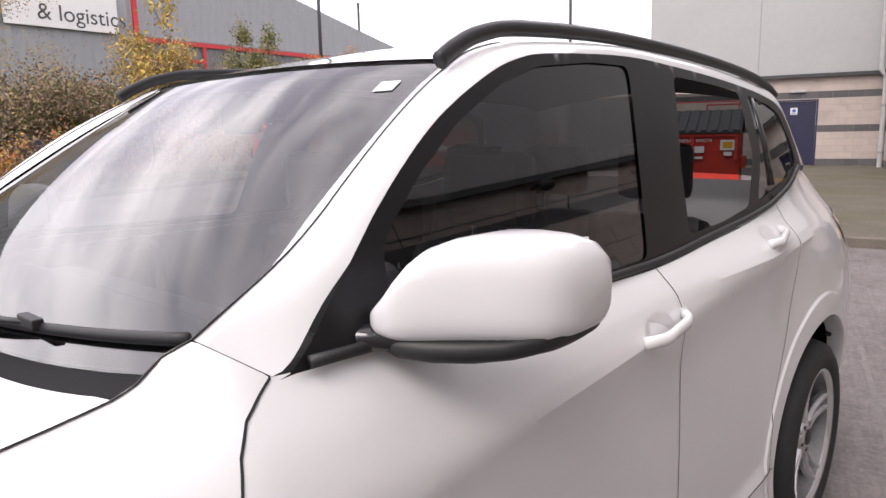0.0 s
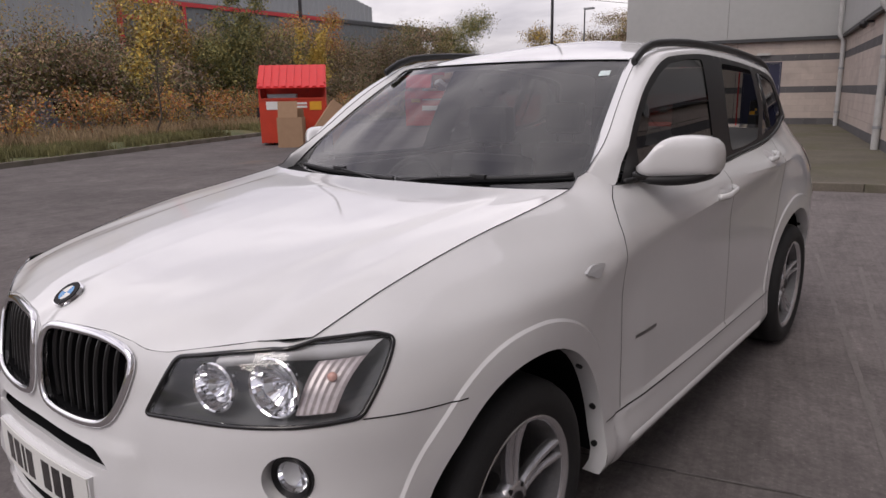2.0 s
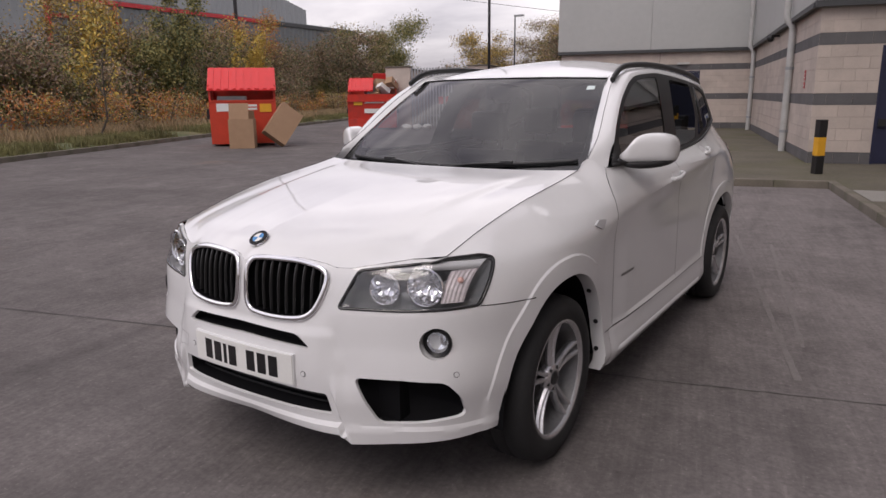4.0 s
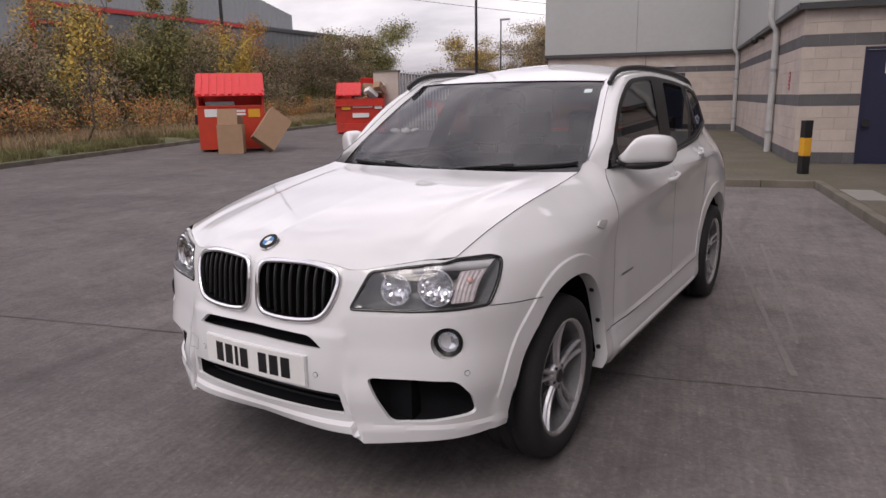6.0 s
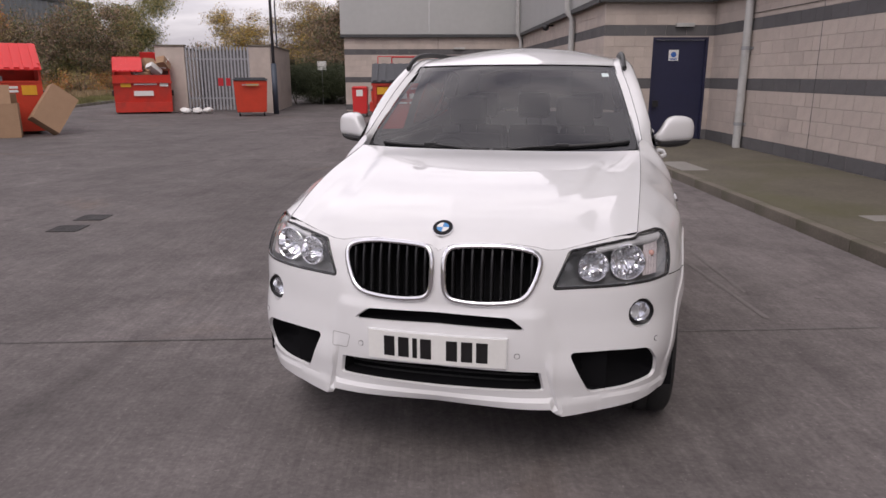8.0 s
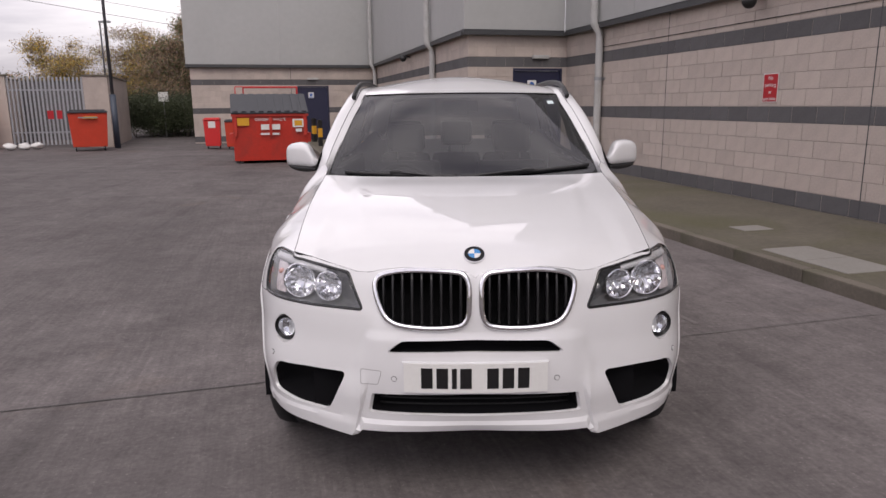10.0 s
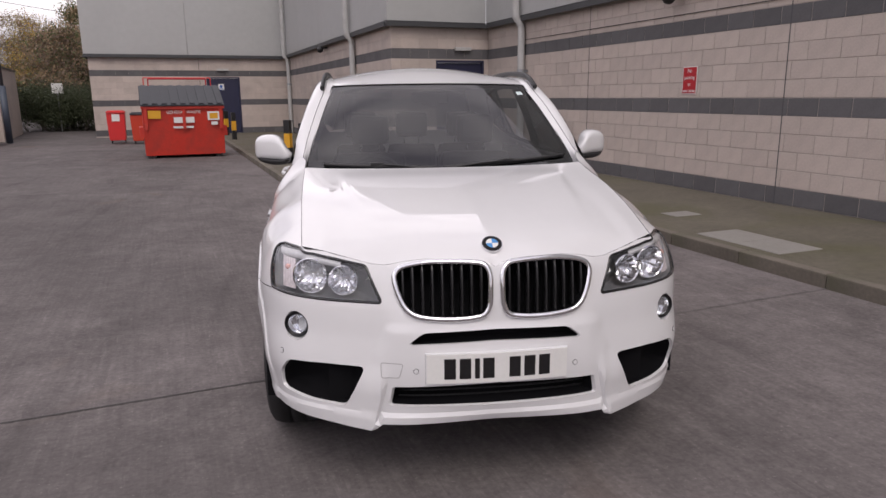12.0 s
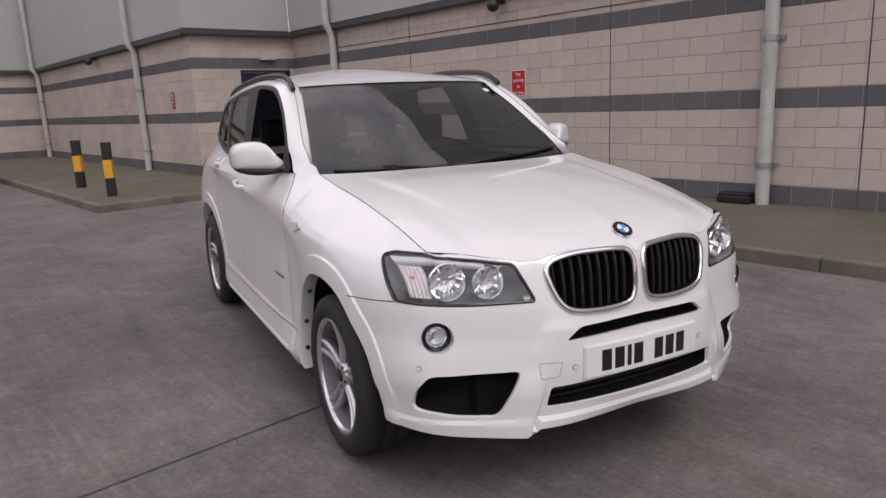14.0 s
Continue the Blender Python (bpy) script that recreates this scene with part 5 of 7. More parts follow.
low = dense(loop_low, 0.03)
slot = dense(loop_slot, 0.03)
recess("lower_intake", low, 0.07, car, M_paint, M_cave, 0.03)
recess("upper_intake", slot, 0.05, car, M_paint, M_cave, 0.05)
for k in range(3):  # slim bars across the lower intake
    z = 0.42 + 0.024 * k
    tube("intake_bar", [skin1(s_for(z, x=x), z) + Vector((0, 0.065, 0)) for x in np.linspace(-0.36, 0.36, 15)], 0.004, M_mesh, car)
for sg in (1, -1):
    side = dense(loop_side, 0.03) * np.array([sg, 1])
    recess("side_intake", side, 0.06, car, M_paint, M_cave, 0.03)
    # kidney grille
    kid = dense(loop_kidney, 0.015) * np.array([sg, 1])
    g = recess("kidney_grille", kid, 0.075, car, M_gloss, M_cave, 0.03)
    ups = [normal_at(*q) for q in kid]
    tube("chrome_surround", [skin1(*q) + normal_at(*q) * 0.005 for q in kid], 0.0105, M_chrome, g, 0.75, True, seg=10, up=ups)
    shape = rounded(KIDNEY, 0.06)
    for k in range(9):
        x = 0.052 + k * 0.0355
        zz = shape[np.argsort(np.abs(shape[:, 0] - x))]
        hits = []
        for (x0, z0), (x1, z1) in zip(shape, np.roll(shape, -1, 0)):
            if (x0 - x) * (x1 - x) <= 0 and abs(x1 - x0) > 1e-6:
                hits.append(z0 + (z1 - z0) * (x - x0) / (x1 - x0))
        if len(hits) < 2:
            continue
        lo_, hi_ = min(hits) + 0.006, max(hits) - 0.006
        bm = B()
        prev = None
        for z in np.linspace(lo_, hi_, 9):
            y = skin1(s_for(z, x=x), z).y + 0.008 + 0.012 * (1 - (z - lo_) / (hi_ - lo_)) ** 2
            row = [bm.verts.new((sg * (x + dx), y + dy, z)) for dx, dy in ((-0.006, 0.006), (-0.0025, 0), (0.0025, 0), (0.006, 0.006), (0.004, 0.05), (-0.004, 0.05))]
            if prev:
                for j in range(6):
                    bm.faces.new((prev[j], prev[(j + 1) % 6], row[(j + 1) % 6], row[j]))
            prev = row
        bmesh.ops.recalc_face_normals(bm, faces=bm.faces[:])
        part("grille_slat", bm, M_slat, g)

    # headlamp
    lampl = dense(loop_lamp, 0.02) * np.array([sg, 1])
    h = recess("headlamp", lampl, 0.06, car, M_gloss, M_lampbed, 0.1)
    tube("lamp_edge", [skin1(*q) + normal_at(*q) * 0.0005 for q in lampl], 0.0056, M_gloss, h, 0.7, True, seg=6, up=[normal_at(*q) for q in lampl])
    Vl, Tl = web(lampl * np.array([sg, 1]), [], 0.03)
    Pl = skin(Vl[:, 0] * sg, Vl[:, 1])
    lens = shell("lamp_cover", Pl, Tl, M_lens, h, "clear plastic lens")
    lens.visible_shadow = False

    def lamp_pt(x, z, depth):
        a = s_for(z, x=x)
        return skin1(a * sg, z) - normal_at(a * sg, z) * depth

    for x, z, r in ((0.688, 0.878, 0.065), (0.56, 0.868, 0.055)):
        c = lamp_pt(x, z, 0.03)
        n = (Vector((sg * 0.25, -1, 0.05))).normalized()
        q = n.to_track_quat("Z", "Y").to_matrix().to_4x4()
        m = Matrix.Translation(c) @ q
        bm = B()
        prev = None
        for rr_, dd_ in ((1.0, 0.012), (1.06, 0.008), (1.0, 0.004), (0.95, -0.004), (0.82, -0.024), (0.6, -0.038), (0.3, -0.045), (0.12, -0.046)):
            row = [bm.verts.new(m @ Vector((r * rr_ * math.cos(a), r * rr_ * math.sin(a), dd_ + (0.005 * ((j_ // 2) % 2) if 0.2 < rr_ < 0.9 else 0)))) for j_, a in enumerate(np.linspace(0, 2 * math.pi, 32, endpoint=False))]
            if prev:
                for j in range(32):
                    bm.faces.new((prev[j], prev[(j + 1) % 32], row[(j + 1) % 32], row[j]))
            prev = row
        bm.faces.new(prev)
        bmesh.ops.recalc_face_normals(bm, faces=bm.faces[:])
        refl = part("reflector", bm, M_bowl, h, "chrome reflector bowl")
        bm = B()
        rod(bm, m @ Vector((0, 0, -0.046)), m @ Vector((0, 0, -0.01)), 0.012, 12, 0.009)
        part("bulb", bm, M_lens, refl, smooth=True)
        for k in range(5):
            a = k * 0.5 + 0.6
            bm = B()
            rod(bm, m @ Vector((r * 0.25 * math.cos(a), r * 0.25 * math.sin(a), -0.04)), m @ Vector((r * 0.9 * math.cos(a), r * 0.9 * math.sin(a), -0.008)), 0.004, 6)
            part("facet", bm, M_alloy, refl)
    # bright brow along the top and the corner indicator
    bm = B()
    rows_ = []
    for x in np.linspace(0.56, 0.8, 20):
        z1 = float(np.interp(x, [0.47, 0.58, 0.7, 0.8], [0.914, 0.932, 0.95, 0.944]))
        rows_.append([bm.verts.new(lamp_pt(x, z1 - dz_, dp)) for dz_, dp in ((-0.003, 0.008), (0.005, 0.004), (0.015, 0.006), (0.018, 0.02))])
    for a, b in zip(rows_[:-1], rows_[1:]):
        for j in range(3):
            bm.faces.new((a[j], a[j + 1], b[j + 1], b[j]))
    part("bright_brow", bm, M_brow, h, smooth=True)
    bm = B()
    rows_ = []
    for k, z in enumerate(np.linspace(0.82, 0.926, 15)):
        rows_.append([bm.verts.new(lamp_pt(x, z, 0.016 + 0.002 * (i % 2))) for i, x in enumerate(np.linspace(0.742, 0.8, 12))])
    for a, b in zip(rows_[:-1], rows_[1:]):
        for j in range(11):
            bm.faces.new((a[j], a[j + 1], b[j + 1], b[j]))
    part("indicator", bm, M_indic, h, "clear faceted indicator lens")
    bm = B()
    rod(bm, lamp_pt(0.775, 0.893, 0.02), lamp_pt(0.775, 0.893, 0.008), 0.012, 14, 0.009)
    part("indicator_bulb", bm, M_amber, h, smooth=True)

    # fog lamp
    fl = loop_fog * np.array([sg, 1])
    f = recess("fog_lamp", fl, 0.035, car, M_paint, M_paint, 0.1)
    c = skin1(s_for(FOG[1], x=FOG[0]) * sg, FOG[1])
    n = Vector((sg * 0.32, -1, 0)).normalized()
    m = Matrix.Translation(c + n * -0.012) @ n.to_track_quat("Z", "Y").to_matrix().to_4x4()
    bm = B()
    prev = None
    for rr_, dd_ in ((0.051, -0.03), (0.051, 0.0), (0.048, 0.004), (0.037, -0.004), (0.03, -0.02), (0.014, -0.028)):
        row = [bm.verts.new(m @ Vector((rr_ * math.cos(a), rr_ * math.sin(a), dd_))) for a in np.linspace(0, 2 * math.pi, 28, endpoint=False)]
        if prev:
            for j in range(28):
                fc = bm.faces.new((prev[j], prev[(j + 1) % 28], row[(j + 1) % 28], row[j]))
                fc.material_index = 0 if rr_ > 0.0365 else 1
        prev = row
    bm.faces.new(prev).material_index = 1
    bmesh.ops.recalc_face_normals(bm, faces=bm.faces[:])
    part("fog_reflector", bm, [M_surround, M_bowl], f)
    bm = B()
    bmesh.ops.create_cone(bm, cap_ends=True, segments=28, radius1=0.037, radius2=0.033, depth=0.008, matrix=m @ Matrix.Translation((0, 0, -0.003)))
    gl = part("fog_glass", bm, M_lens, f, smooth=False)
    gl.visible_shadow = False

    # parking sensors
    for x, z in ((0.299, 0.548), (0.797, 0.574)):
        a = s_for(z, x=x) * sg
        c, n = skin1(a, z), normal_at(a, z)
        m = Matrix.Translation(c + n * 0.0005) @ n.to_track_quat("Z", "Y").to_matrix().to_4x4()
        bm = B()
        bmesh.ops.create_cone(bm, cap_ends=True, segments=20, radius1=0.0105, radius2=0.0105, depth=0.002, matrix=m)
        ps = part("parking_sensor", bm, M_trim, car)
        bm = B()
        bmesh.ops.create_cone(bm, cap_ends=True, segments=20, radius1=0.009, radius2=0.0085, depth=0.003, matrix=m @ Matrix.Translation((0, 0, 0.001)))
        part("sensor_face", bm, M_paint, ps)

# towing eye cover
sq = [(-0.425, 0.575), (-0.345, 0.575), (-0.36, 0.52), (-0.425, 0.52)]
tow = [(s_for(z, x=x), z) for x, z in rounded(sq, 0.01)]
seam("towing_cover_gap", tow + tow[:1], 0.0025, car, mat("faint_gap", (0.3, 0.3, 0.3), 0.6), 0.001)

# badge on the bonnet
c = Vector((0, -0.752, float(bonnet_z(np.array([0.0]), np.array([-0.752]))[0])))
n = Vector((0, -0.045, 1)).normalized()
dz = float(bonnet_z(np.array([0.0]), np.array([-0.73]))[0] - bonnet_z(np.array([0.0]), np.array([-0.77]))[0])
n = Vector((0, -dz, 0.04)).normalized()
m = Matrix.Translation(c + n * 0.006) @ n.to_track_quat("Z", "Y").to_matrix().to_4x4()
bm = B()
bmesh.ops.create_cone(bm, cap_ends=True, segments=40, radius1=0.041, radius2=0.039, depth=0.008, matrix=m)
badge = part("badge", bm, M_chrome, car, "round enamel badge")
bm = B()
bmesh.ops.create_cone(bm, cap_ends=True, segments=40, radius1=0.037, radius2=0.037, depth=0.002, matrix=m @ Matrix.Translation((0, 0, 0.0045)))
part("badge_ring", bm, mat("badge_black", (0.012, 0.012, 0.014), 0.6, spec=0.2), badge)
M_blue_enamel = mat("blue_enamel", (0.07, 0.26, 0.55), 0.2)
for k in range(4):
    bm = B()
    a0 = k * math.pi / 2
    vs = [bm.verts.new(m @ Vector((0, 0, 0.0062)))] + [bm.verts.new(m @ Vector((0.023 * math.cos(a0 + t), 0.023 * math.sin(a0 + t), 0.0062))) for t in np.linspace(0, math.pi / 2, 10)]
    bm.faces.new(vs)
    part("badge_quarter", bm, (M_blue_enamel, M_white_plain)[k % 2], badge)

# number plate with plain bars, bowed to the bumper
def bowed(x0, x1, z0, z1, y, thick, n):
    bm = B()
    prev = None
    for x in np.linspace(x0, x1, n):
        f_ = y + 0.21 * x * x
        row = [bm.verts.new((x, f_ + a, z)) for a, z in ((0, z0), (0, z1), (thick, z1), (thick, z0))]
        if prev:
            for j in range(4):
                bm.faces.new((prev[j], prev[(j + 1) % 4], row[(j + 1) % 4], row[j]))
        else:
            bm.faces.new(row[::-1])
        prev = row
    bm.faces.new(prev)
    bmesh.ops.recalc_face_normals(bm, faces=bm.faces[:])
    return bm


plate = part("number_plate", bowed(-0.262, 0.262, 0.502, 0.614, -0.8915, 0.006, 25), M_white_plain, car, "white number plate with black bars")
for i, x in enumerate((-0.178, -0.122, -0.078, -0.036, 0.062, 0.118, 0.174)):
    w = 0.009 if i == 2 else 0.021
    part("plate_bar", bowed(x - w, x + w, 0.519, 0.597, -0.8925, 0.002, 4), M_gloss, plate)
part("plate_holder", bowed(-0.266, 0.266, 0.499, 0.616, -0.888, 0.03, 25), M_paint, car)

# --- wheel arches ---
for wy in (0.0, WB):
    for sg in (1, -1):
        line = arch_line(wy, math.pi + (0.06 if wy == 0 else 0.25), -0.25 if wy == 0 else -0.1)
        bm = B()
        prev = None
        for a, z in line:
            p = skin1(a * sg, z)
            cy = Vector((0, wy, WHEEL_Z))
            inward = (Vector((0, p.y - wy, p.z - WHEEL_Z))).normalized()
            row = [bm.verts.new(p), bm.verts.new(p + Vector((-sg * 0.012, 0, 0)) - inward * 0.004), bm.verts.new(p + Vector((-sg * 0.06, 0, 0)) - inward * 0.002)]
            if prev:
                bm.faces.new((prev[0], row[0], row[1], prev[1]))
                bm.faces.new((prev[1], row[1], row[2], prev[2]))
            prev = row
        bmesh.ops.recalc_face_normals(bm, faces=bm.faces[:])
        part("arch_flange", bm, M_paint, car, smooth=True)
        bm = B()
        prev = None
        for k in range(25):
            a = math.pi * 1.03 - k * math.pi * 1.06 / 24
            row = [bm.verts.new((sg * x, wy + 0.452 * math.cos(a), WHEEL_Z + 0.452 * math.sin(a))) for x in (0.885, 0.55, 0.5)]
            hub = bm.verts.new((sg * 0.5, wy + 0.1 * math.cos(a), WHEEL_Z + 0.1 * math.sin(a)))
            row.append(hub)
            if prev:
                for j in range(3):
                    bm.faces.new((prev[j], row[j], row[j + 1], prev[j + 1]))
            prev = row
        part("arch_liner", bm, M_cave, car, smooth=True)
        for k, a in enumerate((0.75, 0.3, -0.02)):
            bm = B()
            y, z = wy + (ARCH - 0.004) * math.cos(a), WHEEL_Z + (ARCH - 0.004) * math.sin(a)
            rod(bm, (sg * 0.895, y - 0.006 * math.cos(a), z - 0.006 * math.sin(a)), (sg * 0.895, y + 0.01 * math.cos(a), z + 0.01 * math.sin(a)), 0.011, 12)
            part("liner_clip", bm, M_trim, car)
bm = B()
box(bm, -0.66, 0.66, -0.45, 3.3, 0.265, 0.3)
box(bm, -0.62, 0.62, -0.72, 0.45, 0.3, 0.72)
part("underbody", bm, M_cave, car)


# --- wheels ---
def wheel(side, wy):
    w = part("wheel", (lambda b_: (rod(b_, (-0.09, 0, 0), (-0.02, 0, 0), 0.07, 20), b_)[1])(B()), M_trim, car, "silver double-spoke alloy wheel with black tyre")
    w.matrix_local = pose(side * (0.81 if wy == 0 else 0.85), wy, WHEEL_Z, 0, 0, 0) @ Matrix.Diagonal((side, 1, 1, 1))
    def spin(name, profile, mt, parent, seg=72, label=""):
        bm = B()
        prev = None
        rows = []
        for k in range(seg):
            a = 2 * math.pi * k / seg
            rows.append([bm.verts.new((x, r * math.cos(a), r * math.sin(a))) for x, r in profile])
        for k in range(seg):
            A, C = rows[k], rows[(k + 1) % seg]
            for j in range(len(profile) - 1):
                bm.faces.new((A[j], A[j + 1], C[j + 1], C[j]))
        bmesh.ops.recalc_face_normals(bm, faces=bm.faces[:])
        return part(name, bm, mt, parent, label, smooth=True)
    R = 0.352
    spin("tyre", [(-0.13, 0.235), (-0.135, 0.29), (-0.125, 0.335), (-0.1, R - 0.003), (-0.06, R), (-0.058, R - 0.008), (-0.05, R - 0.008), (-0.048, R), (0.0, R), (0.002, R - 0.008), (0.01, R - 0.008), (0.012, R), (0.06, R - 0.004), (0.088, 0.338), (0.104, 0.312), (0.108, 0.285), (0.1, 0.258), (0.092, 0.248), (0.08, 0.244)], M_rubber, w)
    rim = spin("rim", [(0.082, 0.246), (0.092, 0.253), (0.097, 0.25), (0.094, 0.239), (0.08, 0.232)], M_alloy, w)
    spin("barrel", [(0.08, 0.232), (0.05, 0.222), (-0.02, 0.216), (-0.12, 0.218), (-0.13, 0.235)], M_barrel, rim)
    spin("brake_disc", [(-0.02, 0.05), (-0.02, 0.165), (-0.035, 0.165), (-0.035, 0.05)], mat("brake_iron", (0.2, 0.2, 0.2), 0.4, 0.8) if side > 0 and wy == 0 else bpy.data.materials["brake_iron"], w, 40)
    for k in range(5):
        for d in (-1, 1):
            bm = B()
            prev = None
            a0 = 2 * math.pi * k / 5 + 0.3
            for t in np.linspace(0, 1, 8):
                r = 0.042 + (0.238 - 0.042) * t
                off = d * (0.010 + 0.017 * t)
                hw = 0.0085 + 0.004 * abs(t - 0.4)
                x = 0.066 + 0.018 * t - 0.012 * math.sin(math.pi * t)
                row = []
                for dx, dw in ((0.0, -hw * 0.7), (0.002, 0.0), (0.0, hw * 0.7), (-0.012, hw * 1.25), (-0.03, hw * 1.25), (-0.03, -hw * 1.25), (-0.012, -hw * 1.25)):
                    y_, z_ = r, off + dw
                    row.append(bm.verts.new((x + dx, y_ * math.cos(a0) - z_ * math.sin(a0), y_ * math.sin(a0) + z_ * math.cos(a0))))
                if prev:
                    for j in range(7):
                        bm.faces.new((prev[j], prev[(j + 1) % 7], row[(j + 1) % 7], row[j]))
                prev = row
            bmesh.ops.recalc_face_normals(bm, faces=bm.faces[:])
            part("spoke", bm, M_alloy, rim, smooth=False)
    spin("hub", [(0.03, 0.0615), (0.06, 0.06), (0.07, 0.05), (0.072, 0.03), (0.066, 0.0)], M_alloy, rim, 30)
    spin("centre_cap", [(0.066, 0.03), (0.075, 0.029), (0.077, 0.024), (0.076, 0.0)], M_trim, rim, 24)
    for k in range(5):
        a = 2 * math.pi * (k + 0.5) / 5 + 0.3
        bm = B()
        rod(bm, (0.05, 0.047 * math.cos(a), 0.047 * math.sin(a)), (0.071, 0.047 * math.cos(a), 0.047 * math.sin(a)), 0.009, 6)
        part("wheel_bolt", bm, M_trim, rim)
    return w


for wy in (0.0, WB):
    for side in (1, -1):
        wheel(side, wy)

# --- mirrors, handles, wipers, lamps on the flanks ---
def superloop(m, rings, seg=28, e=2.8):
    """A rounded pod from cross-sections (x, y centre, z centre, half depth, half height)."""
    bm = B()
    prev = None
    first = None
    for x, cy, cz, a, b in rings:
        row = []
        for k in range(seg):
            t = 2 * math.pi * k / seg
            c, s = math.cos(t), math.sin(t)
            row.append(bm.verts.new(m @ Vector((x, cy + a * math.copysign(abs(c) ** (2 / e), c), cz + b * math.copysign(abs(s) ** (2 / e), s)))))
        if prev:
            for j in range(seg):
                bm.faces.new((prev[j], prev[(j + 1) % seg], row[(j + 1) % seg], row[j]))
        else:
            first = row
        prev = row
    bm.faces.new(first[::-1])
    bm.faces.new(prev)
    bmesh.ops.recalc_face_normals(bm, faces=bm.faces[:])
    return bm


for sg in (1, -1):
    S = Matrix.Diagonal((sg, 1, 1, 1))
    pod = []
    for x, cy, half, lo, hi in ((0.838, 0.822, 0.014, 1.198, 1.216), (0.848, 0.831, 0.032, 1.19, 1.224), (0.86, 0.842, 0.048, 1.183, 1.236), (0.872, 0.855, 0.06, 1.178, 1.252), (0.884, 0.868, 0.07, 1.175, 1.272), (0.896, 0.882, 0.077, 1.173, 1.291), (0.91, 0.897, 0.083, 1.172, 1.305),
                                (0.93, 0.917, 0.088, 1.171, 1.314), (0.955, 0.938, 0.091, 1.171, 1.318), (0.985, 0.96, 0.091, 1.171, 1.317), (1.015, 0.98, 0.088, 1.172, 1.312), (1.04, 0.996, 0.081, 1.175, 1.302), (1.054, 1.006, 0.068, 1.183, 1.286), (1.062, 1.012, 0.046, 1.197, 1.264)):
        pod.append((x, cy, (lo + hi) / 2, half, (hi - lo) / 2))
    mir = part("door_mirror", superloop(S, pod, 36, 3.4), M_paint, car, "white door mirror with black underside", smooth=True)
    base = []
    for x, cy, half, lo, hi in ((0.85, 0.838, 0.03, 1.16, 1.19), (0.88, 0.866, 0.058, 1.15, 1.19), (0.92, 0.908, 0.08, 1.144, 1.19), (0.96, 0.94, 0.085, 1.144, 1.19), (1.0, 0.968, 0.083, 1.15, 1.19), (1.032, 0.99, 0.07, 1.16, 1.195), (1.05, 1.003, 0.05, 1.174, 1.204)):
        base.append((x, cy, (lo + hi) / 2, half, (hi - lo) / 2))
    part("mirror_base", superloop(S, base, e=2.6), M_trim, mir, smooth=True)
    part("mirror_arm", superloop(S, [(0.79, 0.82, 1.176, 0.075, 0.022), (0.84, 0.835, 1.18, 0.055, 0.02), (0.9, 0.87, 1.175, 0.045, 0.014)], 18), M_gloss, mir, smooth=True)
    bm = B()
    box(bm, -0.055, 0.055, -0.002, 0.002, -0.055, 0.06, 0.001, S @ pose(0.975, 1.035, 1.24, 0, 0, 34))
    part("mirror_glass", bm, M_chrome, mir)
    # sail panel at the foot of the front window
    bm = B()
    tri_ = [(0.68, 1.172), (0.855, 1.168), (0.862, 1.305)]
    vs = [bm.verts.new((sg * (float(glass_x(y, z)) + 0.004), y, z)) for y, z in tri_]
    bm.faces.new(vs)
    part("sail_panel", bm, M_trim, car)
    for k, (y0, z0, par) in enumerate(((1.44, 1.032, doors[2, sg]), (2.27, 1.117, doors[3, sg]))):
        pts = []
        for t in np.linspace(0, 1, 12):
            y, z = y0 + 0.2 * t, z0 + 0.022 * t
            q = skin1(s_at_y(y) * sg, z)
            out = 0.004 + 0.03 * min(1, math.sin(math.pi * t) * 1.6)
            pts.append(q + Vector((sg * out, 0, 0)))
        tube("door_handle", pts, 0.0105, M_paint, par, 1.3, seg=10)
        # flat disc, greyer than the paint, painted as the shade of the handle hollow
        cup = []
        for t in np.linspace(0, 2 * math.pi, 20, endpoint=False):
            y, z = y0 + 0.085 + 0.062 * math.cos(t), z0 + 0.012 + 0.03 * math.sin(t)
            cup.append(skin1(s_at_y(y) * sg, z) + Vector((sg * 0.0012, 0, 0)))
        bm = B()
        bm.faces.new([bm.verts.new(p) for p in cup])
        part("handle_cup", bm, mat("handle_cup_shade", (0.55, 0.54, 0.55), 0.4) if (k == 0 and sg > 0) else bpy.data.materials["handle_cup_shade"], par)
    # side repeater
    pts = [(0.285, 0.955), (0.33, 0.972), (0.405, 0.966), (0.35, 0.93)]
    bm = B()
    lo_ = [bm.verts.new(skin1(s_at_y(y) * sg, z)) for y, z in rounded(pts, 0.012)]
    hi_ = [bm.verts.new(v.co * 1.0 + Vector((sg * 0.008, 0, 0))) for v in lo_]
    n = len(lo_)
    for j in range(n):
        bm.faces.new((lo_[j], lo_[(j + 1) % n], hi_[(j + 1) % n], hi_[j]))
    bm.faces.new(hi_)
    bmesh.ops.recalc_face_normals(bm, faces=bm.faces[:])
    part("side_repeater", bm, mat("repeater_lens", (0.42, 0.42, 0.43), 0.12, coat=0.5) if sg > 0 else bpy.data.materials["repeater_lens"], car, "small clear side indicator")
    # model script as a plain bar
    bm = B()
    prev = None
    for t in np.linspace(0, 1, 10):
        y = 0.675 + 0.17 * t
        row = [bm.verts.new(skin1(s_at_y(y) * sg, z) + Vector((sg * 0.002, 0, 0))) for z in (0.641, 0.653)]
        if prev:
            bm.faces.new((prev[0], prev[1], row[1], row[0]))
        prev = row
    part("script_bar", bm, mat("script_chrome", (0.2, 0.2, 0.2), 0.3, 0.6) if sg > 0 else bpy.data.materials["script_chrome"], car)
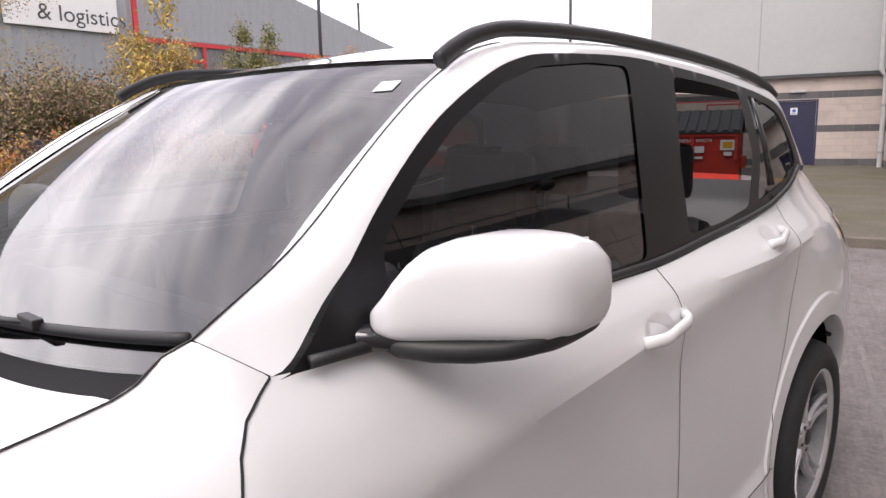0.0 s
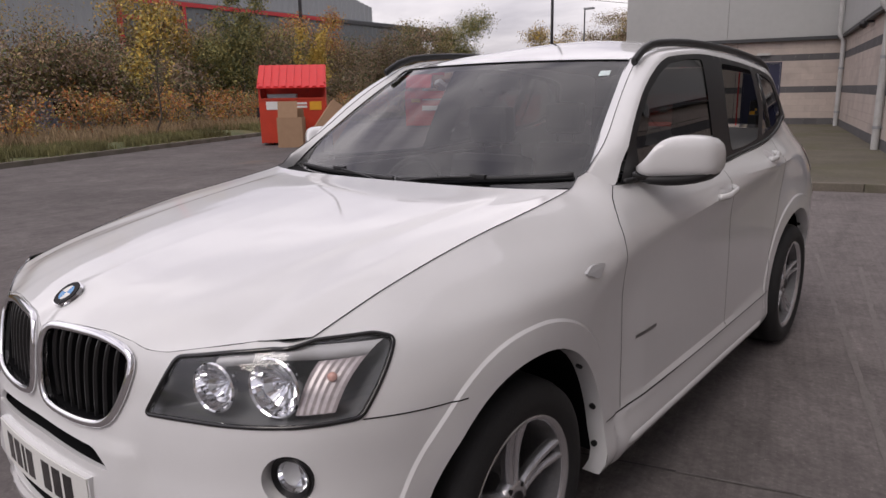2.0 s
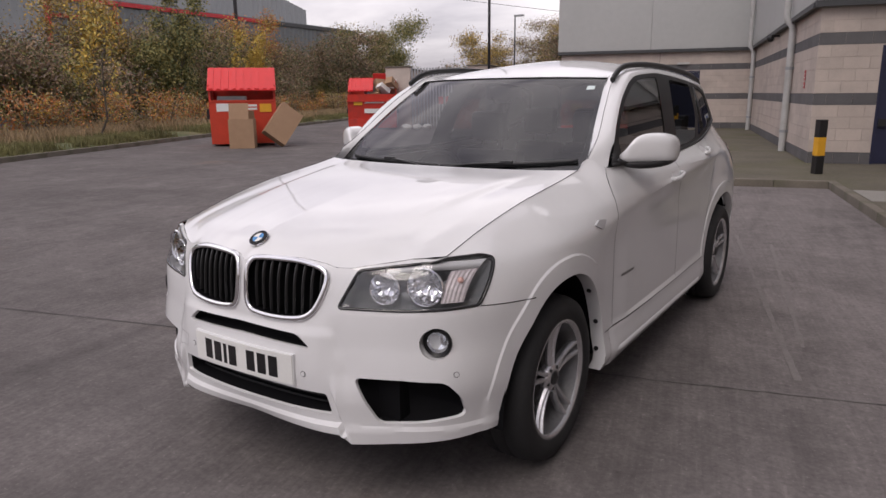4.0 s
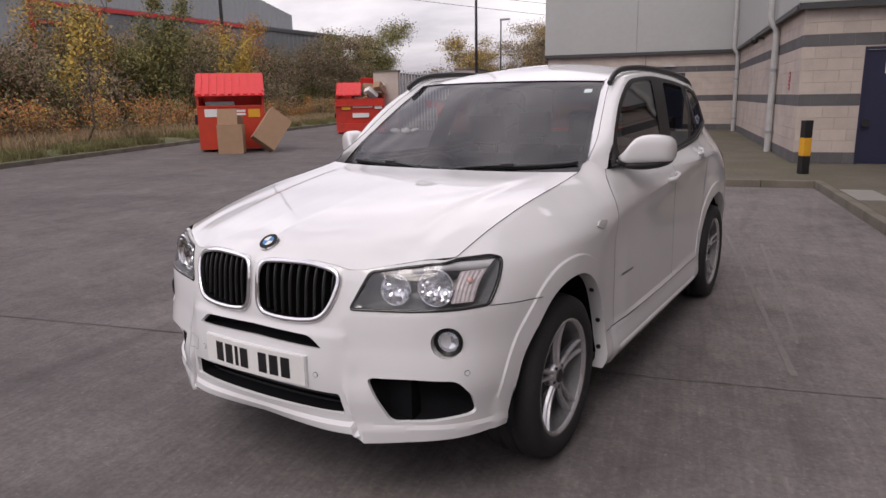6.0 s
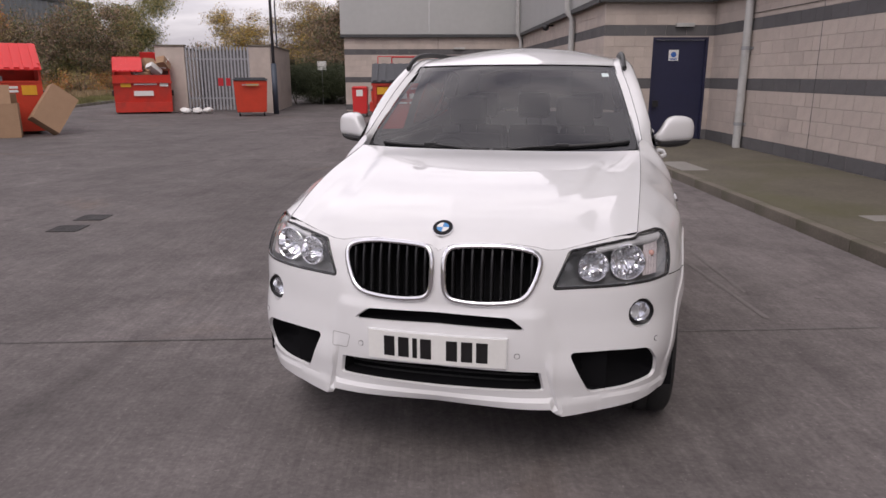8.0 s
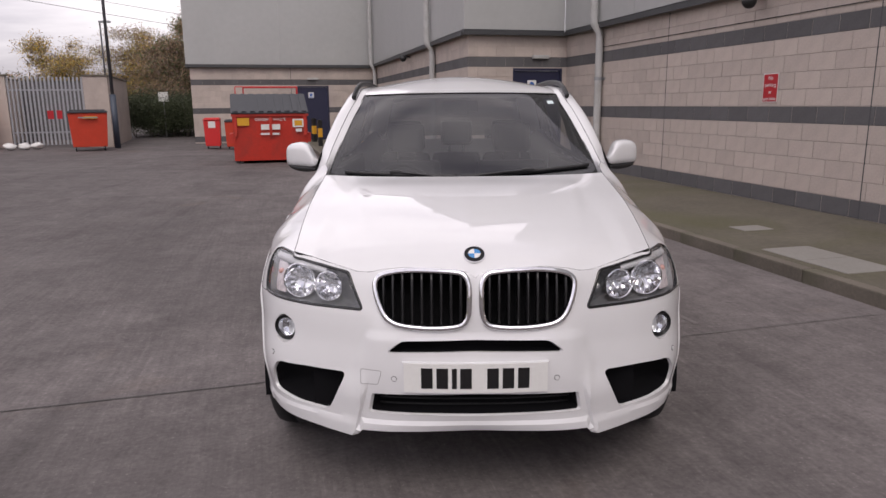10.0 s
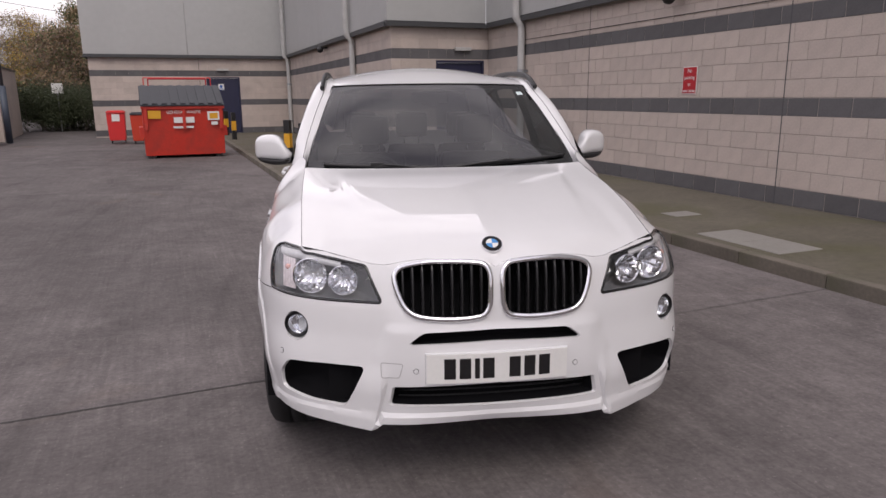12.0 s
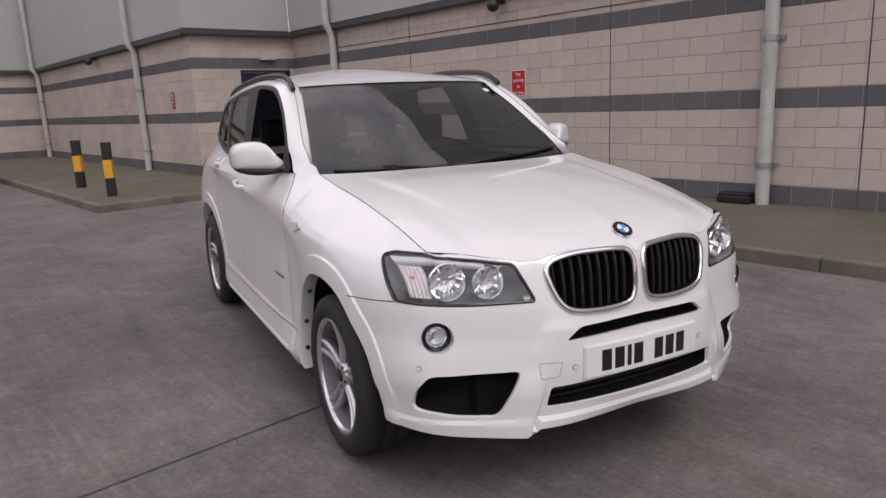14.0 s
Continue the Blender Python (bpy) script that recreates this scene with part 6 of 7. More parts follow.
    # sill blade
    tube("sill_blade", [skin1(s_at_y(y) * sg, 0.296 - 0.01 * t) + Vector((-sg * (0.008 + 0.03 * max(0, 1 - 14 * t, 14 * t - 13)), 0, 0)) for t, y in zip(np.linspace(0, 1, 40), np.linspace(0.5, 2.31, 40))], 0.016, M_paint, car, 1.3, seg=8)
    # tail lamp wrapping the rear corner
    Vt, Tt = web(rounded([(s_at_y(3.28), 1.0), (s_at_y(3.4), 0.95), (s_at_y(3.4) + 0.3, 0.95), (s_at_y(3.4) + 0.3, 1.12), (s_at_y(3.2), 1.1)], 0.02), [], 0.03)
    nn = np.array([normal_at(a * sg, z) for a, z in Vt])
    shell("tail_lamp", skin(Vt[:, 0] * sg, Vt[:, 1]) + nn * 0.004, Tt, mat("red_lens", (0.35, 0.02, 0.015), 0.1, coat=1.0) if sg > 0 else bpy.data.materials["red_lens"], car, "red tail lamp lens")

for root, mid_, b_mid, a0, b0, a1, b1 in (((-0.1, 0.02), -0.5, 0.075, -0.88, 0.045, -0.05, 0.055), ((-0.02, 0.03), 0.48, 0.09, -0.02, 0.055, 0.95, 0.09)):
    arm = [screen_pt(root[0] + (mid_ - root[0]) * t, root[1] + (b_mid - root[1]) * t, 0.018 + 0.012 * math.sin(math.pi * t)) for t in np.linspace(0, 1, 8)]
    wp = tube("wiper", arm, 0.0065, M_trim, car, 0.7)
    tube("wiper_blade", [screen_pt(a0 + (a1 - a0) * t, b0 + (b1 - b0) * t + 0.012 * math.sin(math.pi * t), 0.012) for t in np.linspace(0, 1, 24)], 0.0068, M_trim, wp, 1.4)
    bm = B()
    box(bm, -0.035, 0.035, -0.009, 0.009, -0.009, 0.009, 0.004, Matrix.Translation(screen_pt(mid_, b_mid, 0.02)))
    part("wiper_joint", bm, M_trim, wp)
bm = B()
g = []
for a in np.linspace(-0.99, 0.99, 30):
    p = screen_pt(a, 0.0)
    g.append([bm.verts.new(p + Vector((0, 0.02, 0.012))), bm.verts.new(p + Vector((0, -0.05, 0.0))), bm.verts.new(p + Vector((0, -0.1, -0.05)))])
for a, b in zip(g[:-1], g[1:]):
    for j in range(2):
        bm.faces.new((a[j], b[j], b[j + 1], a[j + 1]))
part("scuttle_panel", bm, mat("scuttle_plastic", (0.011, 0.011, 0.012), 0.75, spec=0.15, vary=0.1, scale=20), car)

# --- cabin ---
M_seat = mat("dark_seat_leather", (0.02, 0.02, 0.022), 0.55, vary=0.15, scale=10)
M_cabin = mat("dark_cabin_plastic", (0.025, 0.025, 0.027), 0.6, vary=0.1, scale=10)
M_roofcloth = mat("grey_headlining", (0.2, 0.2, 0.2), 0.9)
bm = B()
box(bm, -0.7, 0.7, 0.6, 1.0, 0.75, 1.09, 0.06)
box(bm, -0.7, 0.7, 0.62, 0.86, 1.05, 1.115, 0.03)
part("dashboard", bm, M_cabin, car)
bm = B()
box(bm, -0.76, 0.76, 0.62, 3.3, 0.38, 0.45)
part("cabin_floor", bm, M_cabin, car)
for sg in (1, -1):
    bm = B()
    box(bm, sg * 0.8 - 0.025, sg * 0.8 + 0.025, 0.65, 2.6, 0.45, 1.13, 0.01)
    part("door_lining", bm, M_cabin, car)


def seat(x, y, name="seat", wide=0.26):
    st = part(name, (lambda b_: (box(b_, -wide, wide, -0.25, 0.28, 0.42, 0.66, 0.06), b_)[1])(B()), M_seat, car, "dark leather car seat")
    st.matrix_local = pose(x, y, 0)
    bm = B()
    box(bm, -wide * 0.95, wide * 0.95, 0.22, 0.36, 0.6, 1.16, 0.05, pose(0, 0, 0, 0))
    bmesh.ops.rotate(bm, cent=(0, 0.28, 0.6), matrix=Matrix.Rotation(radians(-14), 3, "X"), verts=bm.verts[:])
    part("backrest", bm, M_seat, st)
    bm = B()
    box(bm, -0.13, 0.13, 0.36, 0.47, 1.2, 1.4, 0.04)
    part("headrest", bm, M_seat, st)
    for dx in (-0.06, 0.06):
        bm = B()
        rod(bm, (dx, 0.42, 1.1), (dx, 0.42, 1.24), 0.007)
        part("headrest_post", bm, M_chrome, st)
    return st


seat(0.37, 1.25)
seat(-0.37, 1.25)
for x in (-0.42, 0.0, 0.42):
    seat(x, 2.15, "rear_seat", 0.21)
bm = B()
box(bm, -0.66, 0.66, 2.72, 3.3, 0.45, 1.02, 0.03)
part("load_cover", bm, M_cabin, car)
# steering wheel on the car's right
bm = B()
mt_ = pose(-0.37, 0.98, 1.0, 65, 0, 0)
pts = [mt_ @ Vector((0.185 * math.cos(a), 0.185 * math.sin(a), 0)) for a in np.linspace(0, 2 * math.pi, 40, endpoint=False)]
sw = tube("steering_wheel", pts, 0.015, M_cabin, car, 1.0, True, seg=8)
bm = B()
rod(bm, mt_ @ Vector((0, 0, -0.05)), mt_ @ Vector((0, 0, 0.02)), 0.07, 20)
part("wheel_boss", bm, M_cabin, sw)
for a in (0, math.pi, -math.pi / 2):
    bm = B()
    rod(bm, mt_ @ Vector((0, 0, 0)), mt_ @ Vector((0.18 * math.cos(a), 0.18 * math.sin(a), 0)), 0.016, 8)
    part("wheel_spoke", bm, M_cabin, sw)
# rear-view mirror and sensor pod
bm = B()
c = screen_pt(0, 0.86, -0.05)
box(bm, -0.11, 0.11, -0.02, 0.02, -0.035, 0.035, 0.012, Matrix.Translation(c + Vector((0, 0.06, -0.02))))
rv = part("rear_view_mirror", bm, M_gloss, car)
bm = B()
box(bm, -0.05, 0.05, -0.03, 0.03, -0.05, 0.05, 0.015, Matrix.Translation(screen_pt(0, 0.86, -0.085)))
part("sensor_pod", bm, M_gloss, rv)
# headlining under the roof
Vc = [(x * 0.97, y, z - 0.03) for x, y, z in Vr]
shell("headlining", Vc, Tr, M_roofcloth, car, flip=True)
# ---- yard: joints, drains, bins ----
def yard_strip(name, u0, v0, u1, v1, width, material, label, cat_):
    bm = B()
    n = 40
    a, b = Vector((u0, v0, 0)), Vector((u1, v1, 0))
    d = (b - a).normalized()
    s = Vector((-d.y, d.x, 0)) * width / 2
    prev = None
    for i in range(n + 1):
        p = a + (b - a) * i / n
        wob = s * random.uniform(0.6, 1.5)
        row = []
        for q in (p + wob, p - wob):
            w = SITE @ q
            row.append(bm.verts.new((w.x, w.y, rise(w.x) + 0.004)))
        if prev:
            bm.faces.new((prev[0], prev[1], row[1], row[0]))
        prev = row
    bmesh.ops.recalc_face_normals(bm, faces=bm.faces[:])
    ob = part(name, bm, material)
    return tagged(ob, label, cat_, "yard joints", "structure")


M_joint = mat("joint_filler", (0.055, 0.052, 0.05), 0.9, vary=0.2, scale=8)
M_paler = mat("worn_scuff", (0.168, 0.153, 0.148), 0.95, vary=0.25, scale=14)
M_worn_joint = mat("worn_joint", (0.15, 0.14, 0.135), 0.95, vary=0.2, scale=9, stain=(0.05, 0.047, 0.045), stain_amt=0.9, stain_scale=7)
yard_strip("yard_joint", 1.2, 0.734, 3.5, 0.79, 0.011, M_worn_joint, "worn pale joint between concrete bays", "joint")
yard_strip("yard_joint", -12.6, 0.4, 1.19, 0.734, 0.008, M_joint, "dark joint between concrete bays", "joint")
yard_strip("yard_scuff", 1.96, 0.95, 1.9, 5.0, 0.03, M_paler, "long pale scuff across worn concrete yard", "scuff")
yard_strip("yard_scuff", 2.06, 1.5, 2.2, 4.6, 0.028, M_paler, "long pale scuff across worn concrete yard", "scuff")

M_iron = mat("cast_iron", (0.035, 0.033, 0.032), 0.6, 0.4, vary=0.2, scale=10)
for u, v in ((-3.97, 3.8), (-3.97, 4.36)):
    p = site(u, v, 0.0)
    w = empty("drain_grate", pose(p.x, p.y, p.z, 0, 0, TURN) @ Matrix.Diagonal((0.72, 0.72, 1, 1)), "dark cast iron drain grate flush in yard", "drain", "drain grates")
    bm = B()
    for a in (-0.21, 0.19):
        box(bm, a, a + 0.02, -0.21, 0.21, 0.001, 0.008)
        box(bm, -0.19, 0.19, a, a + 0.02, 0.001, 0.008)
    part("frame", bm, M_iron, w)
    for i in range(8):
        bm = B()
        box(bm, -0.175 + i * 0.046, -0.145 + i * 0.046, -0.188, 0.188, 0.001, 0.007)
        part("bar", bm, M_iron, w)


def skip_shell(bm, w, d, h, t=0.03, slope=0.12, front_low=0.0):
    """Open steel container: tapered body with a thick rim."""
    out = [(-w / 2, -d / 2), (w / 2, -d / 2), (w / 2, d / 2), (-w / 2, d / 2)]
    def ring(s, z, front):
        return [bm.verts.new((x * s, (y + (slope if y < 0 and front else 0)) * (s if y > 0 else s), z)) for x, y in out]
    lo, hi = ring(1, 0.08, True), ring(1, h, False)
    for v in hi[:2]:
        v.co.z -= front_low
    ins = [bm.verts.new((v.co.x * (1 - 2 * t / w), v.co.y * (1 - 2 * t / d), v.co.z)) for v in hi]
    bot = [bm.verts.new((v.co.x * (1 - 2 * t / w), v.co.y * (1 - 2 * t / d), 0.14)) for v in lo]
    for i in range(4):
        j = (i + 1) % 4
        bm.faces.new((lo[i], lo[j], hi[j], hi[i]))
        bm.faces.new((hi[i], hi[j], ins[j], ins[i]))
        bm.faces.new((ins[i], ins[j], bot[j], bot[i]))
    bm.faces.new(lo[::-1])
    bm.faces.new(bot)
    bmesh.ops.recalc_face_normals(bm, faces=bm.faces[:])


def ribbed_lid(name, parent, material, w, y0, z0, y1, z1, ribs, t=0.035, dx=0.0, label=""):
    """A sloped plastic lid with raised ribs running down the slope."""
    a, b = Vector((0, y0, z0)), Vector((0, y1, z1))
    d = (b - a)
    up = Vector((0, -d.z, d.y)).normalized()
    if up.z < 0:
        up = -up

    def slab(x0, x1, lo, hi, e=0.0):
        bm = B()
        vs = []
        for x in (x0, x1):
            for p in (a + d * e, b - d * e):
                for o in (lo, hi):
                    q = p + up * o
                    vs.append(bm.verts.new((x + dx, q.y, q.z)))
        for f in ((0, 1, 3, 2), (4, 6, 7, 5), (0, 4, 5, 1), (2, 3, 7, 6), (1, 5, 7, 3), (0, 2, 6, 4)):
            bm.faces.new([vs[i] for i in f])
        bmesh.ops.recalc_face_normals(bm, faces=bm.faces[:])
        bmesh.ops.bevel(bm, geom=bm.edges[:], offset=0.008, segments=2, affect="EDGES")
        return bm

    lid = part(name, slab(-w / 2, w / 2, 0, t), material, parent, label)
    for i in range(ribs):
        x = -w / 2 + w * (i + 0.5) / ribs
        part("rib", slab(x - w / ribs * 0.3, x + w / ribs * 0.3, t - 0.012, t + 0.03, 0.03), material, lid)
    return lid


def fascia_bars(parent, x0, x1, y, z0, z1, rows, material, name):
    """Plain bars in place of a mark or of writing that cannot be read."""
    bm = B()
    h = (z1 - z0) / rows
    for r in range(rows):
        box(bm, x0, x1, y - 0.006, y + 0.004, z0 + r * h + h * 0.2, z0 + (r + 1) * h - h * 0.15)
    return part(name, bm, material, parent)


def pick(parent, name, material, *boxes, label=""):
    bm = B()
    for b in boxes:
        box(bm, *b)
    return part(name, bm, material, parent, label)


# black-lidded general waste container
p = spot(-4.93, 16.2)
cont = empty("waste_container", pose(p.x, p.y, p.z, 0, 0, TURN + 2), "red steel general waste container with closed dark ribbed lid", "container", "waste containers")
W, D, H = 1.95, 1.5, 1.32
bm = B()
skip_shell(bm, W, D, H, slope=0.16)
part("body", bm, M_red, cont)
for i in range(3):
    x = -W / 2 + 0.07 + i * (W / 2 - 0.07)
    pick(cont, "stiffener", M_red, (x - 0.035, x + 0.035, -D / 2 - 0.035, -D / 2 + 0.01, 0.75, H - 0.02))
pick(cont, "rim", M_red, (-W / 2 - 0.03, W / 2 + 0.03, -D / 2 - 0.05, -D / 2 + 0.03, H - 0.06, H))
for sx in (-1, 1):
    pick(cont, "lifting_pocket", M_red, (sx * (W / 2 + 0.05) - 0.05, sx * (W / 2 + 0.05) + 0.05, -0.5, 0.5, 0.55, 0.8))
    pick(cont, "skid", M_trim, (sx * 0.8 - 0.06, sx * 0.8 + 0.06, -D / 2 + 0.2, D / 2, 0.0, 0.09))
ribbed_lid("lid", cont, M_darklid, W + 0.06, -D / 2 - 0.08, H + 0.0, 0.25, H + 0.5, 9, label="")
ribbed_lid("rear_lid", cont, M_darklid, W + 0.06, D / 2, H + 0.02, 0.25, H + 0.5, 9, label="")
bm = B()
for x in (-0.86, 0.86):
    rod(bm, (x, D / 2 - 0.02, H - 0.1), (x, D / 2 - 0.02, H + 0.74), 0.014, 8)
rod(bm, (-0.86, D / 2 - 0.02, H + 0.74), (0.86, D / 2 - 0.02, H + 0.74), 0.014, 8)
part("lid_stop_bar", bm, M_redlid, cont)
fascia_bars(cont, -0.25, 0.25, -D / 2 + 0.01, 0.86, 1.08, 1, M_white_plain, "mark_bar")
fascia_bars(cont, -0.27, 0.22, -D / 2 + 0.03, 0.75, 0.83, 1, M_white_plain, "number_bar")
text_mesh("GENERAL WASTE", 0.105, M_white_plain, "lettering", cont, pose(0, -D / 2 - 0.012, 1.17, 90))
pick(cont, "yellow_label", M_yellow, (-0.85, -0.55, -D / 2 - 0.012, -D / 2 + 0.01, 1.02, 1.22))
lb = pick(cont, "white_label", M_white_plain, (0.58, 0.88, -D / 2 - 0.012, -D / 2 + 0.03, 0.96, 1.18))
pick(lb, "label_print", M_yellow, (0.63, 0.83, -D / 2 - 0.016, -D / 2 - 0.011, 1.0, 1.14))
pick(cont, "small_label", M_white_plain, (0.66, 0.82, -D / 2 - 0.008, -D / 2 + 0.03, 0.84, 0.92))

# tall red cardboard container with a raised pent lid
p = spot(-14.28, 11.56)
cont = empty("waste_container", pose(p.x, p.y, p.z, 0, 0, TURN + 33) @ Matrix.Diagonal((0.93, 0.93, 0.92, 1)), "tall red steel container with a bright ribbed lid", "container", "waste containers")
W, D, H = 1.98, 1.3, 1.42
bm = B()
skip_shell(bm, W, D, H, slope=0.04)
part("body", bm, M_orange, cont)
pick(cont, "front_rib", M_orange, (-0.04, 0.04, -D / 2 - 0.03, -D / 2 + 0.04, 0.1, H))
for sx in (-1, 1):
    pick(cont, "side_upright", M_red, (sx * (W / 2 - 0.03) - 0.03, sx * (W / 2 - 0.03) + 0.03, -D / 2 + 0.02, D / 2, H, H + 0.45))
    pick(cont, "lifting_pocket", M_trim, (sx * (W / 2 + 0.05) - 0.05, sx * (W / 2 + 0.05) + 0.05, -0.4, 0.4, 0.85, 1.15))
pick(cont, "back_panel", M_red, (-W / 2, W / 2, D / 2 - 0.03, D / 2, H, H + 0.75))
ribbed_lid("lid", cont, M_redlid, W + 0.05, -D / 2 - 0.12, H + 0.27, D / 2 - 0.3, H + 0.98, 9, label="bright red ribbed plastic lid")
pick(cont, "header_bar", M_orange, (-W / 2, W / 2, -D / 2 - 0.02, -D / 2 + 0.03, H - 0.05, H))
pick(cont, "white_label", M_white_plain, (-0.78, -0.42, -D / 2 - 0.01, -D / 2 + 0.02, 1.08, 1.32))
pick(cont, "yellow_label", M_yellow, (0.5, 0.85, -D / 2 - 0.01, -D / 2 + 0.02, 1.05, 1.3))
fascia_bars(cont, -0.2, 0.42, -D / 2 + 0.0, 1.1, 1.3, 2, M_white_plain, "lettering_bar")
pick(cont, "notice", M_white_plain, (-0.14, 0.02, -D / 2 - 0.035, -D / 2 + 0.0, 0.62, 1.0))
bg = pick(cont, "bagged_waste", M_white_plain, (-0.75, 0.1, -0.5, 0.3, H - 0.2, H + 0.12))
bg.data.materials[0] = M_galv

def card_box(m, w, d, h, label, flaps=True):
    c = empty("cardboard_box", m, label, "box", "cardboard boxes")
    bm = B()
    for a in ((-w / 2, w / 2, -d / 2, -d / 2 + 0.008, 0, h), (-w / 2, w / 2, d / 2 - 0.008, d / 2, 0, h), (-w / 2, -w / 2 + 0.008, -d / 2 + 0.008, d / 2 - 0.008, 0, h), (w / 2 - 0.008, w / 2, -d / 2 + 0.008, d / 2 - 0.008, 0, h), (-w / 2 + 0.008, w / 2 - 0.008, -d / 2 + 0.008, d / 2 - 0.008, 0, 0.008)):
        box(bm, *a)
    part("carton", bm, M_card, c)
    if flaps:
        bm = B()
        box(bm, -w / 2 + 0.03, w / 2 - 0.12, -0.004, 0.004, 0, h * 0.55, m=pose(0, -d / 2 + 0.02, h, -12))
        part("flap", bm, M_card, c)
        bm = B()
        box(bm, -w / 2 + 0.03, w / 2 - 0.03, -0.004, 0.004, 0, h * 0.3, m=pose(0, d / 2, h, 18))
        part("flap", bm, M_card, c)
    return c


p = spot(-13.45, 10.75)
card_box(pose(p.x, p.y, p.z, 0, 0, TURN + 25), 0.68, 0.5, 0.8, "upright open brown cardboard box beside the container")
p = spot(-12.95, 11.4)
card_box(pose(p.x, p.y, p.z + 0.23, -18, 38, TURN + 40), 0.7, 0.3, 1.05, "flattened brown cardboard box leaning on the container", False)

# overfilled container with half its lid thrown back
p = spot(-16.8, 20.7)
cont = empty("waste_container", pose(p.x, p.y, p.z, 0, 0, 36), "faded red container overflowing with cardboard, half lid open", "container", "waste containers")
W, D, H = 2.0, 1.5, 1.42
bm = B()
skip_shell(bm, W, D, H, slope=0.14)
part("body", bm, M_red, cont)
pick(cont, "rim", M_red, (-W / 2 - 0.03, W / 2 + 0.03, -D / 2 - 0.05, -D / 2 + 0.03, H - 0.3, H - 0.24))
pick(cont, "lower_bumper", M_red, (-W / 2 + 0.02, W / 2 - 0.02, -D / 2 - 0.03, -D / 2 + 0.2, 0.06, 0.42))
for sx in (-1, 1):
    pick(cont, "lifting_pocket", M_trim, (sx * (W / 2 + 0.04) - 0.04, sx * (W / 2 + 0.04) + 0.04, -0.4, 0.4, 0.65, 0.85))
    pick(cont, "side_wing", M_red, (sx * (W / 2 - 0.02) - 0.015, sx * (W / 2 - 0.02) + 0.015, -0.3, D / 2, H, H + 0.55))
ribbed_lid("lid", cont, M_redlid, 1.02, -D / 2 - 0.02, H + 0.1, 0.1, H + 0.62, 6, dx=-0.46)
ribbed_lid("open_lid", cont, M_redlid, 0.98, D / 2 - 0.1, H + 0.2, 0.4, H + 0.85, 5, dx=0.5)
pick(cont, "back_panel", M_red, (-W / 2, W / 2, D / 2 - 0.03, D / 2, H, H + 0.7))
fascia_bars(cont, -0.32, 0.36, -D / 2 + 0.03, 0.6, 0.88, 1, M_white_plain, "mark_bar")
pick(cont, "yellow_label", M_yellow, (-0.75, -0.4, -D / 2 - 0.0, -D / 2 + 0.03, 0.98, 1.16))
pick(cont, "white_label", M_white_plain, (0.6, 0.9, -D / 2 - 0.0, -D / 2 + 0.03, 1.0, 1.16))
fascia_bars(cont, -0.3, 0.5, -D / 2 + 0.01, 1.04, 1.12, 1, M_white_plain, "lettering_bar")
for k in range(9):
    bm = B()
    s = random.uniform(0.2, 0.42)
    box(bm, -s, s, -s * 0.6, s * 0.6, -0.05, 0.05 + 0.1 * (k % 3), 0.01)
    o = part("waste_piece", bm, (M_card, M_white_plain, M_card, M_galv)[k % 4], cont)
    o.matrix_local = pose(0.1 + 0.35 * (k % 3) - (0.5 if k > 6 else 0), -0.35 + 0.25 * (k // 3), H + 0.02 + 0.16 * (k % 3), random.uniform(-40, 40), random.uniform(-40, 40), random.uniform(0, 90))


def wheelie(x, y, turn, w, d, h, body, lid, label):
    p = spot(x, y)
    c = empty("wheeled_bin", pose(p.x, p.y, p.z, 0, 0, TURN + turn), label, "bin", "wheeled bins")
    bm = B()
    lo = [(-w * 0.43, -d * 0.38), (w * 0.43, -d * 0.38), (w * 0.43, d * 0.4), (-w * 0.43, d * 0.4)]
    a = [bm.verts.new((x, y, h * 0.1)) for x, y in lo]
    b = [bm.verts.new((x * 1.14, y * 1.2, h * 0.92)) for x, y in lo]
    bm.faces.new(a[::-1]), bm.faces.new(b)
    for i in range(4):
        bm.faces.new((a[i], a[(i + 1) % 4], b[(i + 1) % 4], b[i]))
    bmesh.ops.recalc_face_normals(bm, faces=bm.faces[:])
    bmesh.ops.bevel(bm, geom=bm.edges[:], offset=0.02, segments=2, affect="EDGES")
    part("body", bm, body, c)
    bm = B()
    box(bm, -w / 2, w / 2, -d / 2, d / 2, h * 0.92, h * 0.97, 0.015)
    box(bm, -w * 0.44, w * 0.44, -d * 0.42, d * 0.44, h * 0.965, h, 0.015)
    part("lid", bm, lid, c)
    for sx in (-1, 1):
        for sy in ((-1, 1) if w > 1 else (1,)):
            bm = B()
            rod(bm, (sx * w * 0.36 - 0.02, sy * d * 0.33, 0.09), (sx * w * 0.36 + 0.02, sy * d * 0.33, 0.09), 0.09, 16)
            part("wheel", bm, M_rubber, c)
            if w > 1:
                bm = B()
                box(bm, sx * w * 0.36 - 0.03, sx * w * 0.36 + 0.03, sy * d * 0.33 - 0.03, sy * d * 0.33 + 0.03, 0.09, h * 0.12)
                part("castor_fork", bm, M_galv, c)
    return c


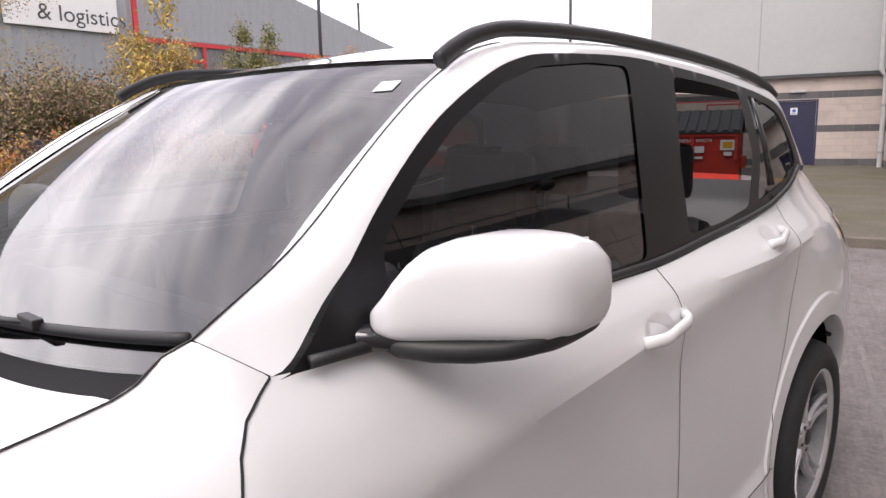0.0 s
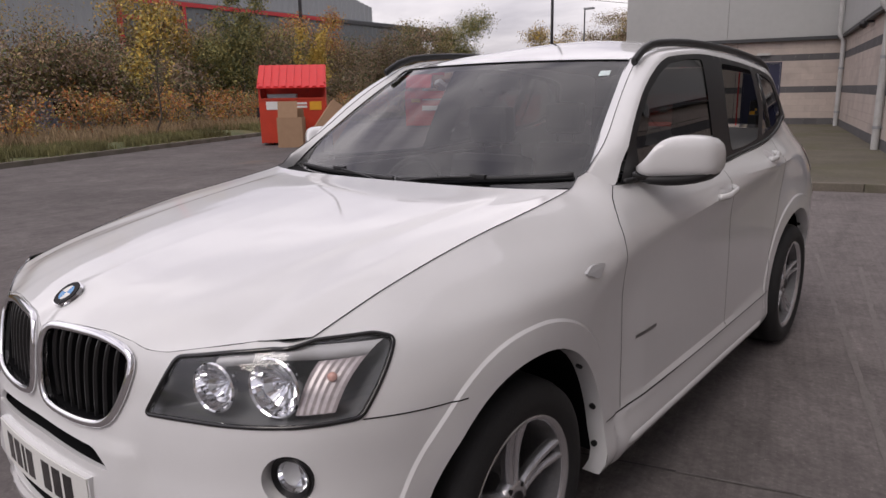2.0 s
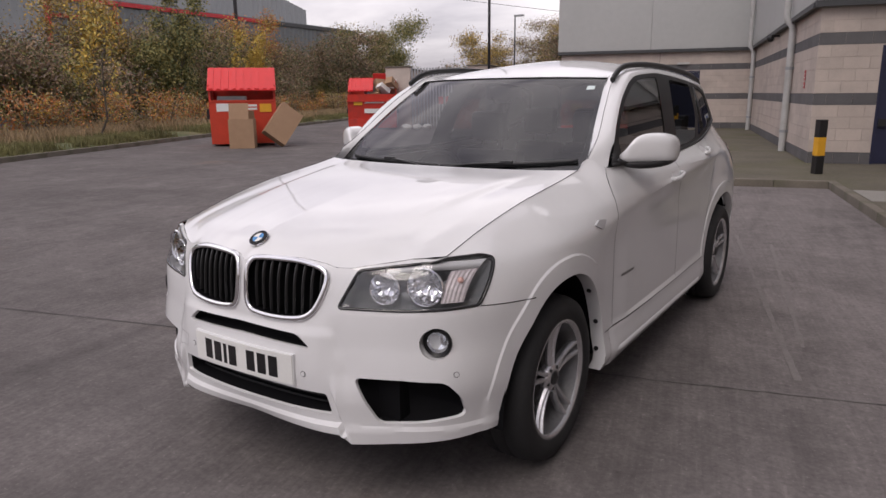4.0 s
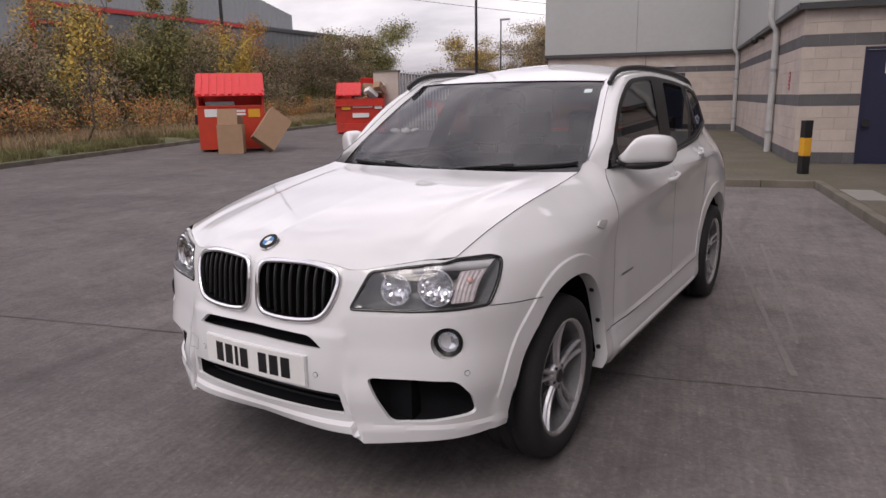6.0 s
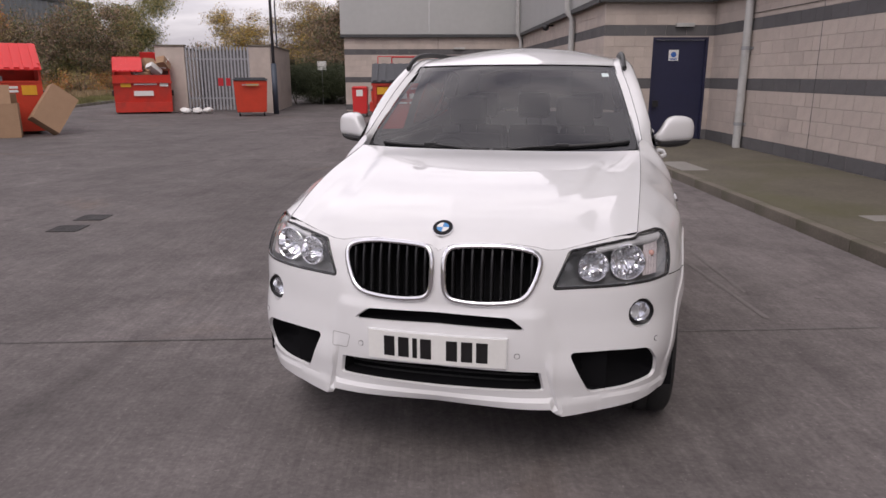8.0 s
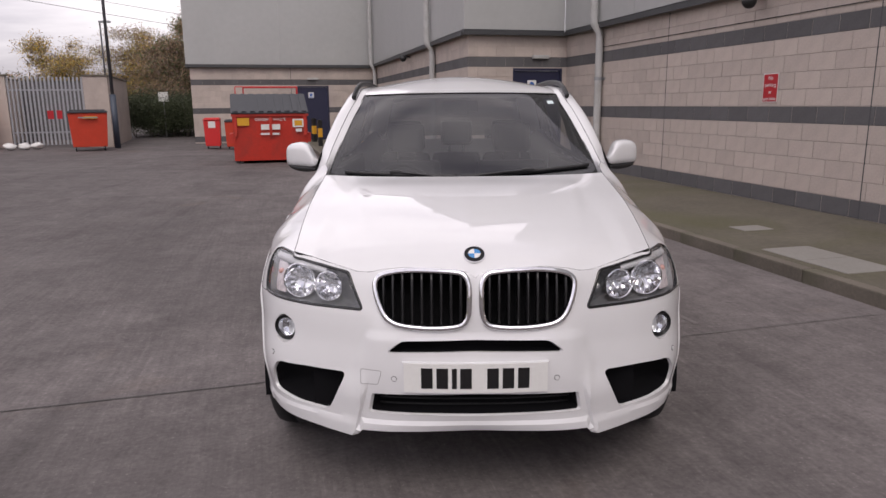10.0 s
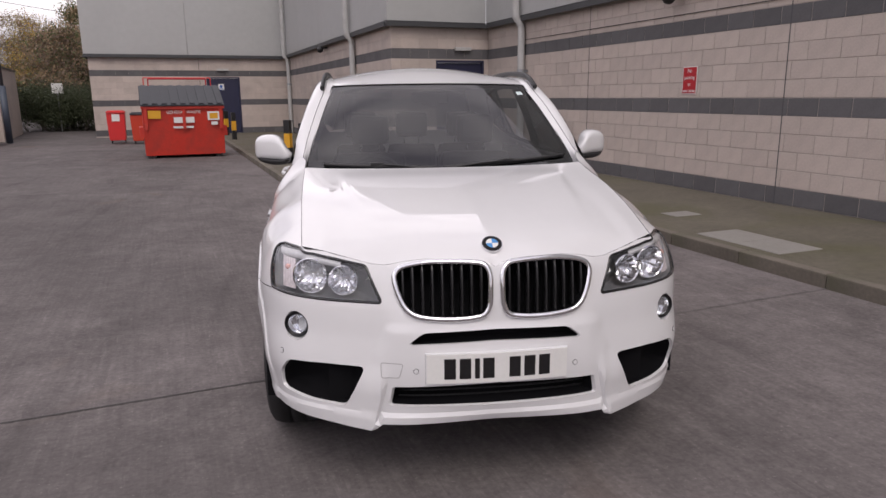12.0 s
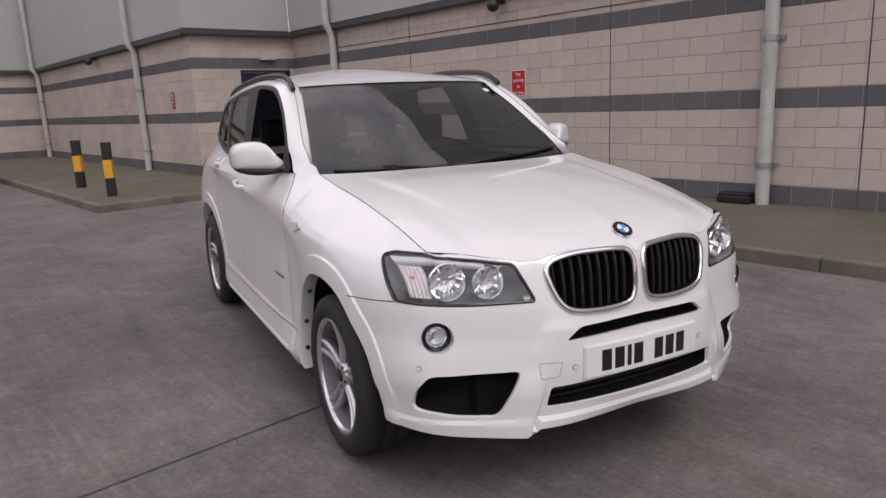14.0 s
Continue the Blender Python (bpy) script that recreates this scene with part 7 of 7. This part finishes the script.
b = wheelie(-12.2, 20.6, 14, 1.22, 1.0, 1.38, M_orange, M_darklid, "orange-red four-wheeled bin with flat dark lid")
pick(b, "yellow_label", M_yellow, (-0.15, 0.28, -0.475, -0.455, 1.08, 1.16))
pick(b, "push_bar", M_galv, (-0.3, 0.3, -0.57, -0.53, 1.1, 1.14))
b = wheelie(-8.33, 21.7, 0, 0.58, 0.7, 1.1, M_redlid, M_redlid, "bright red two-wheeled bin with a white notice")
pick(b, "notice", M_white_plain, (-0.12, 0.12, -0.325, -0.31, 0.75, 0.98))
wheelie(-7.5, 21.5, 0, 0.62, 0.7, 1.05, M_orange, M_darklid, "orange-red wheeled bin behind the container")

# ---- bin store with palisade gates ----
store = empty("bin_store", pose(*spot(-16.51, 21.25), 0, 0, 18), "blockwork bin store with galvanised palisade gates", "bin store")
SW, SH = 4.38, 2.5
for nm, b in (("front_wall", (0, 1.1, 0, 0.2, -0.3, SH)), ("front_pier", (3.56, SW, 0, 0.2, -0.3, SH)), ("side_wall", (SW - 0.2, SW, 0.2, 6.0, -0.3, SH)), ("left_wall", (0, 0.2, 0.2, 6.0, -0.3, SH)), ("rear_wall", (0.2, SW - 0.2, 5.8, 6.0, -0.3, SH))):
    bm = B()
    box(bm, *b)
    # rear wall coloured dark to stand for the shaded interior behind the gates
    wl_ = part(nm, bm, M_dark if nm == "rear_wall" else M_cream, store)
    bm = B()
    box(bm, b[0] - 0.04, b[1] + 0.04, b[2] - 0.04, b[3] + 0.04, SH + 0.001, SH + 0.06, 0.01)
    part("coping", bm, M_kerb, wl_)
for z in (0.5, 2.0):
    pick(store, "gate_rail", M_pale, (1.1, 3.56, 0.12, 0.16, z, z + 0.05))
n = 19
for i in range(n):
    bm = B()
    x = 1.15 + 2.36 * i / (n - 1)
    box(bm, x - 0.032, x + 0.032, 0.06, 0.075, 0.08, 2.48)
    box(bm, x - 0.008, x + 0.008, 0.075, 0.11, 0.08, 2.38)
    part("pale", bm, M_pale, store)
pick(store, "gate_notice", M_red_sign, (2.3, 2.5, 0.045, 0.06, 1.0, 1.3))
pick(store, "gate_notice", M_red_sign, (2.6, 2.78, 0.045, 0.06, 1.0, 1.3))

# rubbish bags by the gates
for k, (u, v) in enumerate(((-14.9, 20.5), (-14.55, 20.75), (-14.35, 21.15))):
    p = spot(u, v)
    bm = B()
    bmesh.ops.create_icosphere(bm, subdivisions=3, radius=0.2)
    for q in bm.verts:
        q.co *= 1 + 0.35 * noise.noise(q.co * 6 + Vector((k * 7, 0, 0)))
        q.co.z = q.co.z * 0.55 + 0.13
        q.co.z = max(q.co.z, 0)
    ob = part("rubbish_bag", bm, M_white_plain, smooth=True)
    ob.location = p
    tagged(ob, "torn white plastic rubbish bag on the ground", "rubbish", "rubbish bags")

# ---- poles ----
def pole(x, y, h, r, mt, label, foot=None):
    p = spot(x, y)
    w = empty("lamp_post", pose(p.x, p.y, p.z), label, "lamp post", "poles")
    bm = B()
    rod(bm, (0, 0, -0.2), (0, 0, h), r, 14, r * 0.7)
    part("column", bm, mt, w, smooth=True)
    if foot:
        bm = B()
        rod(bm, (0, 0, 0), (0, 0, foot), r * 1.7, 14)
        part("base_sleeve", bm, M_blue_pole, w, smooth=True)
    return w


pole(-11.92, 22.0, 9.5, 0.062, M_darkpole, "tall dark lighting column with a wider blue base", 1.9)
pole(-32.6, 27.3, 17.0, 0.12, M_darkpole, "tall dark lighting column among the bushes")
far_lamp = pole(-25.7, 50.6, 7.6, 0.08, M_darkpole, "street lamp with a small lantern behind the store")
bm = B()
box(bm, -0.05, 0.8, -0.14, 0.14, 7.55, 7.7, 0.03)
part("lantern", bm, M_galv, far_lamp)

# overhead wires between two far poles
wire_poles = [Vector((-75, 68, 0)), Vector((26, 102, 0))]
wl_thing = empty("overhead_line", Matrix.Identity(4), "thin overhead wires slung between far poles", "power line")
for k, p_ in enumerate(wire_poles):
    bm = B()
    rod(bm, p_, p_ + Vector((0, 0, 19.9 if k == 0 else 5.8)), 0.16, 8)
    part("pole", bm, M_darkpole, wl_thing)
for k in range(2):
    a, b = wire_poles[0] + Vector((0, 1.0 * (k - 1), 19.7 - 1.3 * k)), wire_poles[1] + Vector((0, 1.0 * (k - 1), 5.3 - 1.3 * k))
    tube("wire", [a.lerp(b, q) - Vector((0, 0, 5 * q * (1 - q))) for q in np.linspace(0, 1, 25)], 0.028, M_darkpole, wl_thing, seg=5)

# ---- verge, bushes and trees ----
def leaf_cloud(name, blobs, per, size, materials, parent=None, seed=1, flat=0.5, stems=True):
    """Foliage of many small folded leaves scattered through uneven blobs (x, y, z, rx, ry, rz)."""
    rng = np.random.default_rng(seed)
    vs, fs, ms = [], [], []
    k = 0
    for bx, by, bz, rx, ry, rz in blobs:
        n = int(per * max(0.15, rx * rz) / 1.0)
        d = rng.normal(size=(n, 3))
        r = np.linalg.norm(d, axis=1)
        d /= r[:, None]
        r = np.minimum(r * 0.5, 1.4)
        lump = 1 + 0.25 * np.sin(d[:, 0] * 5 + bx) * np.sin(d[:, 2] * 6 + by)
        c = d * (r * lump)[:, None] * np.array([rx, ry, rz]) + np.array([bx, by, bz])
        a = rng.normal(size=(n, 3))
        a /= np.linalg.norm(a, axis=1)[:, None]
        b = np.cross(a, rng.normal(size=(n, 3)))
        b /= np.linalg.norm(b, axis=1)[:, None]
        sz = size * rng.uniform(0.6, 1.5, n)[:, None]
        p0, p1, p2, p3 = c - a * sz, c + b * sz * flat, c + a * sz, c - b * sz * flat
        vs.append(np.stack([p0, p1, p2, p3], 1).reshape(-1, 3))
        idx = np.arange(n)[:, None] * 4 + k
        fs.append(np.concatenate([idx, idx + 1, idx + 2, idx + 3], 1))
        tone = rng.integers(0, len(materials), n) if len(materials) > 1 else np.zeros(n, int)
        ms.append(tone)
        k += 4 * n
    v, f, m = np.concatenate(vs), np.concatenate(fs), np.concatenate(ms)
    me = bpy.data.meshes.new(name)
    me.from_pydata(v.tolist(), [], f.tolist())
    for mt in materials:
        me.materials.append(mt)
    me.polygons.foreach_set("material_index", m.astype(np.int32))
    ob = new(name, me)
    ob.parent = parent
    return ob


def leafy(name, c, vary=0.35):
    m = mat(name, c, 0.75, vary=vary, scale=0.8, each=0.18)
    return m


M_leaf_dark = leafy("dark_green_leaf", (0.1, 0.115, 0.045))
M_hedge = leafy("evergreen_leaf", (0.045, 0.058, 0.025))
M_leaf_olive = leafy("olive_leaf", (0.28, 0.24, 0.08))
M_leaf_yellow = leafy("yellow_leaf", (0.46, 0.33, 0.065))
M_leaf_gold = leafy("gold_leaf", (0.46, 0.29, 0.055))
M_leaf_rust = leafy("rust_leaf", (0.48, 0.17, 0.055))
M_leaf_brown = leafy("brown_leaf", (0.29, 0.195, 0.115))
M_twig = leafy("bare_twig", (0.19, 0.135, 0.105))
M_straw = leafy("dry_grass", (0.33, 0.24, 0.14), 0.5)
M_blade = leafy("grass_blade", (0.17, 0.16, 0.065), 0.5)
M_bark = mat("bark", (0.1, 0.085, 0.07), 0.9, vary=0.3, scale=8, bump=0.6, bscale=25)

# verge sheet with a low kerb
VERGE = pose(-14.4, 3.9, 0, 0, 0, 22)  # local y along the kerb, negative x into the bushes


def ground_z(u, v):
    p = VERGE @ Vector((u, v, 0))
    return p.x, p.y, rise(p.x) + 0.16


bm = B()
g = []
vlist = np.linspace(-30, 75, 106)
ulist = [0, -0.6, -1.5, -3, -5, -8, -14, -30, -60]
for v in vlist:
    g.append([])
    for u in ulist:
        x, y, z = ground_z(u, v)
        g[-1].append(bm.verts.new((x, y, z - 0.05 if u == 0 else z + 0.1 * noise.noise(Vector((u * 0.4, v * 0.4, 0))))))
for a, b in zip(g[:-1], g[1:]):
    for j in range(len(ulist) - 1):
        bm.faces.new((a[j], a[j + 1], b[j + 1], b[j]))
bmesh.ops.recalc_face_normals(bm, faces=bm.faces[:])
tagged(part("verge", bm, M_grass, smooth=True), "rough grass verge with dry tufts beyond the yard", "verge", kind="structure")
vk = empty("verge_kerb", VERGE, "low dark concrete kerb edging the verge", "kerb", kind="structure")
kerb_run(vk, (0.06, -14), (0.06, 44), height=0.12, length=0.914, base=VERGE)


def tufts(name, n, u0, u1, v0, v1, h, material, label, seed, width=0.012):
    """Upright blades in clumps."""
    rng = np.random.default_rng(seed)
    vs, fs = [], []
    for c in range(n):
        u, v = rng.uniform(u0, u1), rng.uniform(v0, v1)
        if noise.noise(Vector((u * 0.5 + seed, v * 0.5, 0))) < -0.15:
            continue
        x, y, z = ground_z(u, v)
        for b in range(9):
            a = rng.uniform(0, 6.28)
            lean = rng.uniform(0.05, 0.4)
            hh = h * rng.uniform(0.5, 1.2)
            bx, by = x + rng.normal() * 0.09, y + rng.normal() * 0.09
            k = len(vs)
            w = width * rng.uniform(0.7, 1.6)
            ca, sa = math.cos(a), math.sin(a)
            vs += [(bx - sa * w, by + ca * w, z - 0.05), (bx + sa * w, by - ca * w, z - 0.05), (bx + ca * lean * hh * 0.4 + sa * w * 0.7, by + sa * lean * hh * 0.4, z + hh * 0.6), (bx + ca * lean * hh, by + sa * lean * hh, z + hh)]
            fs += [(k, k + 1, k + 2), (k, k + 2, k + 3)]
    me = bpy.data.meshes.new(name)
    me.from_pydata(vs, [], fs)
    me.materials.append(material)
    ob = new(name, me)
    return tagged(ob, label, "grass", kind="stuff")


tufts("grass", 9000, -2.4, -0.1, -6, 40, 0.2, M_blade, "short green grass along the verge", 3)
tufts("dry_grass", 3600, -4.4, -1.0, -6, 40, 0.42, M_straw, "tall dry straw-coloured grass on the verge", 4, 0.011)


def shrub(u, v, *rest):
    return shrub_at(*ground_z(u, v), *rest)


def shrub_at(x, y, z, h, w, mats, seed, label, per=420, size=0.05):
    rng = np.random.default_rng(seed)
    s = empty("shrub", pose(x, y, z, 0, 0, rng.uniform(0, 360)), label, "shrub", "shrubs")
    for k in range(4):
        a = rng.uniform(0, 6.28)
        r = rng.uniform(0.2, 0.45) * w
        bm = B()
        rod(bm, (0, 0, -0.1), (r * math.cos(a), r * math.sin(a), h * rng.uniform(0.6, 0.95)), 0.02, 5, 0.006)
        part("stem", bm, M_bark, s)
    blobs = [(rng.normal() * w * 0.3, rng.normal() * w * 0.3, h * rng.uniform(0.25, 0.85), w * rng.uniform(0.25, 0.45), w * rng.uniform(0.25, 0.45), h * rng.uniform(0.18, 0.32)) for _ in range(9)]
    leaf_cloud("foliage", blobs, per, size, mats, s, seed)
    return s


def tree(x, y, h, w, mats, seed, label, clear=0.35, per=1500, size=0.07, girth=0.02):
    z = rise(x) + 0.12
    rng = np.random.default_rng(seed)
    t = empty("tree", pose(x, y, z, 0, 0, rng.uniform(0, 360)), label, "tree", "trees on the verge")
    bm = B()
    p = Vector((0, 0, -0.2))
    r = girth * h
    tips = []
    for k in range(5):
        q = p + Vector((rng.normal() * 0.05 * h, rng.normal() * 0.05 * h, h * 0.2))
        rod(bm, p, q, r, 8, r * 0.72)
        r *= 0.72
        p = q
        if k:
            for _ in range(4):
                a = rng.uniform(0, 6.28)
                e = p + Vector((math.cos(a) * w * rng.uniform(0.25, 0.5), math.sin(a) * w * rng.uniform(0.25, 0.5), h * rng.uniform(0.04, 0.18)))
                rod(bm, p - Vector((0, 0, 0.05 * h)), e, r * 0.6, 5, 0.006)
                tips.append(e)
                for _ in range(3):
                    rod(bm, e.lerp(p, rng.uniform(0, 0.5)), e + Vector((rng.normal() * 0.12 * w, rng.normal() * 0.12 * w, rng.uniform(0.02, 0.14) * h)), 0.007, 4, 0.003)
    part("trunk", bm, M_bark, t)
    blobs = [(e.x, e.y, max(e.z, h * clear), w * rng.uniform(0.14, 0.27), w * rng.uniform(0.14, 0.27), h * rng.uniform(0.08, 0.16)) for e in tips]
    blobs += [(rng.normal() * w * 0.2, rng.normal() * w * 0.2, h * rng.uniform(clear + 0.1, 0.95), w * 0.24, w * 0.24, h * 0.13) for _ in range(9)]
    leaf_cloud("crown", blobs, per, size, mats, t, seed)
    return t


rng_ = np.random.default_rng(11)
# low rust-coloured beech row
for i in range(46):
    v = -4 + i * 0.95 + rng_.normal() * 0.2
    mats = [[M_leaf_rust, M_leaf_brown, M_leaf_olive], [M_leaf_rust, M_leaf_gold, M_leaf_brown], [M_leaf_brown, M_leaf_olive, M_twig]][i % 3]
    shrub(-2.2 - rng_.uniform(0, 1.4), v, rng_.uniform(1.05, 1.7), rng_.uniform(0.9, 1.3), mats, 100 + i, "low shrub with rusty autumn leaves on the verge", 800, 0.036)
# mass of taller brown and green bushes behind
for i in range(46):
    v = -3 + i * 1.17 + rng_.normal() * 0.4
    mats = [[M_leaf_brown, M_leaf_olive, M_twig], [M_leaf_dark, M_leaf_brown, M_twig], [M_leaf_dark, M_leaf_olive]][i % 3]
    shrub(-5.8 - rng_.uniform(0, 3.4), v, rng_.uniform(2.8, 4.5) * (0.72 if i < 14 else 1.0), rng_.uniform(2.6, 3.6), mats, 200 + i, "tall dense bush with brown and green leaves", 1700, 0.05)

# trees that stand out of the bushes
for x, y, h, w, mats, sd, lab in (
    (-18.3, 9.3, 4.2, 1.05, [M_leaf_yellow, M_leaf_gold, M_leaf_olive], 1, "young tree with yellow autumn leaves and slim trunk"),
    (-25.9, 22.6, 3.75, 1.6, [M_leaf_yellow, M_leaf_yellow, M_leaf_gold], 2, "small tree with bright yellow autumn leaves"),
    (-26.2, 18.2, 4.9, 1.9, [M_leaf_dark, M_leaf_olive], 3, "slender dark green tree among the bushes"),
    (-23.9, 7.8, 6.4, 3.3, [M_leaf_olive, M_leaf_gold, M_twig], 4, "tall thin birch with sparse golden leaves"),
    (-24.2, 4.1, 5.8, 3.1, [M_leaf_gold, M_leaf_olive, M_twig], 5, "tall thin birch with sparse golden leaves"),
    (-26.9, 14.9, 4.7, 3.1, [M_leaf_olive, M_leaf_gold, M_leaf_brown], 6, "olive and gold tree behind the bushes"),
    (-31.6, 26.8, 4.9, 3.3, [M_leaf_rust, M_leaf_brown, M_leaf_gold], 7, "tree with rusty orange autumn leaves"),
    (-30.5, 24.4, 4.3, 3.3, [M_leaf_brown, M_twig, M_leaf_olive], 8, "brown twiggy tree with few remaining leaves"),
    (-31.5, 34.5, 4.6, 4.2, [M_leaf_dark, M_leaf_brown, M_twig], 9, "dark bushy tree behind the bin store"),
    (-33.0, 39.0, 5.1, 4.2, [M_leaf_dark, M_leaf_olive, M_leaf_brown], 10, "dark green tree behind the bin store"),
    (-33.6, 43.6, 6.1, 4.0, [M_leaf_dark, M_leaf_olive], 12, "dark green tree behind the bin store"),
    (-37.0, 66.5, 6.5, 6, [M_leaf_gold, M_leaf_olive, M_twig], 13, "sparse autumn tree in the distance"),
    (-34.3, 72.0, 7.7, 7.2, [M_twig, M_leaf_brown, M_leaf_olive], 14, "sparse bare-twigged tree in the distance"),
    (-30.0, 70.6, 6.9, 6, [M_twig, M_leaf_olive, M_leaf_gold], 15, "sparse autumn tree in the distance"),
    (-25.5, 64.5, 6.0, 4.8, [M_leaf_dark, M_leaf_brown, M_twig], 16, "dark tree beyond the hedge"),
    (-20.5, 58.3, 6.9, 4.8, [M_leaf_dark, M_leaf_brown], 17, "dark tree beyond the hedge"),
    (-20.8, 51.2, 5.1, 5, [M_leaf_dark, M_leaf_brown, M_twig], 18, "dark tree beyond the hedge"),
):
    tree(x, y, h, w, mats, 300 + sd, lab, 0.3 if sd > 12 else 0.35, {1: 420, 2: 900, 4: 900, 5: 900, 13: 900, 14: 600, 15: 700, 8: 700}.get(sd, 1500), 0.07 if sd > 12 else (0.032 if sd in (4, 5) else 0.055), 0.009 if sd in (1, 2) else 0.018)
for i in range(12):
    shrub_at(*site(-6.9 + 0.75 * (i % 4) + 0.2 * (i // 4), 33.0 + 2.6 * (i // 4) + rng_.normal() * 0.3), 1.75 + rng_.uniform(0, 0.4), 2.1, [M_hedge], 400 + i, "dense dark evergreen hedge bush beside the building", 2600, 0.034)
for i in range(16):
    shrub_at(*site(-27 + i * 1.6, 80 + rng_.normal() * 2), 3.4 + rng_.uniform(0, 1.4), 4.4, [M_leaf_dark, M_leaf_brown, M_twig], 430 + i, "distant dark bush on the skyline", 420, 0.12)

# ---- distant warehouse with red trim ----
shed = empty("warehouse", Matrix.Identity(4), "large grey clad warehouse with red trim in the distance", "warehouse")
A_, P_ = Vector((-35.85, 17.15, 0)), Vector((-38.1, 44.9, 0))
dr_ = (P_ - A_).normalized()
nn_ = Vector((dr_.y, -dr_.x, 0))  # towards the yard
SH = Matrix((( dr_.x, -nn_.x, 0, A_.x), (dr_.y, -nn_.y, 0, A_.y), (0, 0, 1, 0), (0, 0, 0, 1)))
LS = (P_ - A_).length
M_trimred = mat("red_trim", (0.5, 0.03, 0.035), 0.5, vary=0.05, scale=2)


def shed_box(name, x0, x1, y0, y1, z0, z1, material, parent=None):
    bm = B()
    box(bm, x0, x1, y0, y1, z0, z1)
    o = part(name, bm, material, parent or shed)
    o.matrix_world = SH
    return o


def ribbed(name, x0, x1, y, z0, z1f, material, step=0.5):
    """Profiled sheet wall; z1f gives the top height along x."""
    bm = B()
    n = int((x1 - x0) / step)
    prev = None
    for i in range(2 * n + 1):
        x = x0 + (x1 - x0) * i / (2 * n)
        dy = 0.0 if i % 2 else -0.06
        row = [bm.verts.new((x, y + dy, z0)), bm.verts.new((x, y + dy, z1f(x)))]
        if prev:
            bm.faces.new((prev[0], row[0], row[1], prev[1]))
        prev = row
    o = part(name, bm, material, shed)
    o.matrix_world = SH
    return o


ribbed("lower_wall", 0, LS, 0, -0.5, lambda x: 6.8, M_shed_dark)
ribbed("upper_wall", -1, LS * 0.82, 1.2, 6.6, lambda x: min(11.5, 8.2 + 0.23 * (LS * 0.82 - x)), M_shed)
ribbed("left_wall", -26, 0, -0.8, -0.5, lambda x: 10.6, M_shed)
shed_box("lower_roof", 0, LS, 0.05, 14, 6.8, 6.95, M_shed_dark)
shed_box("end_wall", LS - 0.1, LS, 0.05, 14, -0.5, 6.8, M_shed_dark)
shed_box("eaves_trim", 0, LS * 0.6, -0.16, 0.04, 6.62, 6.86, M_trimred)
shed_box("eaves_capping", LS * 0.6, LS + 0.1, -0.16, 0.04, 6.62, 6.86, M_flash)
shed_box("corner_trim", -0.15, 0.1, -0.95, -0.8, -0.5, 10.6, M_trimred)
shed_box("lower_trim", 0.15, LS * 0.157, -0.16, -0.08, 5.7, 5.9, M_trimred)
shed_box("corner_trim", LS * 0.157, LS * 0.157 + 0.2, -0.16, -0.08, 4.9, 6.62, M_trimred)
sb = shed_box("sign_board", -6.3, -1.05, -1.05, -0.92, 6.75, 8.5, M_white_plain)
text_mesh("& logistics", 1.05, M_flash, "lettering", sb, pose(-2.75, -1.06, 7.4, 90))

# pale van parked beyond the verge
x, y, z = -23.5, 8.0, rise(-23.5) + 0.16
van = empty("van", pose(x, y, z - 0.5, 0, 0, TURN + 90), "pale blue-grey van parked beyond the verge", "van")
bm = B()
prof = [(-2.2, 0.35), (2.2, 0.35), (2.25, 0.9), (1.6, 1.05), (1.1, 1.7), (-2.1, 1.78), (-2.22, 1.0)]
lo_ = [bm.verts.new((x_, -0.85, z_)) for x_, z_ in prof]
hi_ = [bm.verts.new((x_, 0.85, z_)) for x_, z_ in prof]
bm.faces.new(lo_)
bm.faces.new(hi_[::-1])
for i in range(len(prof)):
    bm.faces.new((lo_[i], hi_[i], hi_[(i + 1) % 7], lo_[(i + 1) % 7]))
bmesh.ops.recalc_face_normals(bm, faces=bm.faces[:])
bmesh.ops.bevel(bm, geom=bm.edges[:], offset=0.06, segments=2, affect="EDGES")
part("body", bm, mat("blue_grey_paint", (0.2, 0.23, 0.32), 0.3, coat=0.6), van)
for sy in (-1, 1):
    bm = B()
    prism(bm, [(0.2, 1.1), (1.4, 1.1), (1.05, 1.6), (0.2, 1.62)], -0.01, 0.01, Matrix.Translation((0, sy * 0.86, 0)) @ pose(0, 0, 0, 90))
    part("window", bm, M_gloss, van)
    for wx in (-1.4, 1.45):
        bm = B()
        rod(bm, (wx, sy * 0.72, 0.33), (wx, sy * 0.9, 0.33), 0.33, 20)
        part("wheel", bm, M_rubber, van)

# small white sign by the hedge
p = spot(-13.4, 30.3)
sgn = empty("post_sign", pose(p.x, p.y, p.z, 0, 0, TURN + 10), "small white sign on a post beside hedge", "sign")
bm = B()
rod(bm, (0, 0, 0), (0, 0, 2.1), 0.03)
part("post", bm, M_galv, sgn)
bm = B()
box(bm, -0.22, 0.22, -0.05, -0.035, 1.68, 2.12)
part("sign_plate", bm, M_white_plain, sgn)
# ---- wall blocks, laid last ----
lay_blocks()
